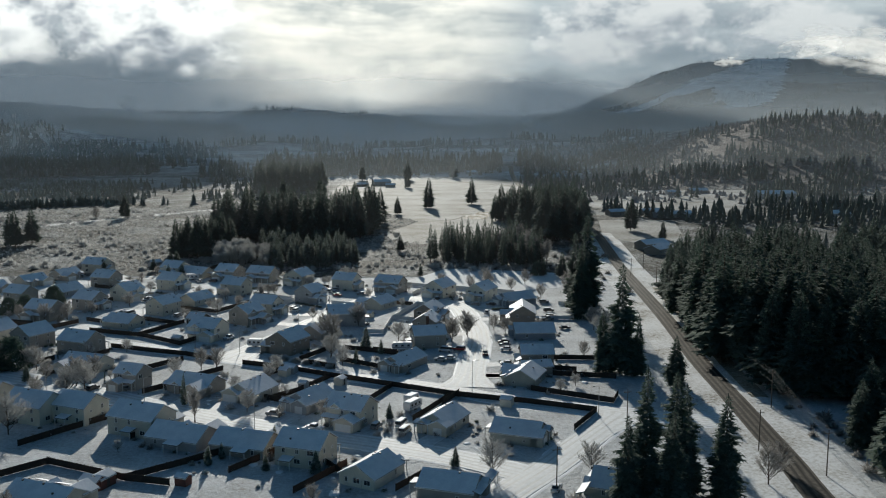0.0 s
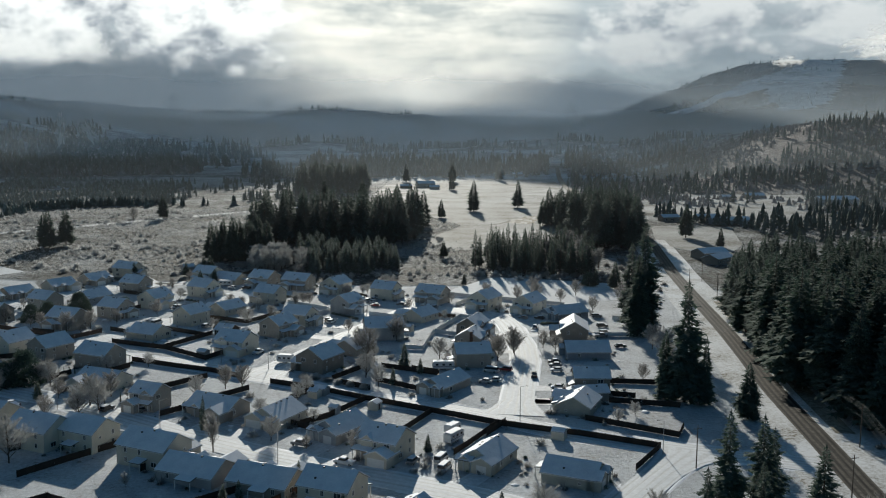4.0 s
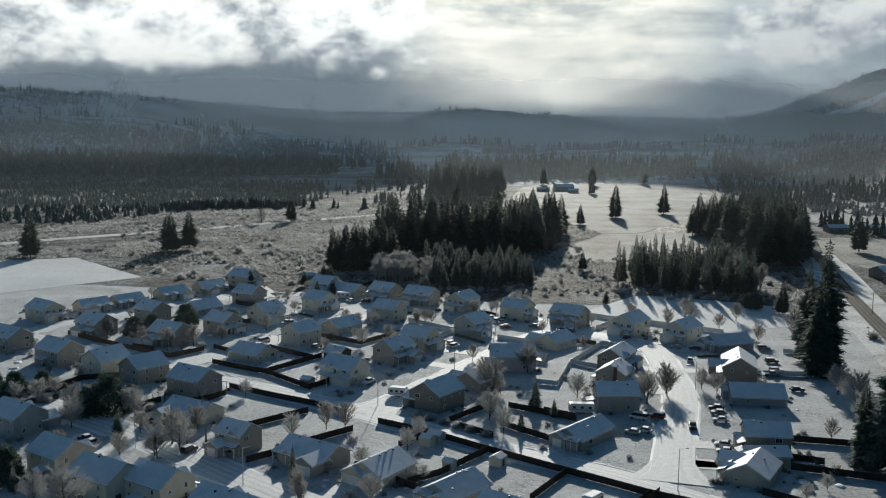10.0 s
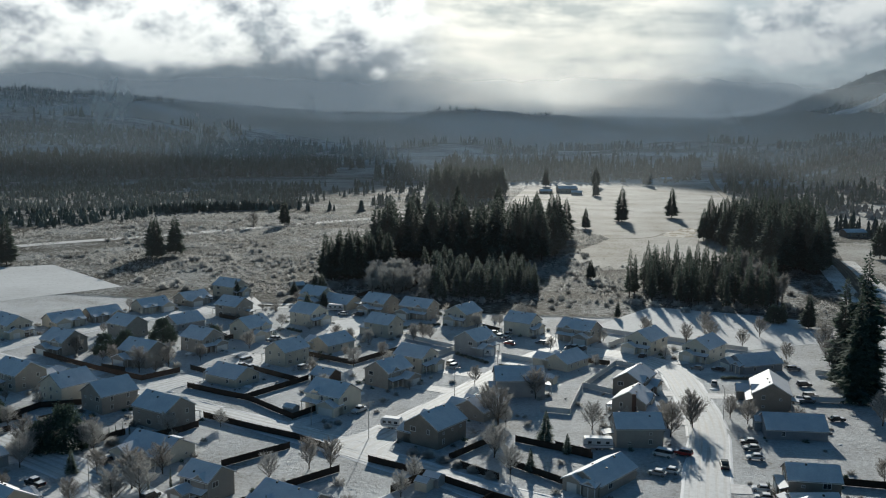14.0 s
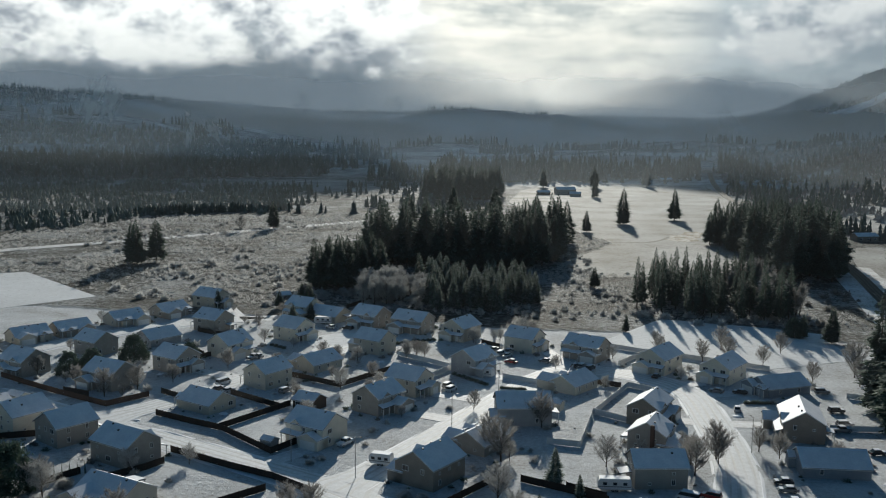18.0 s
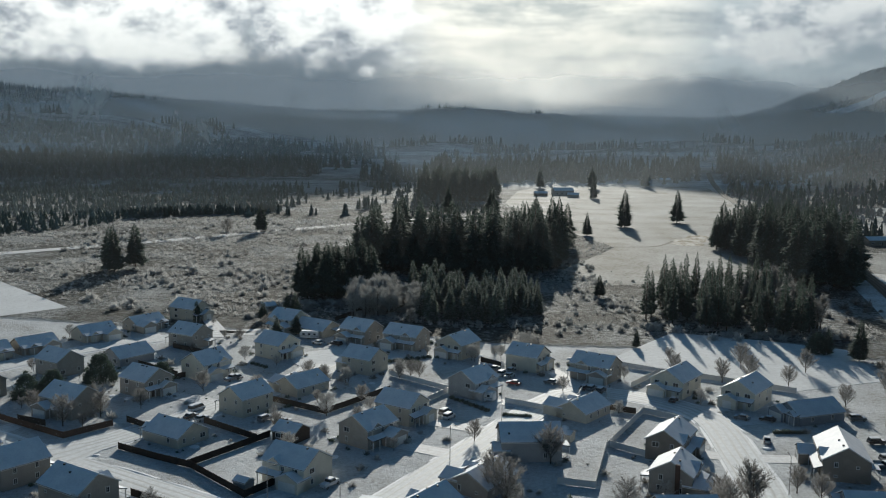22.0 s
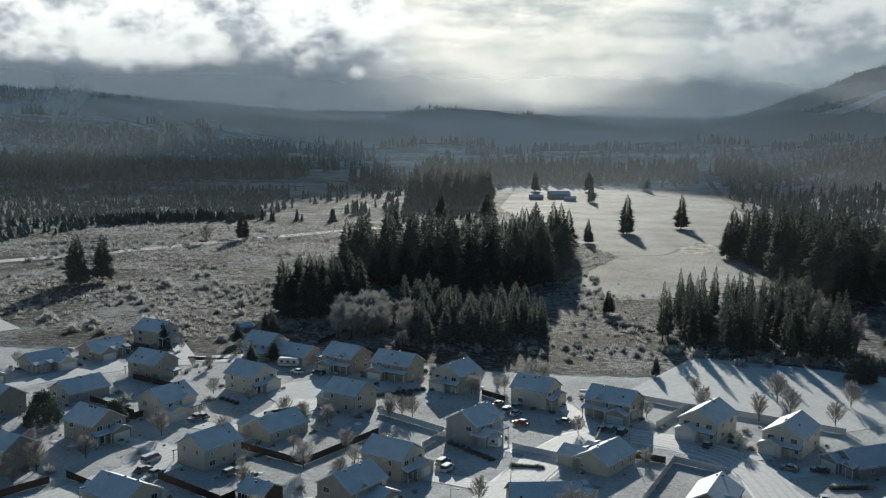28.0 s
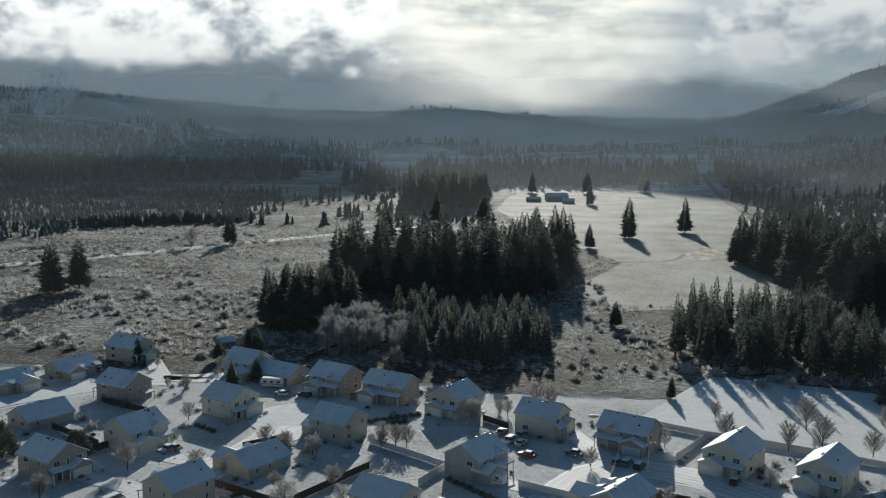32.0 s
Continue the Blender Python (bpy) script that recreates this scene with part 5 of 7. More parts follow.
SHAPES = {
    "car": (((-2.25, 0.32), (2.2, 0.30), (2.28, 0.62), (2.1, 0.82), (0.95, 0.95), (-1.75, 0.98), (-2.25, 0.92)), ((-1.85, 0.94), (1.05, 0.92), (0.35, 1.42), (-1.15, 1.45)), 0.88),
    "suv": (((-2.3, 0.36), (2.25, 0.34), (2.33, 0.75), (2.15, 1.0), (1.05, 1.08), (-2.25, 1.1), (-2.36, 0.9)), ((-2.25, 1.06), (1.15, 1.05), (0.55, 1.68), (-1.95, 1.72)), 0.93),
    "pickup": (((-2.75, 0.42), (2.65, 0.40), (2.72, 0.85), (2.55, 1.08), (1.35, 1.15), (-2.75, 1.15)), ((-0.75, 1.1), (1.5, 1.1), (0.95, 1.75), (-0.55, 1.78)), 0.97),
    "van": (((-2.6, 0.36), (2.5, 0.34), (2.6, 0.8), (2.3, 1.15), (-2.6, 1.15)), ((-2.58, 1.1), (2.2, 1.1), (1.35, 1.95), (-2.5, 2.0)), 0.97),
}
CABINS = {k: profile("cabin", c, h - 0.10, GLASS, 0.06) for k, (b, c, h) in SHAPES.items()}
BODIES = {}


def car(kind, x, y, heading, colour, snow=True):
    outline, cabin, half = SHAPES[kind]
    if (kind, colour) not in BODIES:
        BODIES[kind, colour] = profile("body", outline, half, PAINTS[colour])
    words = {"car": "saloon car", "suv": "sport utility car", "pickup": "pickup truck", "van": "van"}[kind]
    ob = thing("car" if kind in ("car", "suv") else kind if kind == "van" else "pickup_truck", pose(x, y, 0.06, 0, 0, heading), f"{colour} {words} parked on snow" + (" with snow on its roof" if snow else ""), "car" if kind in ("car", "suv") else "truck" if kind == "pickup" else "van")
    share("body", BODIES[kind, colour], ob, Matrix())
    share("cabin", CABINS[kind], ob, Matrix())
    xs = [p[0] for p in cabin]
    top = max(p[1] for p in cabin)
    x0, x1 = sorted(p[0] for p in cabin if p[1] > top - 0.1)[:: max(1, sum(p[1] > top - 0.1 for p in cabin) - 1)][:2]
    part("roof", boxed(x0 - 0.08, -half + 0.14, top - 0.06, x1 + 0.08, half - 0.14, top + 0.02, 0.02), PAINTS[colour], ob)
    if snow:
        part("snow_cap", boxed(x0 - 0.05, -half + 0.17, top + 0.02, x1 + 0.05, half - 0.17, top + 0.15, 0.05), ROOF_SNOW, ob, "layer of snow on the roof")
        part("snow_cap", boxed(outline[4][0] + 0.1, -half + 0.15, outline[4][1] - 0.03, outline[2][0] - 0.35, half - 0.15, outline[4][1] + 0.06, 0.03), ROOF_SNOW, ob, "layer of snow on the bonnet")
    if kind == "pickup":
        part("cargo_bed", boxed(-2.65, -half + 0.12, 1.13, -0.85, half - 0.12, 1.2, 0.02), ROOF_SNOW if snow else DARK_METAL, ob, "snow-filled load bed")
    front, back = outline[2][0], outline[0][0]
    for s in (-1, 1):
        part("headlight", boxed(front - 0.12, s * half * 0.68 - 0.2, 0.62, front + 0.02, s * half * 0.68 + 0.2, 0.78, 0.02), LAMP_CLEAR, ob)
        part("tail_light", boxed(back - 0.03, s * half * 0.8 - 0.12, 0.68, back + 0.1, s * half * 0.8 + 0.12, 0.9, 0.02), LAMP_RED, ob)
        for wx in (back + 0.85, front - 0.85):
            wheel = share("wheel", WHEEL[0], ob, pose(wx, s * (half - 0.08), 0.34))
            share("rim", WHEEL[1], wheel, Matrix())
    return ob


def trailer(x, y, heading, length, label):
    """A camper trailer: rounded white box with windows, a stripe and snow on top."""
    ob = thing("camper_trailer", pose(x, y, 0.06, 0, 0, heading), label, "camper trailer")
    l = length / 2
    part("body", prism(((-l, 0.55), (l - 0.5, 0.55), (l, 1.1), (l, 2.4), (l - 0.4, 2.9), (-l + 0.2, 2.9), (-l, 2.6)), -1.2, 1.2), PAINTS["white"], ob)
    part("snow_cap", boxed(-l + 0.25, -1.1, 2.9, l - 0.5, 1.1, 3.05, 0.05), ROOF_SNOW, ob, "snow on the roof")
    for s in (-1, 1):
        part("stripe", boxed(-l + 0.05, s * 1.215 - 0.012, 1.15, l - 0.1, s * 1.215 + 0.012, 1.38), PAINTS["grey"], ob)
        for i in range(3):
            part("window", boxed(-l * 0.75 + i * l * 0.6, s * 1.215 - 0.015, 1.6, -l * 0.75 + i * l * 0.6 + 0.9, s * 1.215 + 0.015, 2.25), GLASS, ob)
        for wx in (-0.5, 0.35):
            wheel = share("wheel", WHEEL[0], ob, pose(wx, s * 1.08, 0.34))
            share("rim", WHEEL[1], wheel, Matrix())
    part("drawbar", boxed(l - 0.1, -0.08, 0.5, l + 1.2, 0.08, 0.62, 0.02), DARK_METAL, ob)
    return ob


# ---- bare trees, bushes, poles ----
def bare_mesh(seed, tall, spread, mat, limbs=22, twigs=48):
    """A leafless tree: a trunk that runs on up, limbs that rise from it, and a haze of fine twigs."""
    rng = random.Random(seed)
    bm = bmesh.new()
    verts, faces = [], []

    def sliver(p, q, r):
        side = (q - p).cross(Vector((rng.gauss(0, 1), rng.gauss(0, 1), rng.gauss(0, 1)))).normalized() * r
        n = len(verts)
        verts.extend((p - side, p + side, q))
        faces.append((n, n + 1, n + 2))

    lean = Vector((rng.uniform(-0.05, 0.05), rng.uniform(-0.05, 0.05), 1))
    tube(bm, (0, 0, -0.2), lean * tall * 0.35, tall * 0.020, tall * 0.013, 6)
    tube(bm, lean * tall * 0.35, lean * tall * 0.85, tall * 0.013, 0.02, 5)
    for i in range(limbs):
        f = 0.08 + 0.70 * (i + rng.random()) / limbs
        a = i * 2.4 + rng.uniform(-0.5, 0.5)
        p = lean * tall * f
        out = Vector((math.cos(a), math.sin(a), 0))
        way = (out * spread + Vector((0, 0, 1))).normalized()
        long = tall * (0.62 - 0.42 * f) * rng.uniform(0.75, 1.1)
        q = p + way * long
        tube(bm, p, q, tall * 0.008 * (1.1 - f), 0.012, 4)
        for k in range(twigs):
            b = p + (q - p) * rng.uniform(0.2, 1.0)
            w = (way * 0.8 + Vector((rng.gauss(0, 0.6), rng.gauss(0, 0.6), rng.gauss(0.25, 0.4)))).normalized()
            e = b + w * long * rng.uniform(0.16, 0.40)
            sliver(b, e, rng.uniform(0.03, 0.055))
            for _ in range(2):
                c = b + (e - b) * rng.uniform(0.3, 0.9)
                sliver(c, c + (w + Vector((rng.gauss(0, 0.6), rng.gauss(0, 0.6), rng.gauss(0.2, 0.4)))).normalized() * long * rng.uniform(0.08, 0.2), 0.03)
    trunk = kept("trunk", bm, BARK)
    me = bpy.data.meshes.new("crown")
    me.from_pydata([tuple(v) for v in verts], [], faces)
    me.materials.append(mat)
    return trunk, me


BARE = [bare_mesh(91 + i, 9.0, 0.85, TWIGS_BROWN, 26, 60) for i in range(3)]
BARE_RIMED = [bare_mesh(95 + i, 9.0, 0.95, TWIGS_THICK, 28, 62) for i in range(3)]
POPLAR = [bare_mesh(99, 9.0, 0.30, TWIGS_BROWN)]
ALDER = [bare_mesh(103 + i, 9.0, 0.95, TWIGS_THICK, 30, 64) for i in range(3)]


def bush_mesh(seed, mat, long=1.0, count=700, fine=1.0):
    """A ball-topped thicket of thin shoots."""
    rng = random.Random(seed)
    verts, faces = [], []
    for _ in range(count):
        a, e = rng.uniform(0, 6.28), math.asin(rng.uniform(0.05, 1.0))
        way = Vector((math.cos(a) * math.cos(e), math.sin(a) * math.cos(e), math.sin(e) * 1.1 + 0.1))
        p = way * rng.uniform(0.05, 0.6) + Vector((rng.gauss(0, 0.12), rng.gauss(0, 0.12), 0))
        p.z = max(p.z, 0.0)
        q = p + (way + Vector((rng.gauss(0, 0.35), rng.gauss(0, 0.35), rng.gauss(0, 0.2)))) * rng.uniform(0.25, 0.5) * long
        side = (q - p).cross(Vector((rng.gauss(0, 1), rng.gauss(0, 1), rng.gauss(0, 1)))).normalized() * rng.uniform(0.03, 0.07) * fine
        n = len(verts)
        verts.extend((p - side, p + side, q))
        faces.append((n, n + 1, n + 2))
    me = bpy.data.meshes.new("bush")
    me.from_pydata([tuple(v) for v in verts], [], faces)
    me.materials.append(mat)
    return me


BUSHES = [bush_mesh(201 + i, TWIGS) for i in range(3)]
BIG_BUSHES = [bush_mesh(221 + i, TWIGS, 0.8, 3000, 0.55) for i in range(3)]
DARK_BUSHES = [bush_mesh(211 + i, NEEDLES_RIMED, 0.8, 600) for i in range(2)]


def leafy_mesh(seed):
    """A broad evergreen: clumps of short dark leaves on all sides of an uneven crown."""
    rng = random.Random(seed)
    verts, faces = [], []
    for _ in range(150):
        a, z = rng.uniform(0, 6.28), rng.random() ** 1.3
        r = (1.05 * (1 - z) ** 0.55 + 0.05) * rng.uniform(0.75, 1.05)
        c = Vector((math.cos(a) * r, math.sin(a) * r, 0.12 + 1.7 * z))
        for _ in range(34):
            p = c + Vector((rng.gauss(0, 0.13), rng.gauss(0, 0.13), rng.gauss(0, 0.10)))
            w = Vector((rng.gauss(0, 1), rng.gauss(0, 1), rng.gauss(0.3, 0.7))).normalized()
            s = w.cross(Vector((rng.gauss(0, 1), rng.gauss(0, 1), rng.gauss(0, 1)))).normalized()
            n = len(verts)
            verts.extend((p - s * 0.035, p + s * 0.035, p + w * 0.16))
            faces.append((n, n + 1, n + 2))
    me = bpy.data.meshes.new("crown")
    me.from_pydata([tuple(v) for v in verts], [], faces)
    me.materials.append(NEEDLES)
    bm = bmesh.new()
    tube(bm, (0, 0, -0.1), (0, 0, 1.2), 0.09, 0.04, 7)
    return kept("trunk", bm, BARK), me


LEAFY = [leafy_mesh(301), leafy_mesh(302)]


def evergreen(x, y, tall):
    ob = thing("evergreen_tree", pose(x, y, 0, 0, 0, house_rng.uniform(0, 360)) @ Matrix.Diagonal((tall / 1.9, tall / 1.9, tall / 1.9, 1)), "broad round dark evergreen tree between snowy gardens", "tree")
    for name, me in zip(("trunk", "crown"), house_rng.choice(LEAFY)):
        share(name, me, ob, Matrix())
    return ob


def bare_tree(x, y, tall, kind="brown", label=""):
    meshes = house_rng.choice({"brown": BARE, "rimed": BARE_RIMED, "poplar": POPLAR, "alder": ALDER}[kind])
    s = tall / 9.0
    ob = thing("bare_tree", pose(x, y, 0, 0, 0, house_rng.uniform(0, 360)) @ Matrix.Diagonal((s, s, s, 1)), label or ("rimed leafless tree with fine twigs" if kind == "rimed" else "leafless brown tree standing in snow"), "tree")
    share("trunk", meshes[0], ob, Matrix())
    share("crown", meshes[1], ob, Matrix())
    return ob


def bush(x, y, size, kind="rimed"):
    me = house_rng.choice((BIG_BUSHES if size > 2 else BUSHES) if kind == "rimed" else DARK_BUSHES)
    ob = new("bush", me)
    ob.matrix_world = pose(x, y, height(x, y) - 0.05, 0, 0, house_rng.uniform(0, 360)) @ Matrix.Diagonal((size, size, size * house_rng.uniform(0.75, 1.1), 1))
    return tagged(ob, ("tall rimed leafless bush on rough ground" if size > 2 else "rimed leafless bush on snow") if kind == "rimed" else "dense dark evergreen bush on snow", "bush")


def pole(x, y, tall, kind):
    """A utility pole or a street lamp."""
    if kind == "lamp":
        ob = thing("street_lamp", pose(x, y, 0, 0, 0, house_rng.uniform(0, 360)), "slim grey metal street lamp on a snowy verge", "street lamp")
        bm = bmesh.new()
        tube(bm, (0, 0, -0.3), (0, 0, tall), 0.11, 0.07, 8)
        part("pole", bm, STEEL, ob)
        bm = bmesh.new()
        tube(bm, (0, 0, tall - 0.15), (1.6, 0, tall + 0.25), 0.05, 0.04, 6)
        part("arm", bm, STEEL, ob)
        part("lamp_head", boxed(1.4, -0.14, tall + 0.17, 2.1, 0.14, tall + 0.33, 0.04), DARK_METAL, ob)
    else:
        ob = thing("utility_pole", pose(x, y, 0, 0, 0, 100), "weathered wooden utility pole beside the road", "utility pole")
        bm = bmesh.new()
        tube(bm, (0, 0, -0.3), (0, 0, tall), 0.17, 0.11, 8)
        part("pole", bm, POLE_WOOD, ob)
        part("crossarm", boxed(-0.06, -1.2, tall - 0.9, 0.06, 1.2, tall - 0.76, 0.01), POLE_WOOD, ob)
        for s in (-1.05, -0.5, 0.5, 1.05):
            bm = bmesh.new()
            tube(bm, (0, s, tall - 0.76), (0, s, tall - 0.55), 0.05, 0.04, 6)
            part("insulator", bm, CONCRETE, ob)
    return ob


# the power line on the east side of the highway, pole to pole with sagging wires
LINE_POLES = [(83, 100), (92, 152), (101, 202), (115, 255), (127, 309), (138, 353), (151, 410), (165, 470)]
for x, y in LINE_POLES:
    pole(x, y, 11.5, "wood")
for k, (off, z) in enumerate(((-1.05, 11.0), (-0.5, 11.0), (0.5, 11.0), (1.05, 11.0), (0.0, 8.2))):
    bm = bmesh.new()
    for (x0, y0), (x1, y1) in zip(LINE_POLES, LINE_POLES[1:]):
        last = None
        for i in range(9):
            t = i / 8
            p = Vector((x0 + (x1 - x0) * t + off, y0 + (y1 - y0) * t, z - 4 * 1.1 * t * (1 - t)))
            if last is not None:
                tube(bm, last, p, 0.018, 0.018, 3)
            last = p
    tagged(part("power_wire", bm, WIRE), "thin sagging power wire above the roadside", "wire", "wires of the power line")


def kerbs():
    """Ploughed ridges of snow along the streets."""
    for line in LINES[:6]:
        for s in (-1, 1):
            verts, faces = [], []
            for i, p in enumerate(line):
                ahead = (line[min(i + 1, len(line) - 1)] - line[max(i - 1, 0)]).normalized()
                side = Vector((ahead.y, -ahead.x, 0)) * s
                w = 0.35 + 0.25 * noise.noise(Vector((p.x / 4, p.y / 4, s)))
                c = p + side * (5.2 + 0.3 * noise.noise(Vector((p.x / 9, p.y / 9, 3 * s))))
                h = max(-0.05, 0.06 + 0.3 * noise.noise(Vector((p.x / 5, p.y / 5, 7 + s))))
                verts += [c - side * w, c - side * w * 0.3 + Vector((0, 0, h)), c + side * w * 0.4 + Vector((0, 0, h * 0.9)), c + side * (w + 0.3)]
            faces = [(4 * i + k, 4 * i + k + 1, 4 * i + k + 5, 4 * i + k + 4) for i in range(len(line) - 1) for k in range(3)]
            tagged(raw("snow_ridge", verts, faces, SNOW, smooth=True), "low ridge of ploughed snow along a street", "snow ridge", kind="structure")


kerbs()

# ---- the houses, from the west to the east ----
house(-192.5, 458.9, 143, 13.9, 9.9, 2, "beige")
house(-180.2, 477.6, 48, 13.0, 10.1, 1, "beige")
house(-169.4, 489.7, 49, 13.0, 9.7, 1, "taupe")
house(-161.0, 433.4, 151, 11.4, 10.7, 2, "taupe")
house(-156.8, 390.6, 147, 12.9, 10.5, 2, "taupe")
house(-155.7, 509.5, 49, 13.0, 10.2, 1, "beige")
house(-148.3, 461.0, 147, 11.4, 9.8, 2, "taupe")
house(-142.9, 527.4, 53, 13.0, 9.9, 1, "taupe")
house(-136.2, 378.5, 56, 11.4, 10.6, 2, "cream")
house(-131.8, 477.2, 52, 13.0, 10.6, 1, "grey", garage=False, skirt=False)
house(-130.3, 546.9, 150, 12.9, 10.0, 2, "beige")
house(-128.0, 420.2, 151, 12.9, 10.5, 2, "taupe")
house(-120.8, 370.4, 52, 11.4, 10.7, 2, "taupe")
house(-117.2, 500.9, 150, 11.6, 10.3, 2, "taupe")
house(-113.7, 440.7, 147, 11.4, 10.2, 2, "taupe")
house(-137.0, 319.0, 147, 12.0, 10.0, 2, "grey")
house(-182.5, 409.0, 147, 12.0, 10.0, 2, "taupe")
house(-113.6, 291.1, 147, 11.4, 10.2, 2, "beige")
house(-100.8, 460.7, 56, 11.4, 10.7, 2, "cream")
house(-100.7, 356.9, 148, 13.1, 10.3, 2, "taupe")
house(-97.3, 277.3, 149, 13.6, 10.7, 2, "cream")
house(-93.9, 331.3, 151, 13.9, 10.7, 1, "cream")
house(-92.4, 399.2, 148, 12.6, 10.2, 1, "beige")
house(-86.5, 528.8, 149, 11.4, 10.3, 2, "beige")
house(-84.6, 274.6, 148, 12.0, 9.8, 2, "cream")
house(-83.1, 487.6, 146, 11.4, 10.6, 2, "cream")
house(-80.0, 424.4, 55, 11.4, 9.7, 2, "beige")
house(-79.0, 211.2, 149, 15.5, 9.9, 1, "beige")
house(-75.1, 307.2, 150, 8.5, 8.0, 2, "taupe")
house(-74.9, 523.0, 147, 15.5, 10.8, 1, "beige")
house(-67.7, 445.3, 52, 13.0, 10.1, 1, "beige")
house(-65.7, 260.9, 148, 14.6, 10.4, 2, "beige")
house(-63.1, 400.8, 150, 7.0, 6.5, 1, "dark", garage=False, skirt=False)
house(-56.8, 373.1, 149, 12.3, 10.0, 2, "cream")
house(-56.4, 511.9, 147, 11.9, 10.7, 2, "taupe")
house(-54.9, 300.3, 147, 15.1, 9.7, 1, "taupe")
house(-53.8, 249.2, 150, 15.5, 10.5, 1, "grey")
house(-50.9, 469.6, 148, 11.4, 9.9, 2, "beige")
house(-43.2, 400.4, 54, 11.4, 9.8, 2, "taupe")
house(-39.0, 503.6, 150, 13.8, 9.7, 2, "taupe")
house(-37.6, 290.2, 57, 13.0, 10.7, 1, "beige")
house(-37.0, 241.2, 152, 15.1, 10.5, 1, "taupe")
house(-35.5, 418.9, 148, 11.4, 9.6, 2, "beige")
house(-26.4, 347.3, 56, 12.6, 10.8, 2, "brown")
house(-22.1, 231.2, 152, 12.1, 10.1, 2, "beige")
house(-20.1, 492.0, 56, 11.8, 10.3, 2, "beige")
house(-20.0, 278.1, 52, 13.0, 10.0, 1, "grey")
house(-15.6, 444.6, 52, 11.4, 10.1, 2, "grey")
house(-14.3, 370.3, 57, 13.0, 10.1, 1, "taupe")
house(-8.9, 260.7, 146, 11.4, 10.0, 2, "beige")
house(-7.0, 217.0, 52, 13.0, 9.7, 1, "cream")
house(-2.5, 392.1, 4, 14.7, 10.5, 2, "grey", skirt=False)
house(3.2, 476.0, 148, 11.4, 10.0, 2, "cream")
house(10.1, 205.0, 152, 13.1, 9.7, 1, "taupe", garage=False)
house(13.0, 319.0, 51, 16.0, 9.0, 1, "taupe")
house(15.1, 424.9, 51, 13.0, 9.7, 1, "beige")
house(16.1, 252.9, 55, 13.0, 9.8, 1, "beige")
house(24.2, 464.6, 146, 13.4, 9.8, 2, "taupe")
house(29.0, 371.5, 65, 10.0, 9.6, 2, "taupe", chimney=True)
house(25.8, 348.0, 3, 12.0, 9.0, 2, "taupe", garage=False, skirt=False)
house(33.0, 394.4, 62, 13.0, 9.0, 2, "brown")
house(34.3, 239.4, 149, 12.8, 9.7, 1, "sage")
house(46.6, 449.8, 53, 13.6, 10.5, 2, "cream")
house(48.2, 199.6, 149, 11.4, 10.8, 1, "sage", garage=False)
house(49.9, 294.0, 60, 13.0, 9.9, 1, "sage")
house(56.0, 304.3, 4, 10.0, 6.0, 1, "taupe")
house(58.6, 313.4, 173, 11.0, 8.0, 2, "brown")
house(65.0, 439.1, 52, 13.6, 10.1, 2, "cream")
house(68.9, 357.0, 176, 15.5, 10.7, 1, "blue", garage=False, skirt=False)
house(71.4, 384.6, 77, 16.0, 10.5, 2, "brown")
house(78.5, 425.1, 22, 15.5, 10.2, 1, "blue")

shed(37.9, 269.0, 150, 3.5, 3.0, 2.2, "cream")
shed(-21.6, 296.3, 150, 2.6, 2.4, 2.0, "grey")
shed(-9.9, 299.6, 60, 3.4, 3.0, 2.0, "cream")
shed(-25.5, 316.1, 150, 4.0, 3.0, 2.1, "grey")
shed(-67.8, 367.0, 150, 3.6, 3.0, 2.0, "grey")
shed(-70.9, 220.5, 150, 5.0, 4.0, 2.2, "red")
shed(-50.7, 219.8, 150, 3.0, 2.5, 2.0, "red")
shed(8.0, 403.0, 150, 3.5, 3.0, 2.0, "beige")
shed(-69.3, 221.9, 60, 5.0, 4.0, 2.3, "red")
shed(-27.6, 313.2, 150, 3.2, 3.0, 2.0, "cream")
shed(-103.0, 280.2, 150, 4.0, 3.0, 2.0, "cream")
shed(-101.6, 563.4, 30, 6.0, 5.0, 2.6, "grey")
shed(-147.8, 401.0, 150, 6.0, 4.0, 2.3, "cream")

# farmsteads
barn(95, 1232, 10, 22, 14, 5.0, "taupe", "grey farmhouse with a snowy roof beyond the meadow")
barn(69, 1214, 5, 14, 9, 3.0, "dark", "low dark farm shed with a snowy roof")
barn(103, 1198, 170, 12, 9, 3.0, "taupe", "low farm shed with a snowy roof")
barn(261, 1480, 10, 16, 9, 3.5, "grey", "far farmhouse with snow on its roof")
barn(104, 611, 150, 12, 8, 3.0, "blue", "small blue-roofed cabin behind the grove")
barn(502, 973, 5, 44, 16, 6.0, "grey", "long pale-roofed barn beyond the woods")
barn(309, 793, 5, 34, 12, 3.5, "grey", "low farm building with a snowy roof")
barn(299, 820, 5, 18, 11, 3.5, "brown", "low farm building with a snowy roof")
barn(448, 1052, 0, 22, 12, 4.0, "brown", "brown farmhouse among dark trees")
barn(266, 819, 10, 16, 10, 3.5, "brown", "brown farmhouse with a snowy roof")
barn(210, 578, 40, 20, 11, 3.5, "brown", "low brown house beside the road")
barn(213, 598, 20, 20, 12, 4.0, "brown", "low brown house beside the farm field")
barn(412, 1039, 5, 16, 9, 3.5, "grey", "far grey house among trees")
barn(455, 775, 5, 20, 12, 4.0, "grey", "far house by a snowy yard")
barn(122, 607, 30, 12, 8, 3.0, "blue", "small snowy cabin behind the grove")

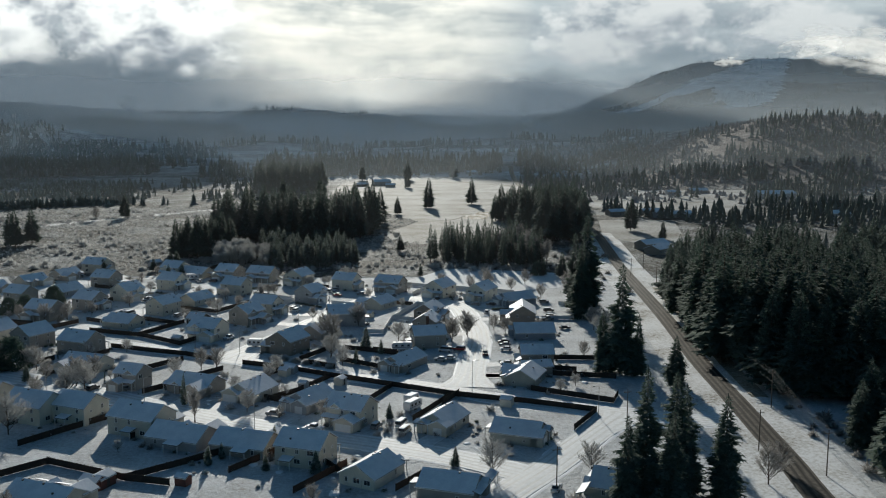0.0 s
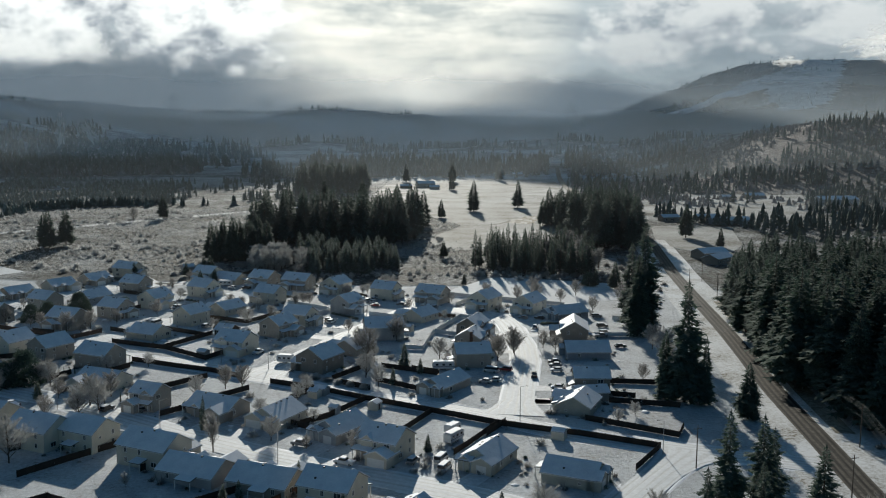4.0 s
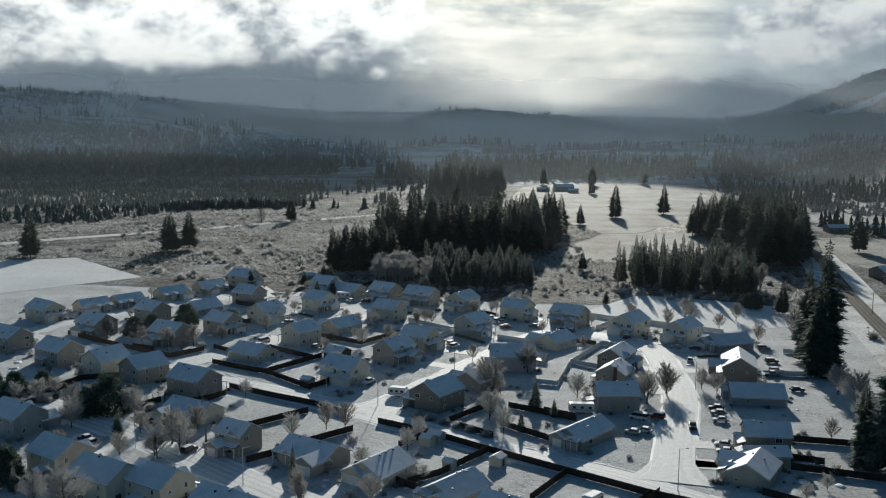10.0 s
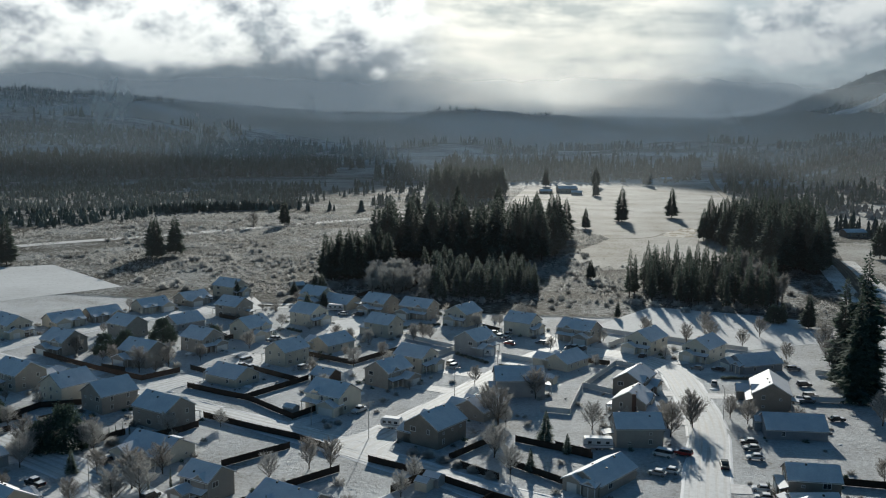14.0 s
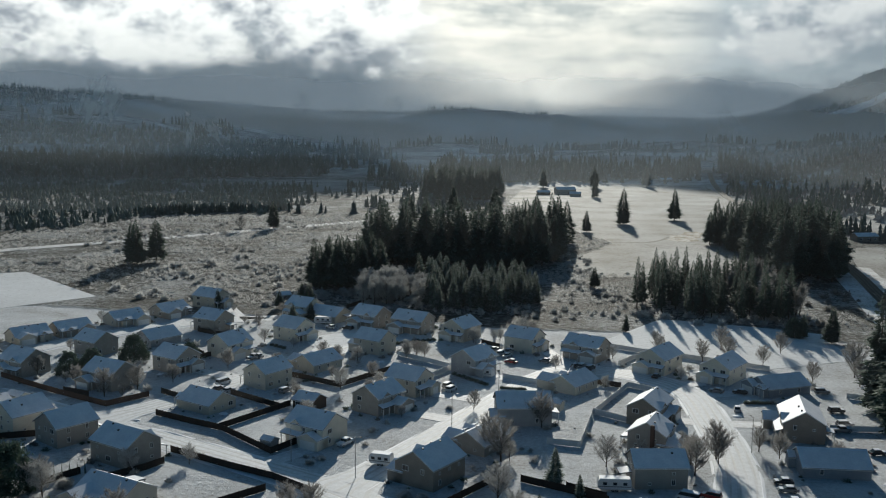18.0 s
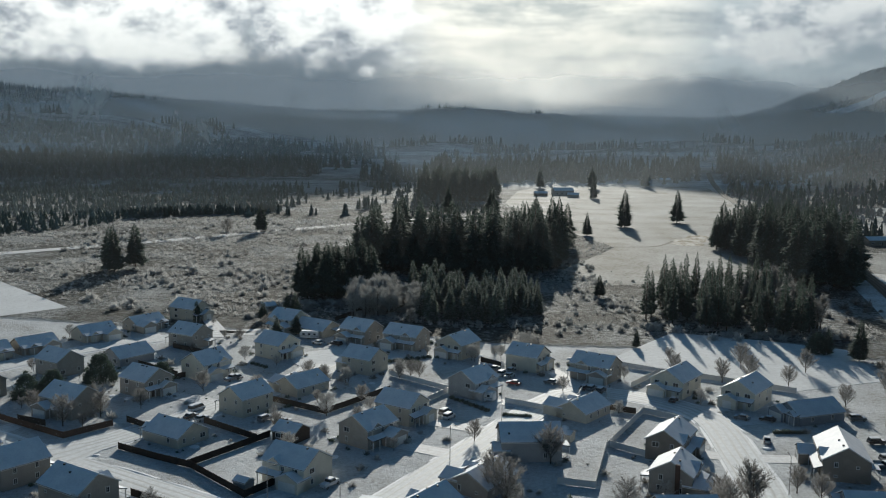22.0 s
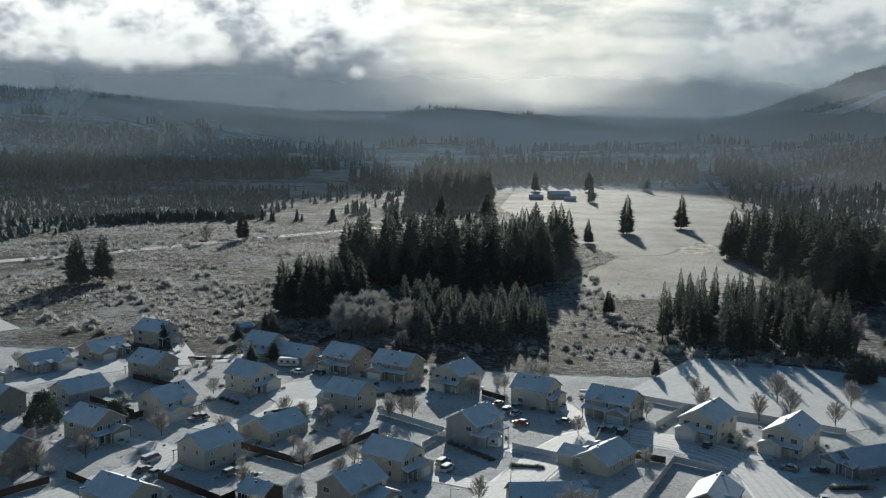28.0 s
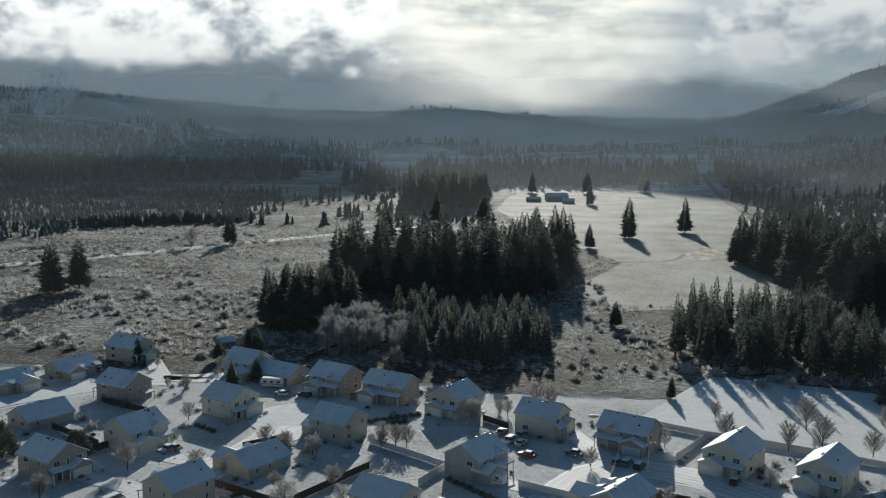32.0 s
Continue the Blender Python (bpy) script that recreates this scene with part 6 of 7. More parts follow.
# garden fences
fence("dark", (51.1, 244.2), (62.4, 258.8), (43.8, 270.7), (36.8, 274.0), (23.5, 281.5), (6.4, 294.4), (-12.2, 308.4), (-27.3, 320.7), (-42.0, 329.7))
fence("dark", (-91.3, 361.9), (-74.9, 351.9), (-62.7, 345.3), (-51.7, 336.3))
fence("dark", (6.4, 294.4), (-3.5, 277.4))
fence("dark", (23.5, 281.5), (12.9, 265.3), (8.3, 258.9))
fence("dark", (-12.2, 308.4), (-23.8, 291.7), (-31.1, 285.7))
fence("dark", (-27.3, 320.7), (-34.9, 310.6))
fence("dark", (-103.3, 271.2), (-92.4, 281.7))
fence("dark", (-95.8, 253.1), (-86.4, 263.4), (-75.8, 274.4))
fence("dark", (-67.9, 254.5), (-63.8, 258.3))
fence("dark", (-94.1, 231.1), (-84.7, 238.8))
fence("dark", (-85.2, 238.8), (-64.7, 224.4), (-53.8, 219.6))
fence("dark", (-64.4, 224.4), (-51.4, 233.3), (-41.6, 240.8))
fence("red", (-25.5, 210.4), (-12.3, 226.5))
fence("red", (-40.7, 225.5), (-28.6, 238.8))
fence("dark", (-19.6, 232.4), (-9.9, 211.1))
fence("dark", (-2.3, 208.2), (4.6, 216.0))
fence("dark", (-104.5, 391.1), (-93.1, 384.3), (-82.9, 378.9), (-66.5, 361.9), (-60.5, 371.0))
fence("dark", (-83.9, 379.8), (-68.9, 402.1))
fence("dark", (-88.8, 412.4), (-71.6, 399.1))
fence("dark", (-74.5, 433.3), (-57.4, 422.0), (-40.9, 445.7))
fence("red", (-171.3, 431.2), (-155.2, 419.8), (-140.5, 409.9), (-121.3, 398.2), (-112.3, 408.8))
fence("dark", (-147.1, 351.5), (-140.7, 358.1))
fence("dark", (-126.6, 471.6), (-109.6, 458.5))
fence("dark", (-109.8, 455.3), (-99.0, 464.7))
fence("dark", (-122.2, 496.0), (-104.0, 484.4))
fence("dark", (-73.4, 458.0), (-63.3, 465.7))
fence("white", (17.7, 397.6), (32.5, 427.4), (42.0, 420.3))
fence("white", (18.0, 399.0), (27.3, 391.1))
fence("white", (11.6, 426.9), (20.0, 455.9))
fence("white", (-6.3, 435.4), (5.0, 428.4))
fence("white", (32.1, 481.4), (46.0, 471.6), (59.2, 465.1), (83.5, 449.9))
fence("white", (33.8, 453.9), (46.8, 471.7))
fence("white", (-42.0, 463.4), (-22.6, 446.2), (-29.0, 435.3))
fence("dark", (67.0, 320.8), (82.5, 317.7))
fence("dark", (60.8, 300.0), (80.4, 293.0))
fence("dark", (49.1, 283.7), (70.4, 266.9), (74.5, 274.5))
fence("white", (97.0, 418.7), (111.5, 412.4))
fence("white", (80.2, 387.4), (94.4, 386.5))
fence("dark", (-70.5, 545.6), (-61.3, 566.5))
fence("dark", (-62.2, 511.5), (-61.6, 527.8))
fence("dark", (-12.4, 483.1), (-5.9, 476.1))
fence("dark", (56.0, 309.6), (70.1, 303.7))
fence("dark", (-41.8, 548.5), (-36.6, 563.5))
fence("dark", (-8.3, 329.6), (6.4, 315.4))
fence("dark", (4.5, 342.6), (12.7, 336.8))
fence("dark", (-102.6, 276.7), (-96.8, 282.5))
fence("dark", (-71.0, 297.7), (-64.6, 303.8))
fence("dark", (-34.7, 287.3), (-27.9, 281.7))
fence("dark", (-149.8, 336.3), (-138.6, 347.3))
fence("dark", (-186.7, 418.1), (-182.7, 426.0))
fence("dark", (-134.5, 354.9), (-129.0, 361.6))
fence("dark", (-115.1, 336.9), (-107.7, 346.4))
fence("dark", (-109.8, 412.4), (-98.6, 403.9))
fence("dark", (-130.1, 407.9), (-139.4, 412.0))
fence("dark", (18.9, 272.5), (25.9, 282.9))

fence("dark", (-76.5, 324.4), (-67.6, 333.5), (-62.8, 338.3))
fence("dark", (-145.2, 355.0), (-140.1, 368.2), (-129.1, 371.9))
fence("dark", (-59.1, 311.6), (-48.1, 322.8))
fence("dark", (-99.6, 343.4), (-93.4, 349.5), (-90.5, 354.1))
fence("dark", (-22.4, 331.8), (-17.6, 338.2), (-12.5, 345.0))
fence("dark", (-19.6, 327.1), (-10.6, 319.3))
fence("dark", (-5.5, 346.5), (6.0, 339.5), (12.9, 334.8))
fence("white", (2.7, 372.9), (11.0, 370.7), (17.4, 396.8))
fence("dark", (23.3, 429.9), (30.2, 426.5))

# vehicles
car("pickup", 44.1, 330.5, 80, "black", snow=False)
car("suv", 36.0, 338.7, 150, "red")
car("van", 30.7, 337.6, 150, "white")
car("car", 26.8, 324.6, 155, "silver")
car("car", 30.2, 326.2, 155, "white")
car("pickup", -30.3, 269.2, 150, "grey")
car("pickup", -19.3, 254.8, 150, "white")
car("suv", -7.9, 256.2, 60, "black")
car("suv", -2.4, 254.2, 60, "grey")
car("van", 4.6, 254.8, 60, "white")
car("van", 4.8, 248.7, 60, "white")
car("car", 54.3, 343.2, 175, "grey")
car("car", 53.2, 336.5, 175, "white")
car("car", 48.6, 315.9, 170, "white")
car("car", 47.7, 310.8, 170, "silver")
car("car", 54.9, 348.1, 175, "black")
car("suv", 52.4, 296.9, 160, "white")
car("car", 60.1, 404.2, 75, "silver")
car("car", 65.7, 392.7, 170, "black")
car("suv", 88.3, 404.0, 5, "black")
car("pickup", 82.8, 386.3, 5, "grey")
car("suv", 91.4, 423.6, 0, "grey")
car("car", 65.9, 421.9, 150, "black")
car("car", 59.0, 423.0, 150, "grey")
car("car", -7.9, 472.3, 60, "grey")
car("suv", -5.8, 466.1, 60, "silver")
car("car", -3.5, 463.6, 60, "white")
car("car", -2.7, 454.9, 150, "red")
car("car", 18.7, 450.6, 60, "grey")
car("suv", 21.0, 449.9, 60, "grey")
car("suv", 23.5, 447.8, 60, "black")
car("car", 9.0, 456.6, 150, "grey")
car("car", 43.6, 438.8, 60, "black")
car("car", -71.7, 505.0, 150, "white")
car("suv", -64.7, 503.8, 150, "black")
car("pickup", -91.4, 455.1, 60, "grey")
car("car", -90.1, 414.6, 60, "white")
car("van", -93.7, 423.1, 60, "white")
car("car", -93.5, 416.5, 60, "black")
car("pickup", -48.9, 369.4, 60, "white")
car("suv", -22.6, 419.9, 60, "white")
car("suv", -23.7, 423.8, 60, "grey")
car("car", -13.6, 460.4, 60, "silver")
car("car", -5.8, 465.8, 60, "white")
car("car", -2.8, 470.1, 60, "grey")
car("suv", -86.9, 304.5, 60, "black")
car("car", -74.6, 307.9, 150, "blue")
car("suv", -73.1, 310.4, 150, "blue")
car("car", -77.4, 303.0, 150, "grey")
car("suv", -104.4, 325.6, 60, "black")
car("car", 34.4, 203.3, 60, "white")
car("pickup", -115.3, 310.8, 150, "black")
car("car", -175.7, 485.8, 60, "white")
car("car", -152.1, 508.2, 150, "grey")
car("car", -135.4, 529.6, 150, "silver")
car("car", -185.3, 457.1, 60, "grey")
car("car", -90.4, 456.9, 150, "grey")
car("car", -68.2, 413.4, 60, "black")
car("suv", -72.9, 415.3, 60, "grey")
car("car", 24.9, 474.1, 60, "grey")
car("car", 90.4, 329.9, 5, "silver")
car("car", 85.3, 368.8, 5, "black")
car("suv", 85.8, 391.3, 5, "grey")
car("car", -43.1, 297.1, 60, "grey")
trailer(9.6, 269.4, 50, 6.5, "white camper trailer with snow on its roof behind a house")
trailer(-12.7, 437.7, 150, 7.5, "long white camper trailer parked beside a house")
trailer(15.2, 342.5, 178, 7.5, "long white camper trailer behind a house")
trailer(-38.5, 355.8, 165, 5.5, "white camper trailer parked at the street")
trailer(-76.0, 513.6, 175, 7.0, "grey camper trailer with snow on its roof")
trailer(10.0, 275.2, 50, 5.0, "small white camper trailer in a garden")

# garden trees and bushes
bare_tree(21.6, 213.4, 10.0, "rimed")
bare_tree(45.7, 212.3, 8.0, "rimed")
bare_tree(-52.3, 266.6, 10.0, "poplar")
bare_tree(-38.3, 274.0, 7.0, "rimed")
bare_tree(84.5, 199.1, 10.0, "brown")
bare_tree(92.6, 208.2, 7.0, "brown")
bare_tree(-100.8, 263.2, 12.0, "rimed")
bare_tree(-89.5, 305.3, 9.0, "rimed")
bare_tree(-12.3, 365.9, 10.0, "brown")
bare_tree(-11.3, 334.4, 9.0, "rimed")
bare_tree(35.7, 352.5, 10.0, "brown")
bare_tree(43.5, 363.4, 10.0, "brown")
bare_tree(-55.5, 324.4, 8.0, "brown")
bare_tree(-50.4, 324.2, 8.0, "brown")
bare_tree(-92.9, 309.8, 10.0, "brown")
bare_tree(-89.0, 319.2, 8.0, "brown")
bare_tree(-122.6, 333.5, 9.0, "brown")
bare_tree(-128.5, 333.8, 9.0, "brown")
bare_tree(-112.5, 336.1, 8.0, "brown")
bare_tree(78.9, 322.7, 6.0, "brown")
bare_tree(90.4, 329.6, 11.0, "rimed")
bare_tree(96.0, 349.8, 12.0, "rimed")
bare_tree(96.4, 365.1, 10.0, "rimed")
bare_tree(71.1, 358.4, 7.0, "brown")
bare_tree(-16.0, 260.6, 7.0, "brown")
bare_tree(-63.4, 316.3, 7.0, "rimed")
bare_tree(36.4, 359.8, 8.0, "brown")
bare_tree(43.2, 360.2, 8.0, "brown")
bare_tree(55.9, 369.8, 7.0, "brown")
bare_tree(59.4, 364.7, 7.0, "brown")
bare_tree(109.2, 443.3, 12.0, "brown")
bare_tree(75.0, 478.7, 9.0, "brown")
bare_tree(95.3, 475.0, 8.0, "brown")
bare_tree(93.1, 436.4, 7.0, "brown")
bare_tree(52.9, 487.9, 5.0, "brown")
bare_tree(-9.6, 359.6, 11.0, "brown")
bare_tree(-15.9, 400.8, 6.0, "brown")
bare_tree(-56.7, 420.0, 7.0, "rimed")
bare_tree(2.3, 385.7, 10.0, "brown")
bare_tree(-14.5, 483.0, 6.0, "rimed")
bare_tree(-35.4, 460.8, 6.0, "brown")
bare_tree(-38.8, 463.5, 6.0, "rimed")
bare_tree(-125.4, 407.9, 9.0, "brown")
bare_tree(-118.3, 416.0, 8.0, "brown")
bare_tree(-137.9, 418.6, 7.0, "brown")
bare_tree(-97.1, 442.4, 7.0, "brown")
bare_tree(-110.0, 424.5, 6.0, "brown")
bare_tree(-63.0, 454.1, 5.0, "brown")
bare_tree(-48.1, 432.7, 6.0, "brown")
bare_tree(-155.3, 429.7, 7.0, "brown")
bare_tree(73.4, 463.5, 9.0, "brown")
bare_tree(51.2, 471.4, 7.0, "brown")
bare_tree(63.9, 461.0, 8.0, "brown")
bare_tree(83.8, 457.7, 7.0, "brown")
bare_tree(-38.9, 459.3, 5.0, "brown")
bare_tree(-32.6, 460.8, 6.0, "brown")
bare_tree(-81.0, 441.2, 6.0, "brown")
bare_tree(-10.1, 454.3, 5.0, "brown")
bare_tree(11.9, 448.1, 5.0, "brown")
bare_tree(-68.0, 459.5, 6.0, "brown")
bare_tree(-101.4, 509.7, 5.0, "brown")
bare_tree(52.7, 469.2, 4.0, "brown")
bare_tree(3.4, 496.9, 8.0, "rimed")
bare_tree(7.5, 494.3, 7.0, "brown")
bare_tree(-15.5, 484.5, 6.0, "rimed")
bare_tree(-39.4, 539.6, 7.0, "brown")
bare_tree(-183.8, 829.0, 12.0, "brown")
bare_tree(106.6, 432.5, 9.0, "brown")
bush(-31.5, 335.4, 2.1, "rimed")
bush(-27.6, 333.9, 2.1, "rimed")
bush(-23.6, 330.6, 2.2, "rimed")
bush(-20.1, 327.4, 2.1, "rimed")
bush(-16.3, 324.3, 2.1, "rimed")
bush(-12.2, 320.6, 2.2, "rimed")
bush(-82.7, 357.9, 1.6, "rimed")
bush(-77.0, 354.8, 1.6, "rimed")
bush(-53.4, 358.3, 1.6, "rimed")
bush(-55.7, 355.1, 1.5, "rimed")
bush(-22.9, 401.7, 1.5, "rimed")
evergreen(-131.5, 451.2, 8.5)
evergreen(-145.9, 432.1, 7.0)
evergreen(-140.7, 437.7, 7.0)
evergreen(-119.4, 336.4, 10.5)
evergreen(-123.4, 333.6, 8.0)
evergreen(109.5, 503.3, 7.0)
evergreen(-112.7, 452.6, 6.0)
evergreen(-153.3, 350.9, 7.0)
evergreen(-123.0, 283.0, 8.0)
bare_tree(-150.5, 345.0, 6.0, "rimed")
bare_tree(-143.8, 345.2, 7.0, "rimed")
bare_tree(-123.9, 321.5, 8.0, "rimed")
bare_tree(-110.4, 332.4, 8.0, "rimed")
bare_tree(-93.2, 313.0, 8.0, "rimed")
bare_tree(-93.5, 299.8, 9.0, "rimed")
bare_tree(-110.4, 269.7, 8.0, "rimed")
bare_tree(-96.5, 347.2, 6.0, "rimed")
bare_tree(-114.5, 335.0, 7.0, "rimed")
bare_tree(-141.3, 351.4, 6.0, "rimed")
bare_tree(-125.4, 329.2, 7.0, "rimed")
bare_tree(-84.4, 353.8, 5.0, "rimed")
bare_tree(-32.5, 308.5, 6.0, "rimed")
bare_tree(-30.1, 317.8, 6.0, "rimed")
bush(-115.4, 366.7, 1.0, "dark")
bush(-113.7, 367.5, 1.0, "dark")
bush(-111.9, 368.4, 1.0, "dark")
bush(-110.1, 369.3, 1.0, "dark")
bush(-108.4, 370.1, 1.0, "dark")
bush(-106.6, 371.0, 1.0, "dark")
bush(-104.8, 371.9, 1.0, "dark")
bush(-103.0, 372.8, 1.0, "dark")
bush(-101.2, 373.7, 1.0, "dark")
bush(-115.2, 339.3, 1.2, "dark")
bush(-113.3, 341.3, 1.2, "dark")
bush(-111.3, 343.4, 1.2, "dark")
bush(-109.3, 345.4, 1.2, "dark")
bush(-21.9, 438.8, 1.3, "dark")
bush(-20.5, 437.0, 1.3, "dark")
bush(-19.0, 435.3, 1.3, "dark")
bush(-17.5, 433.6, 1.3, "dark")
bush(-16.1, 431.9, 1.3, "dark")
bush(-14.7, 430.2, 1.3, "dark")
bush(-13.3, 428.6, 1.3, "dark")
bush(-11.9, 427.0, 1.3, "dark")
bush(-7.0, 423.3, 1.1, "dark")
bush(-6.0, 423.1, 1.1, "dark")
bush(-5.1, 423.0, 1.1, "dark")
bush(-4.1, 422.8, 1.1, "dark")
bush(-3.1, 422.7, 1.1, "dark")
bush(-2.2, 422.5, 1.1, "dark")
bush(-1.2, 422.4, 1.1, "dark")
bush(-0.2, 422.2, 1.1, "dark")
bush(-36.4, 504.5, 1.4, "dark")
bush(-34.4, 505.8, 1.4, "dark")
bush(-32.4, 507.2, 1.4, "dark")
bush(-30.4, 508.6, 1.4, "dark")
bush(64.8, 411.5, 1.2, "dark")
bush(65.9, 411.6, 1.2, "dark")
bush(67.0, 411.6, 1.2, "dark")
bush(68.1, 411.7, 1.2, "dark")
bush(69.2, 411.8, 1.2, "dark")
bush(70.2, 411.8, 1.2, "dark")
bush(71.3, 411.9, 1.2, "dark")
bush(72.4, 412.0, 1.2, "dark")
bush(-43.4, 480.4, 1.4, "dark")
bush(-41.6, 481.4, 1.4, "dark")
bush(-39.7, 482.4, 1.4, "dark")
bush(-37.9, 483.4, 1.4, "dark")
bush(-36.1, 484.4, 1.4, "dark")
bush(-34.2, 485.4, 1.4, "dark")
bush(-32.3, 486.4, 1.4, "dark")
bush(-30.4, 487.5, 1.4, "dark")
bush(-89.1, 475.2, 1.3, "dark")
bush(-87.3, 473.7, 1.3, "dark")
bush(-85.5, 472.2, 1.3, "dark")
bush(-83.8, 470.7, 1.3, "dark")
bush(-39.4, 478.6, 1.3, "dark")
bush(-38.1, 479.1, 1.3, "dark")
bush(-36.8, 479.7, 1.3, "dark")
bush(-35.4, 480.2, 1.3, "dark")
bush(-34.1, 480.8, 1.3, "dark")

# poles along the streets and the highway
pole(-101.3, 306.7, 9.0, "lamp")
pole(-68.3, 283.3, 9.0, "lamp")
pole(-35.6, 257.4, 9.0, "lamp")
pole(30.5, 285.2, 10.0, "lamp")
pole(93.4, 221.0, 11.0, "wood")
pole(34.0, 202.0, 11.0, "wood")
pole(-43.7, 346.8, 10.0, "lamp")
pole(-22.0, 386.6, 9.0, "lamp")
pole(53.7, 368.6, 9.0, "lamp")
pole(-8.7, 405.3, 9.0, "lamp")
pole(61.5, 254.5, 9.0, "lamp")
pole(66.2, 244.0, 11.0, "wood")
pole(-60.4, 356.7, 9.0, "lamp")
pole(24.1, 441.3, 9.0, "lamp")
pole(174.0, 512.4, 10.0, "wood")
pole(159.7, 493.5, 10.0, "wood")


# ---- brush and thickets ----
def brush(name, label, count, region, size, mat, shoots, seed, keep=None):
    """Low frosted shrubs, too many to count, as one mesh of thin shoots."""
    rng = np.random.default_rng(seed)
    spots, pick = [], random.Random(seed)
    while len(spots) < count:
        x, y = region(pick)
        if keep is None or keep(x, y, pick):
            spots.append((x, y, height(x, y), size * pick.uniform(0.35, 1.3) ** 1.5))
    spots = np.repeat(np.array(spots), shoots, 0)
    n = len(spots)
    way = rng.normal(size=(n, 3))
    way[:, 2] = np.abs(way[:, 2]) + 0.15
    way /= np.linalg.norm(way, axis=1)[:, None]
    s = spots[:, 3:4]
    start = spots[:, :3] + way * s * rng.uniform(0.0, 0.65, (n, 1))
    tip = start + (way + rng.normal(0, 0.35, (n, 3))) * s * rng.uniform(0.3, 0.55, (n, 1))
    side = np.cross(tip - start, rng.normal(size=(n, 3)))
    side *= s * rng.uniform(0.05, 0.13, (n, 1)) / (np.linalg.norm(side, axis=1)[:, None] + 1e-6)
    verts = np.stack([start - side, start + side, tip], 1).reshape(-1, 3)
    return tagged(raw(name, verts.tolist(), np.arange(3 * n).reshape(-1, 3).tolist(), mat), label, "brush", kind="stuff")


def rough_ground(x, y, rng):
    if y + 0.14 * x < 536 or inside(x, y, MEADOW_LINE) or inside(x, y, WEST_FIELD):
        return False
    return noise.fractal(Vector((x / 60, y / 60, 2.2)), 0.9, 2.0, 3) > rng.uniform(-0.5, 0.6)


WEST_FIELD = [(-420, 560), (-284, 618), (-252, 632), (-189, 566), (-236, 517), (-420, 430)]
MEADOW_LINE = [(25, 1110), (48, 1280), (296, 1400), (262, 1160), (200, 900), (172, 800), (150, 700), (100, 655), (55, 648), (38, 690), (82, 785), (66, 850), (40, 1000)]
brush("heath_brush", "frosted shrubs and rough grass clumps on open ground", 8200, quad(-360, 150, 520, 940), 1.7, TWIGS, 24, 21, rough_ground)
brush("grass_tufts", "frosted grass tufts on open ground", 22000, quad(-330, 170, 525, 940), 0.75, TWIGS, 6, 22, rough_ground)
thicket_rng = random.Random(44)
for _ in range(46):
    x, y = thicket_rng.uniform(-68, -36), thicket_rng.uniform(556, 592)
    bare_tree(x, y, thicket_rng.uniform(8.5, 14.5) - 0.12 * abs(x + 54), "alder", "tall rimed leafless alder in a dense thicket")
for _ in range(40):
    x, y = thicket_rng.uniform(-108, -36), thicket_rng.uniform(548, 584)
    bush(x, max(546, y), thicket_rng.uniform(1.6, 3.6))
for _ in range(12):
    bare_tree(thicket_rng.uniform(104, 128), thicket_rng.uniform(532, 592), thicket_rng.uniform(12, 18), "poplar", "tall leafless tree among slender firs")
def patchy(x, y, rng):
    return rough_ground(x, y, rng) and noise.fractal(Vector((x / 45, y / 32, 7.1)), 0.9, 2.0, 3) > 0.12


brush("field_thickets", "tangled frosted bushes in patches over rough ground", 260, quad(-300, -70, 556, 900), 2.3, TWIGS_THICK, 130, 51, patchy)
brush("field_scrub", "low brown scrub in patches over rough ground", 420, quad(-300, -70, 556, 900), 1.5, TWIGS_BROWN, 70, 52, patchy)
brush("grove_edge_scrub", "frosted scrub between grove and gardens", 70, lambda r: (r.uniform(-34, 62), r.gauss(541, 6)), 1.7, TWIGS_THICK, 120, 53)
brush("meadow_edge_scrub", "frosted scrub and saplings along the meadow", 90, lambda r: (r.gauss(47, 8), r.uniform(556, 730)), 1.8, TWIGS_THICK, 120, 54)
brush("roadside_thicket", "rimed leafless thicket along the grove", 40, lambda r: (r.gauss(95, 20), r.gauss(532, 7)), 2.6, TWIGS, 140, 24)
brush("far_left_thicket", "rimed thicket along the rough ground", 46, lambda r: (r.uniform(-190, -90), r.uniform(560, 700)), 3.2, TWIGS, 150, 25)
brush("eastern_thicket", "leafless thicket beside the road", 60, lambda r: (r.uniform(118, 170), r.uniform(440, 640)), 2.6, TWIGS_BROWN, 130, 26, lambda x, y, r: abs(x - (150 + (y - 434) * 0.22)) > 9 and not (40 < x < 123 and 450 < y < 530))
brush("verge_brush", "leafless brush along the highway verge", 40, lambda r: (r.uniform(112, 126), r.uniform(195, 330)), 2.2, TWIGS_BROWN, 130, 27, lambda x, y, r: x - (103 + (y - 228) * 0.235) > 10)


# ---- garden clutter: shrubs, stumps and lumps under snow round the houses ----
clutter_rng = random.Random(12)
HOMES = [o.matrix_world.translation.copy() for o in scene.objects if o.name.split(".")[0] == "house"]


def free_spot(x, y, gap=6.5, road_gap=6.5):
    return all((x - h.x) ** 2 + (y - h.y) ** 2 > gap * gap for h in HOMES) and all((x - p.x) ** 2 + (y - p.y) ** 2 > road_gap ** 2 for line in LINES for p in line)


def by_house(rng):
    h = rng.choice(HOMES)
    return h.x + rng.uniform(-16, 16), h.y + rng.uniform(-16, 16)


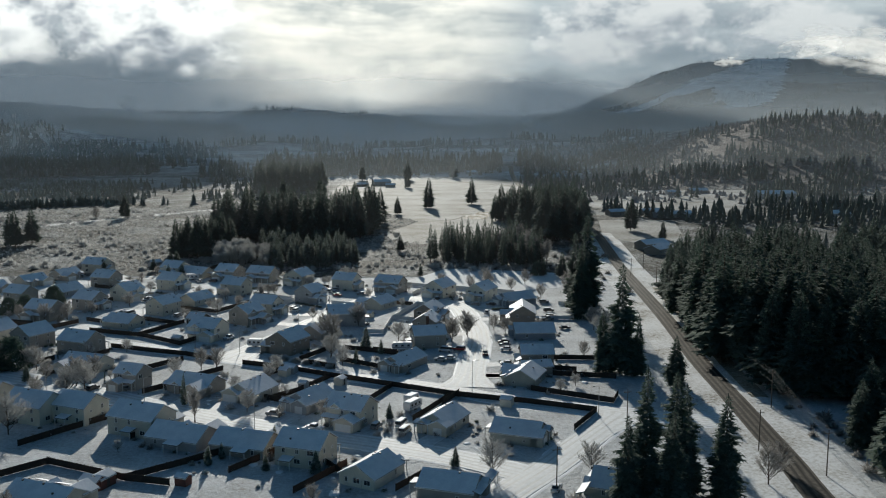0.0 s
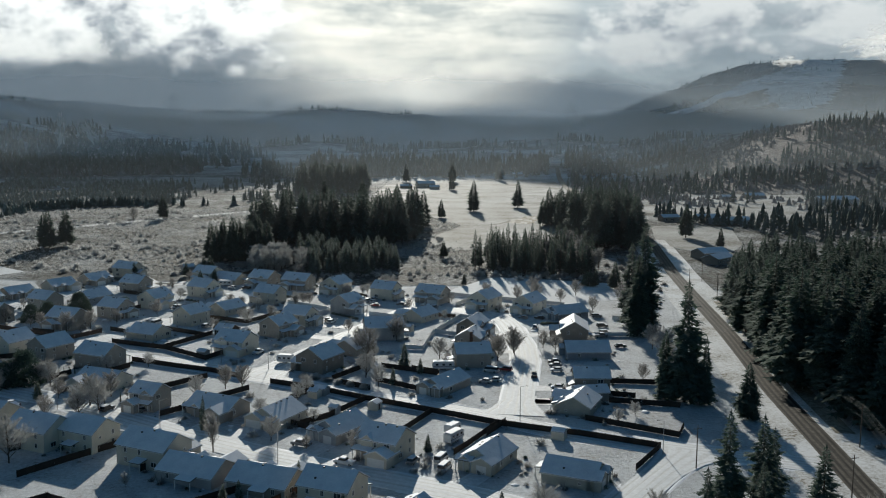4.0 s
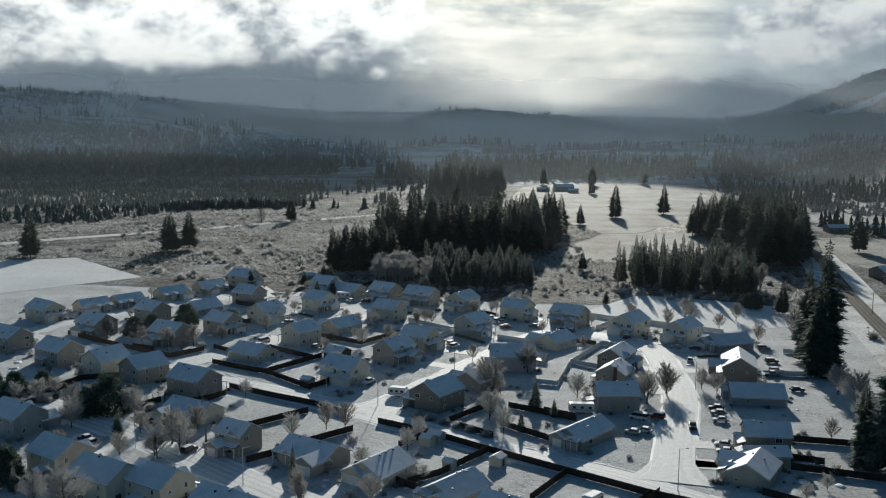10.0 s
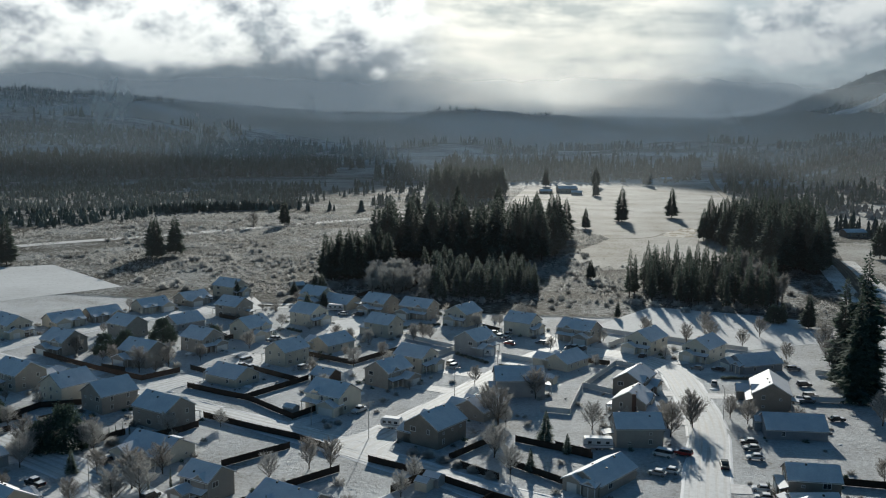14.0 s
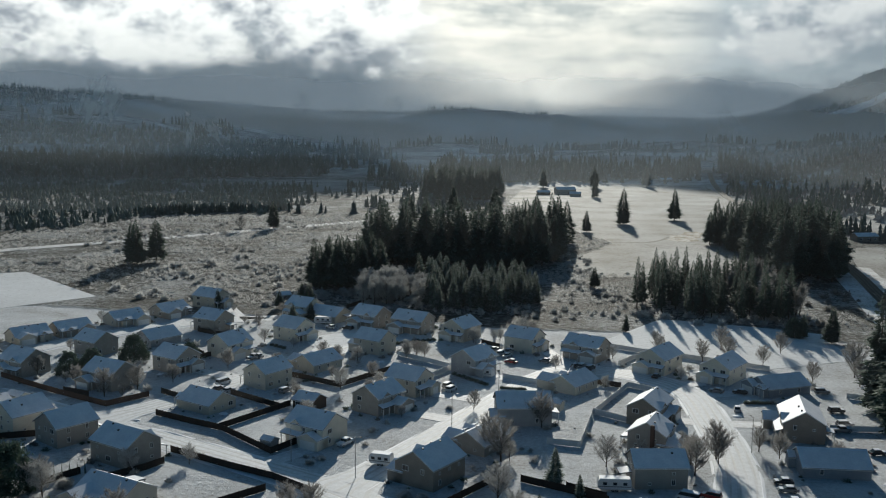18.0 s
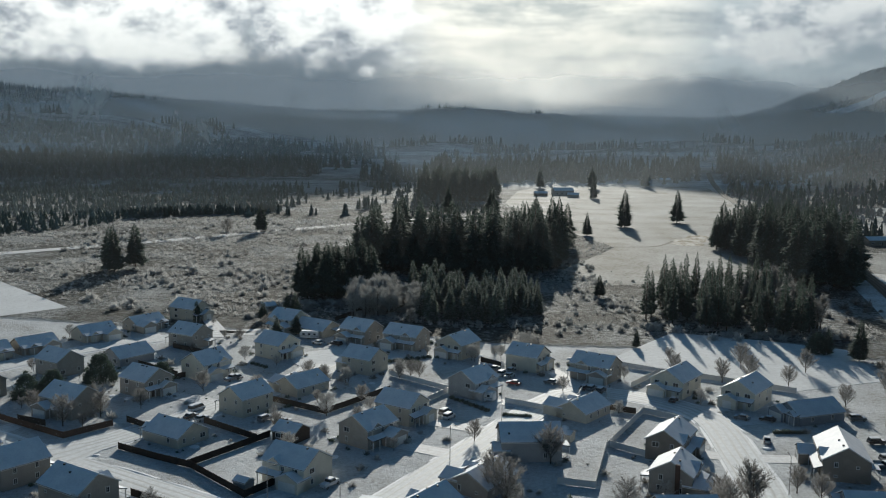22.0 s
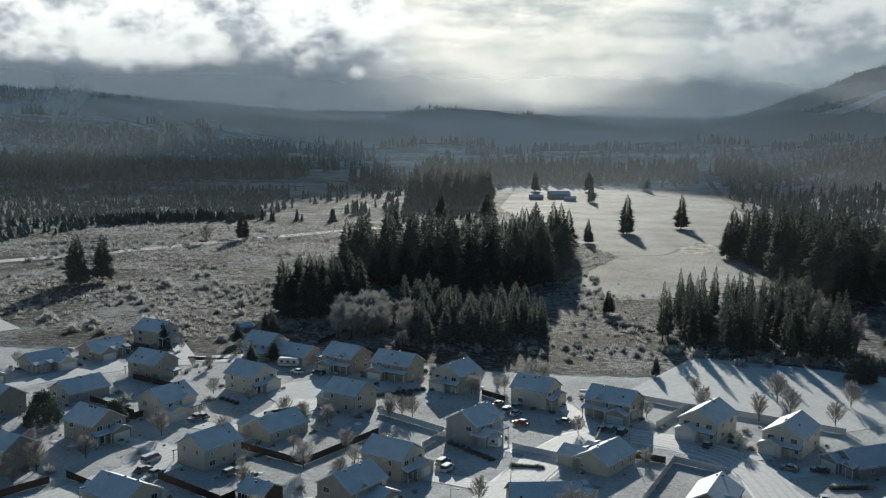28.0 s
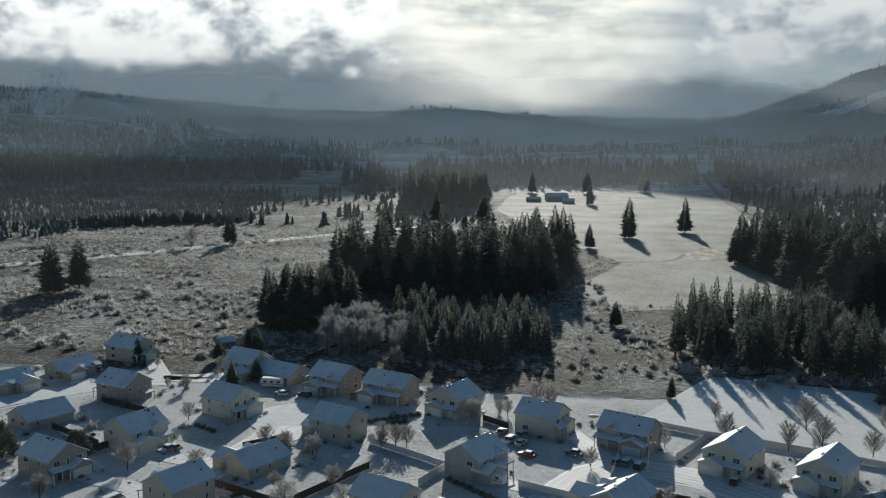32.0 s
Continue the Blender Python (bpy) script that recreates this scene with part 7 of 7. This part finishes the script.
count = 0
while count < 110:
    x, y = by_house(clutter_rng)
    if free_spot(x, y, 7.5):
        bush(x, y, clutter_rng.uniform(0.5, 1.2), clutter_rng.choice(("rimed", "rimed", "dark")))
        count += 1
brush("garden_stubble", "frozen stubble and weeds poking through garden snow", 2600, by_house, 0.32, TWIGS_BROWN, 7, 31, lambda x, y, r: free_spot(x, y, 6.5))


def by_wall(rng):
    """A place close to the walls of a house."""
    ob = rng.choice(HOME_OBJECTS)
    m = ob.matrix_world
    u, v = rng.choice(((rng.uniform(-1.1, 1.1), rng.choice((-1, 1))), (rng.choice((-1, 1)), rng.uniform(-1.1, 1.1))))
    p = m @ Vector((u * 8.2, v * 6.9, 0))
    return p.x, p.y


HOME_OBJECTS = [o for o in scene.objects if o.name.split(".")[0] == "house"]
brush("wall_shrubs", "dark evergreen shrubs under snow along house walls", 300, by_wall, 0.95, NEEDLES_RIMED, 90, 41, lambda x, y, r: free_spot(x, y, 5.5, 6.0))
brush("wall_brush", "leafless frosted shrubs along house walls", 360, by_wall, 1.2, TWIGS_BROWN, 90, 42, lambda x, y, r: free_spot(x, y, 5.5, 6.0))
brush("yard_brush", "leafless frosted bushes along garden fences", 240, by_house, 1.5, TWIGS_THICK, 110, 43, lambda x, y, r: free_spot(x, y, 9.0, 7.5))


def lump_mesh(seed):
    bm = bmesh.new()
    bmesh.ops.create_icosphere(bm, subdivisions=2, radius=1.0)
    for v in bm.verts:
        v.co *= 1 + 0.3 * noise.noise(v.co * 1.3 + Vector((seed, 0, 0)))
        v.co.z = max(v.co.z, -0.2) * 0.55
    return kept("snow_mound", bm, SNOW)


LUMPS = [lump_mesh(i * 3.1) for i in range(3)]
count = 0
while count < 70:
    x, y = by_house(clutter_rng)
    if free_spot(x, y, 7.5):
        s = clutter_rng.uniform(0.5, 1.3)
        ob = new("snow_mound", clutter_rng.choice(LUMPS))
        ob.matrix_world = pose(x, y, 0, 0, 0, clutter_rng.uniform(0, 360)) @ Matrix.Diagonal((s * clutter_rng.uniform(1, 1.6), s, s * clutter_rng.uniform(0.5, 0.9), 1))
        tagged(ob, "low heap covered in snow in a garden", "snow heap")
        count += 1
count = 0
while count < 60:
    x, y = by_house(clutter_rng)
    if free_spot(x, y, 8.0, 7.0):
        bare_tree(x, y, clutter_rng.uniform(2.6, 5.5), clutter_rng.choice(("rimed", "rimed", "brown")))
        count += 1


# garden trees round the older plots
def garden_spruce(x, y, tall, slim=1.0):
    ob = conifer("garden_spruce", SPRUCES[int(abs(x)) % 3], x, y, tall / 10.5, "slim dark clipped conifer in a snowy garden" if slim < 0.7 else "rimed spruce in a snowy garden", "garden spruces", tree_rng)
    ob.matrix_world = ob.matrix_world @ Matrix.Diagonal((slim, slim, 1, 1))
    return ob


garden_spruce(2.2, 345.7, 9.0)
garden_spruce(-3.0, 325.1, 6.0)
garden_spruce(-124.5, 286.4, 8.5)
garden_spruce(-118.2, 277.1, 6.0)
garden_spruce(-57.0, 284.0, 10.0, 0.6)
for i in range(6):
    garden_spruce(-114.2 + 1.5 * i, 343.0 + 0.75 * i, 3.4, 0.35)
garden_spruce(-88.0, 306.6, 5.0, 0.35)
garden_spruce(-84.5, 311.0, 5.0, 0.35)
bare_tree(-7.7, 323.4, 7.5, "rimed")
bare_tree(15.6, 357.3, 8.0, "rimed")
bare_tree(-102.9, 300.0, 6.5, "brown")
bare_tree(-94.7, 301.5, 6.0, "rimed")
bare_tree(-104.0, 318.0, 6.5, "brown")
for x, y, s in ((-155, 351.5, 3.4), (-150, 347, 2.6), (-141.7, 344.2, 3.2), (-130.8, 339.2, 3.0), (-129.8, 331, 3.6), (-125, 334, 2.5), (-145, 335, 2.8), (-160, 343, 3.0), (-108, 338, 2.2), (-103, 336, 2.1), (-118, 347, 2.3), (-98, 312, 2.4)):
    bush(x, y, s)
evergreen(-147, 356, 6.0)
evergreen(-163, 358, 5.0)


# ---- drives ----
for start, way in DRIVES:
    side = Vector((way.y, -way.x, 0)).normalized() * 2.7
    along = way.normalized()
    rows = []
    for i in range(5):
        c = start + way * i / 4 - along * (0.1 if i == 0 else 0)
        rows.append((c - side * (1 + 0.12 * i / 4), c + side * (1 + 0.12 * i / 4), i / 4 * way.length))
    verts = [Vector((p.x, p.y, 0.085)) for r in rows for p in r[:2]]
    ob = raw("driveway", verts, [(2 * i, 2 * i + 1, 2 * i + 3, 2 * i + 2) for i in range(4)], DRIVE)
    uv = ob.data.uv_layers.new(name="along")
    for loop in ob.data.loops:
        k = loop.vertex_index
        uv.data[loop.index].uv = (k % 2, rows[k // 2][2])
    tagged(ob, "snowy drive with tyre marks in front of a garage", "driveway", kind="structure")
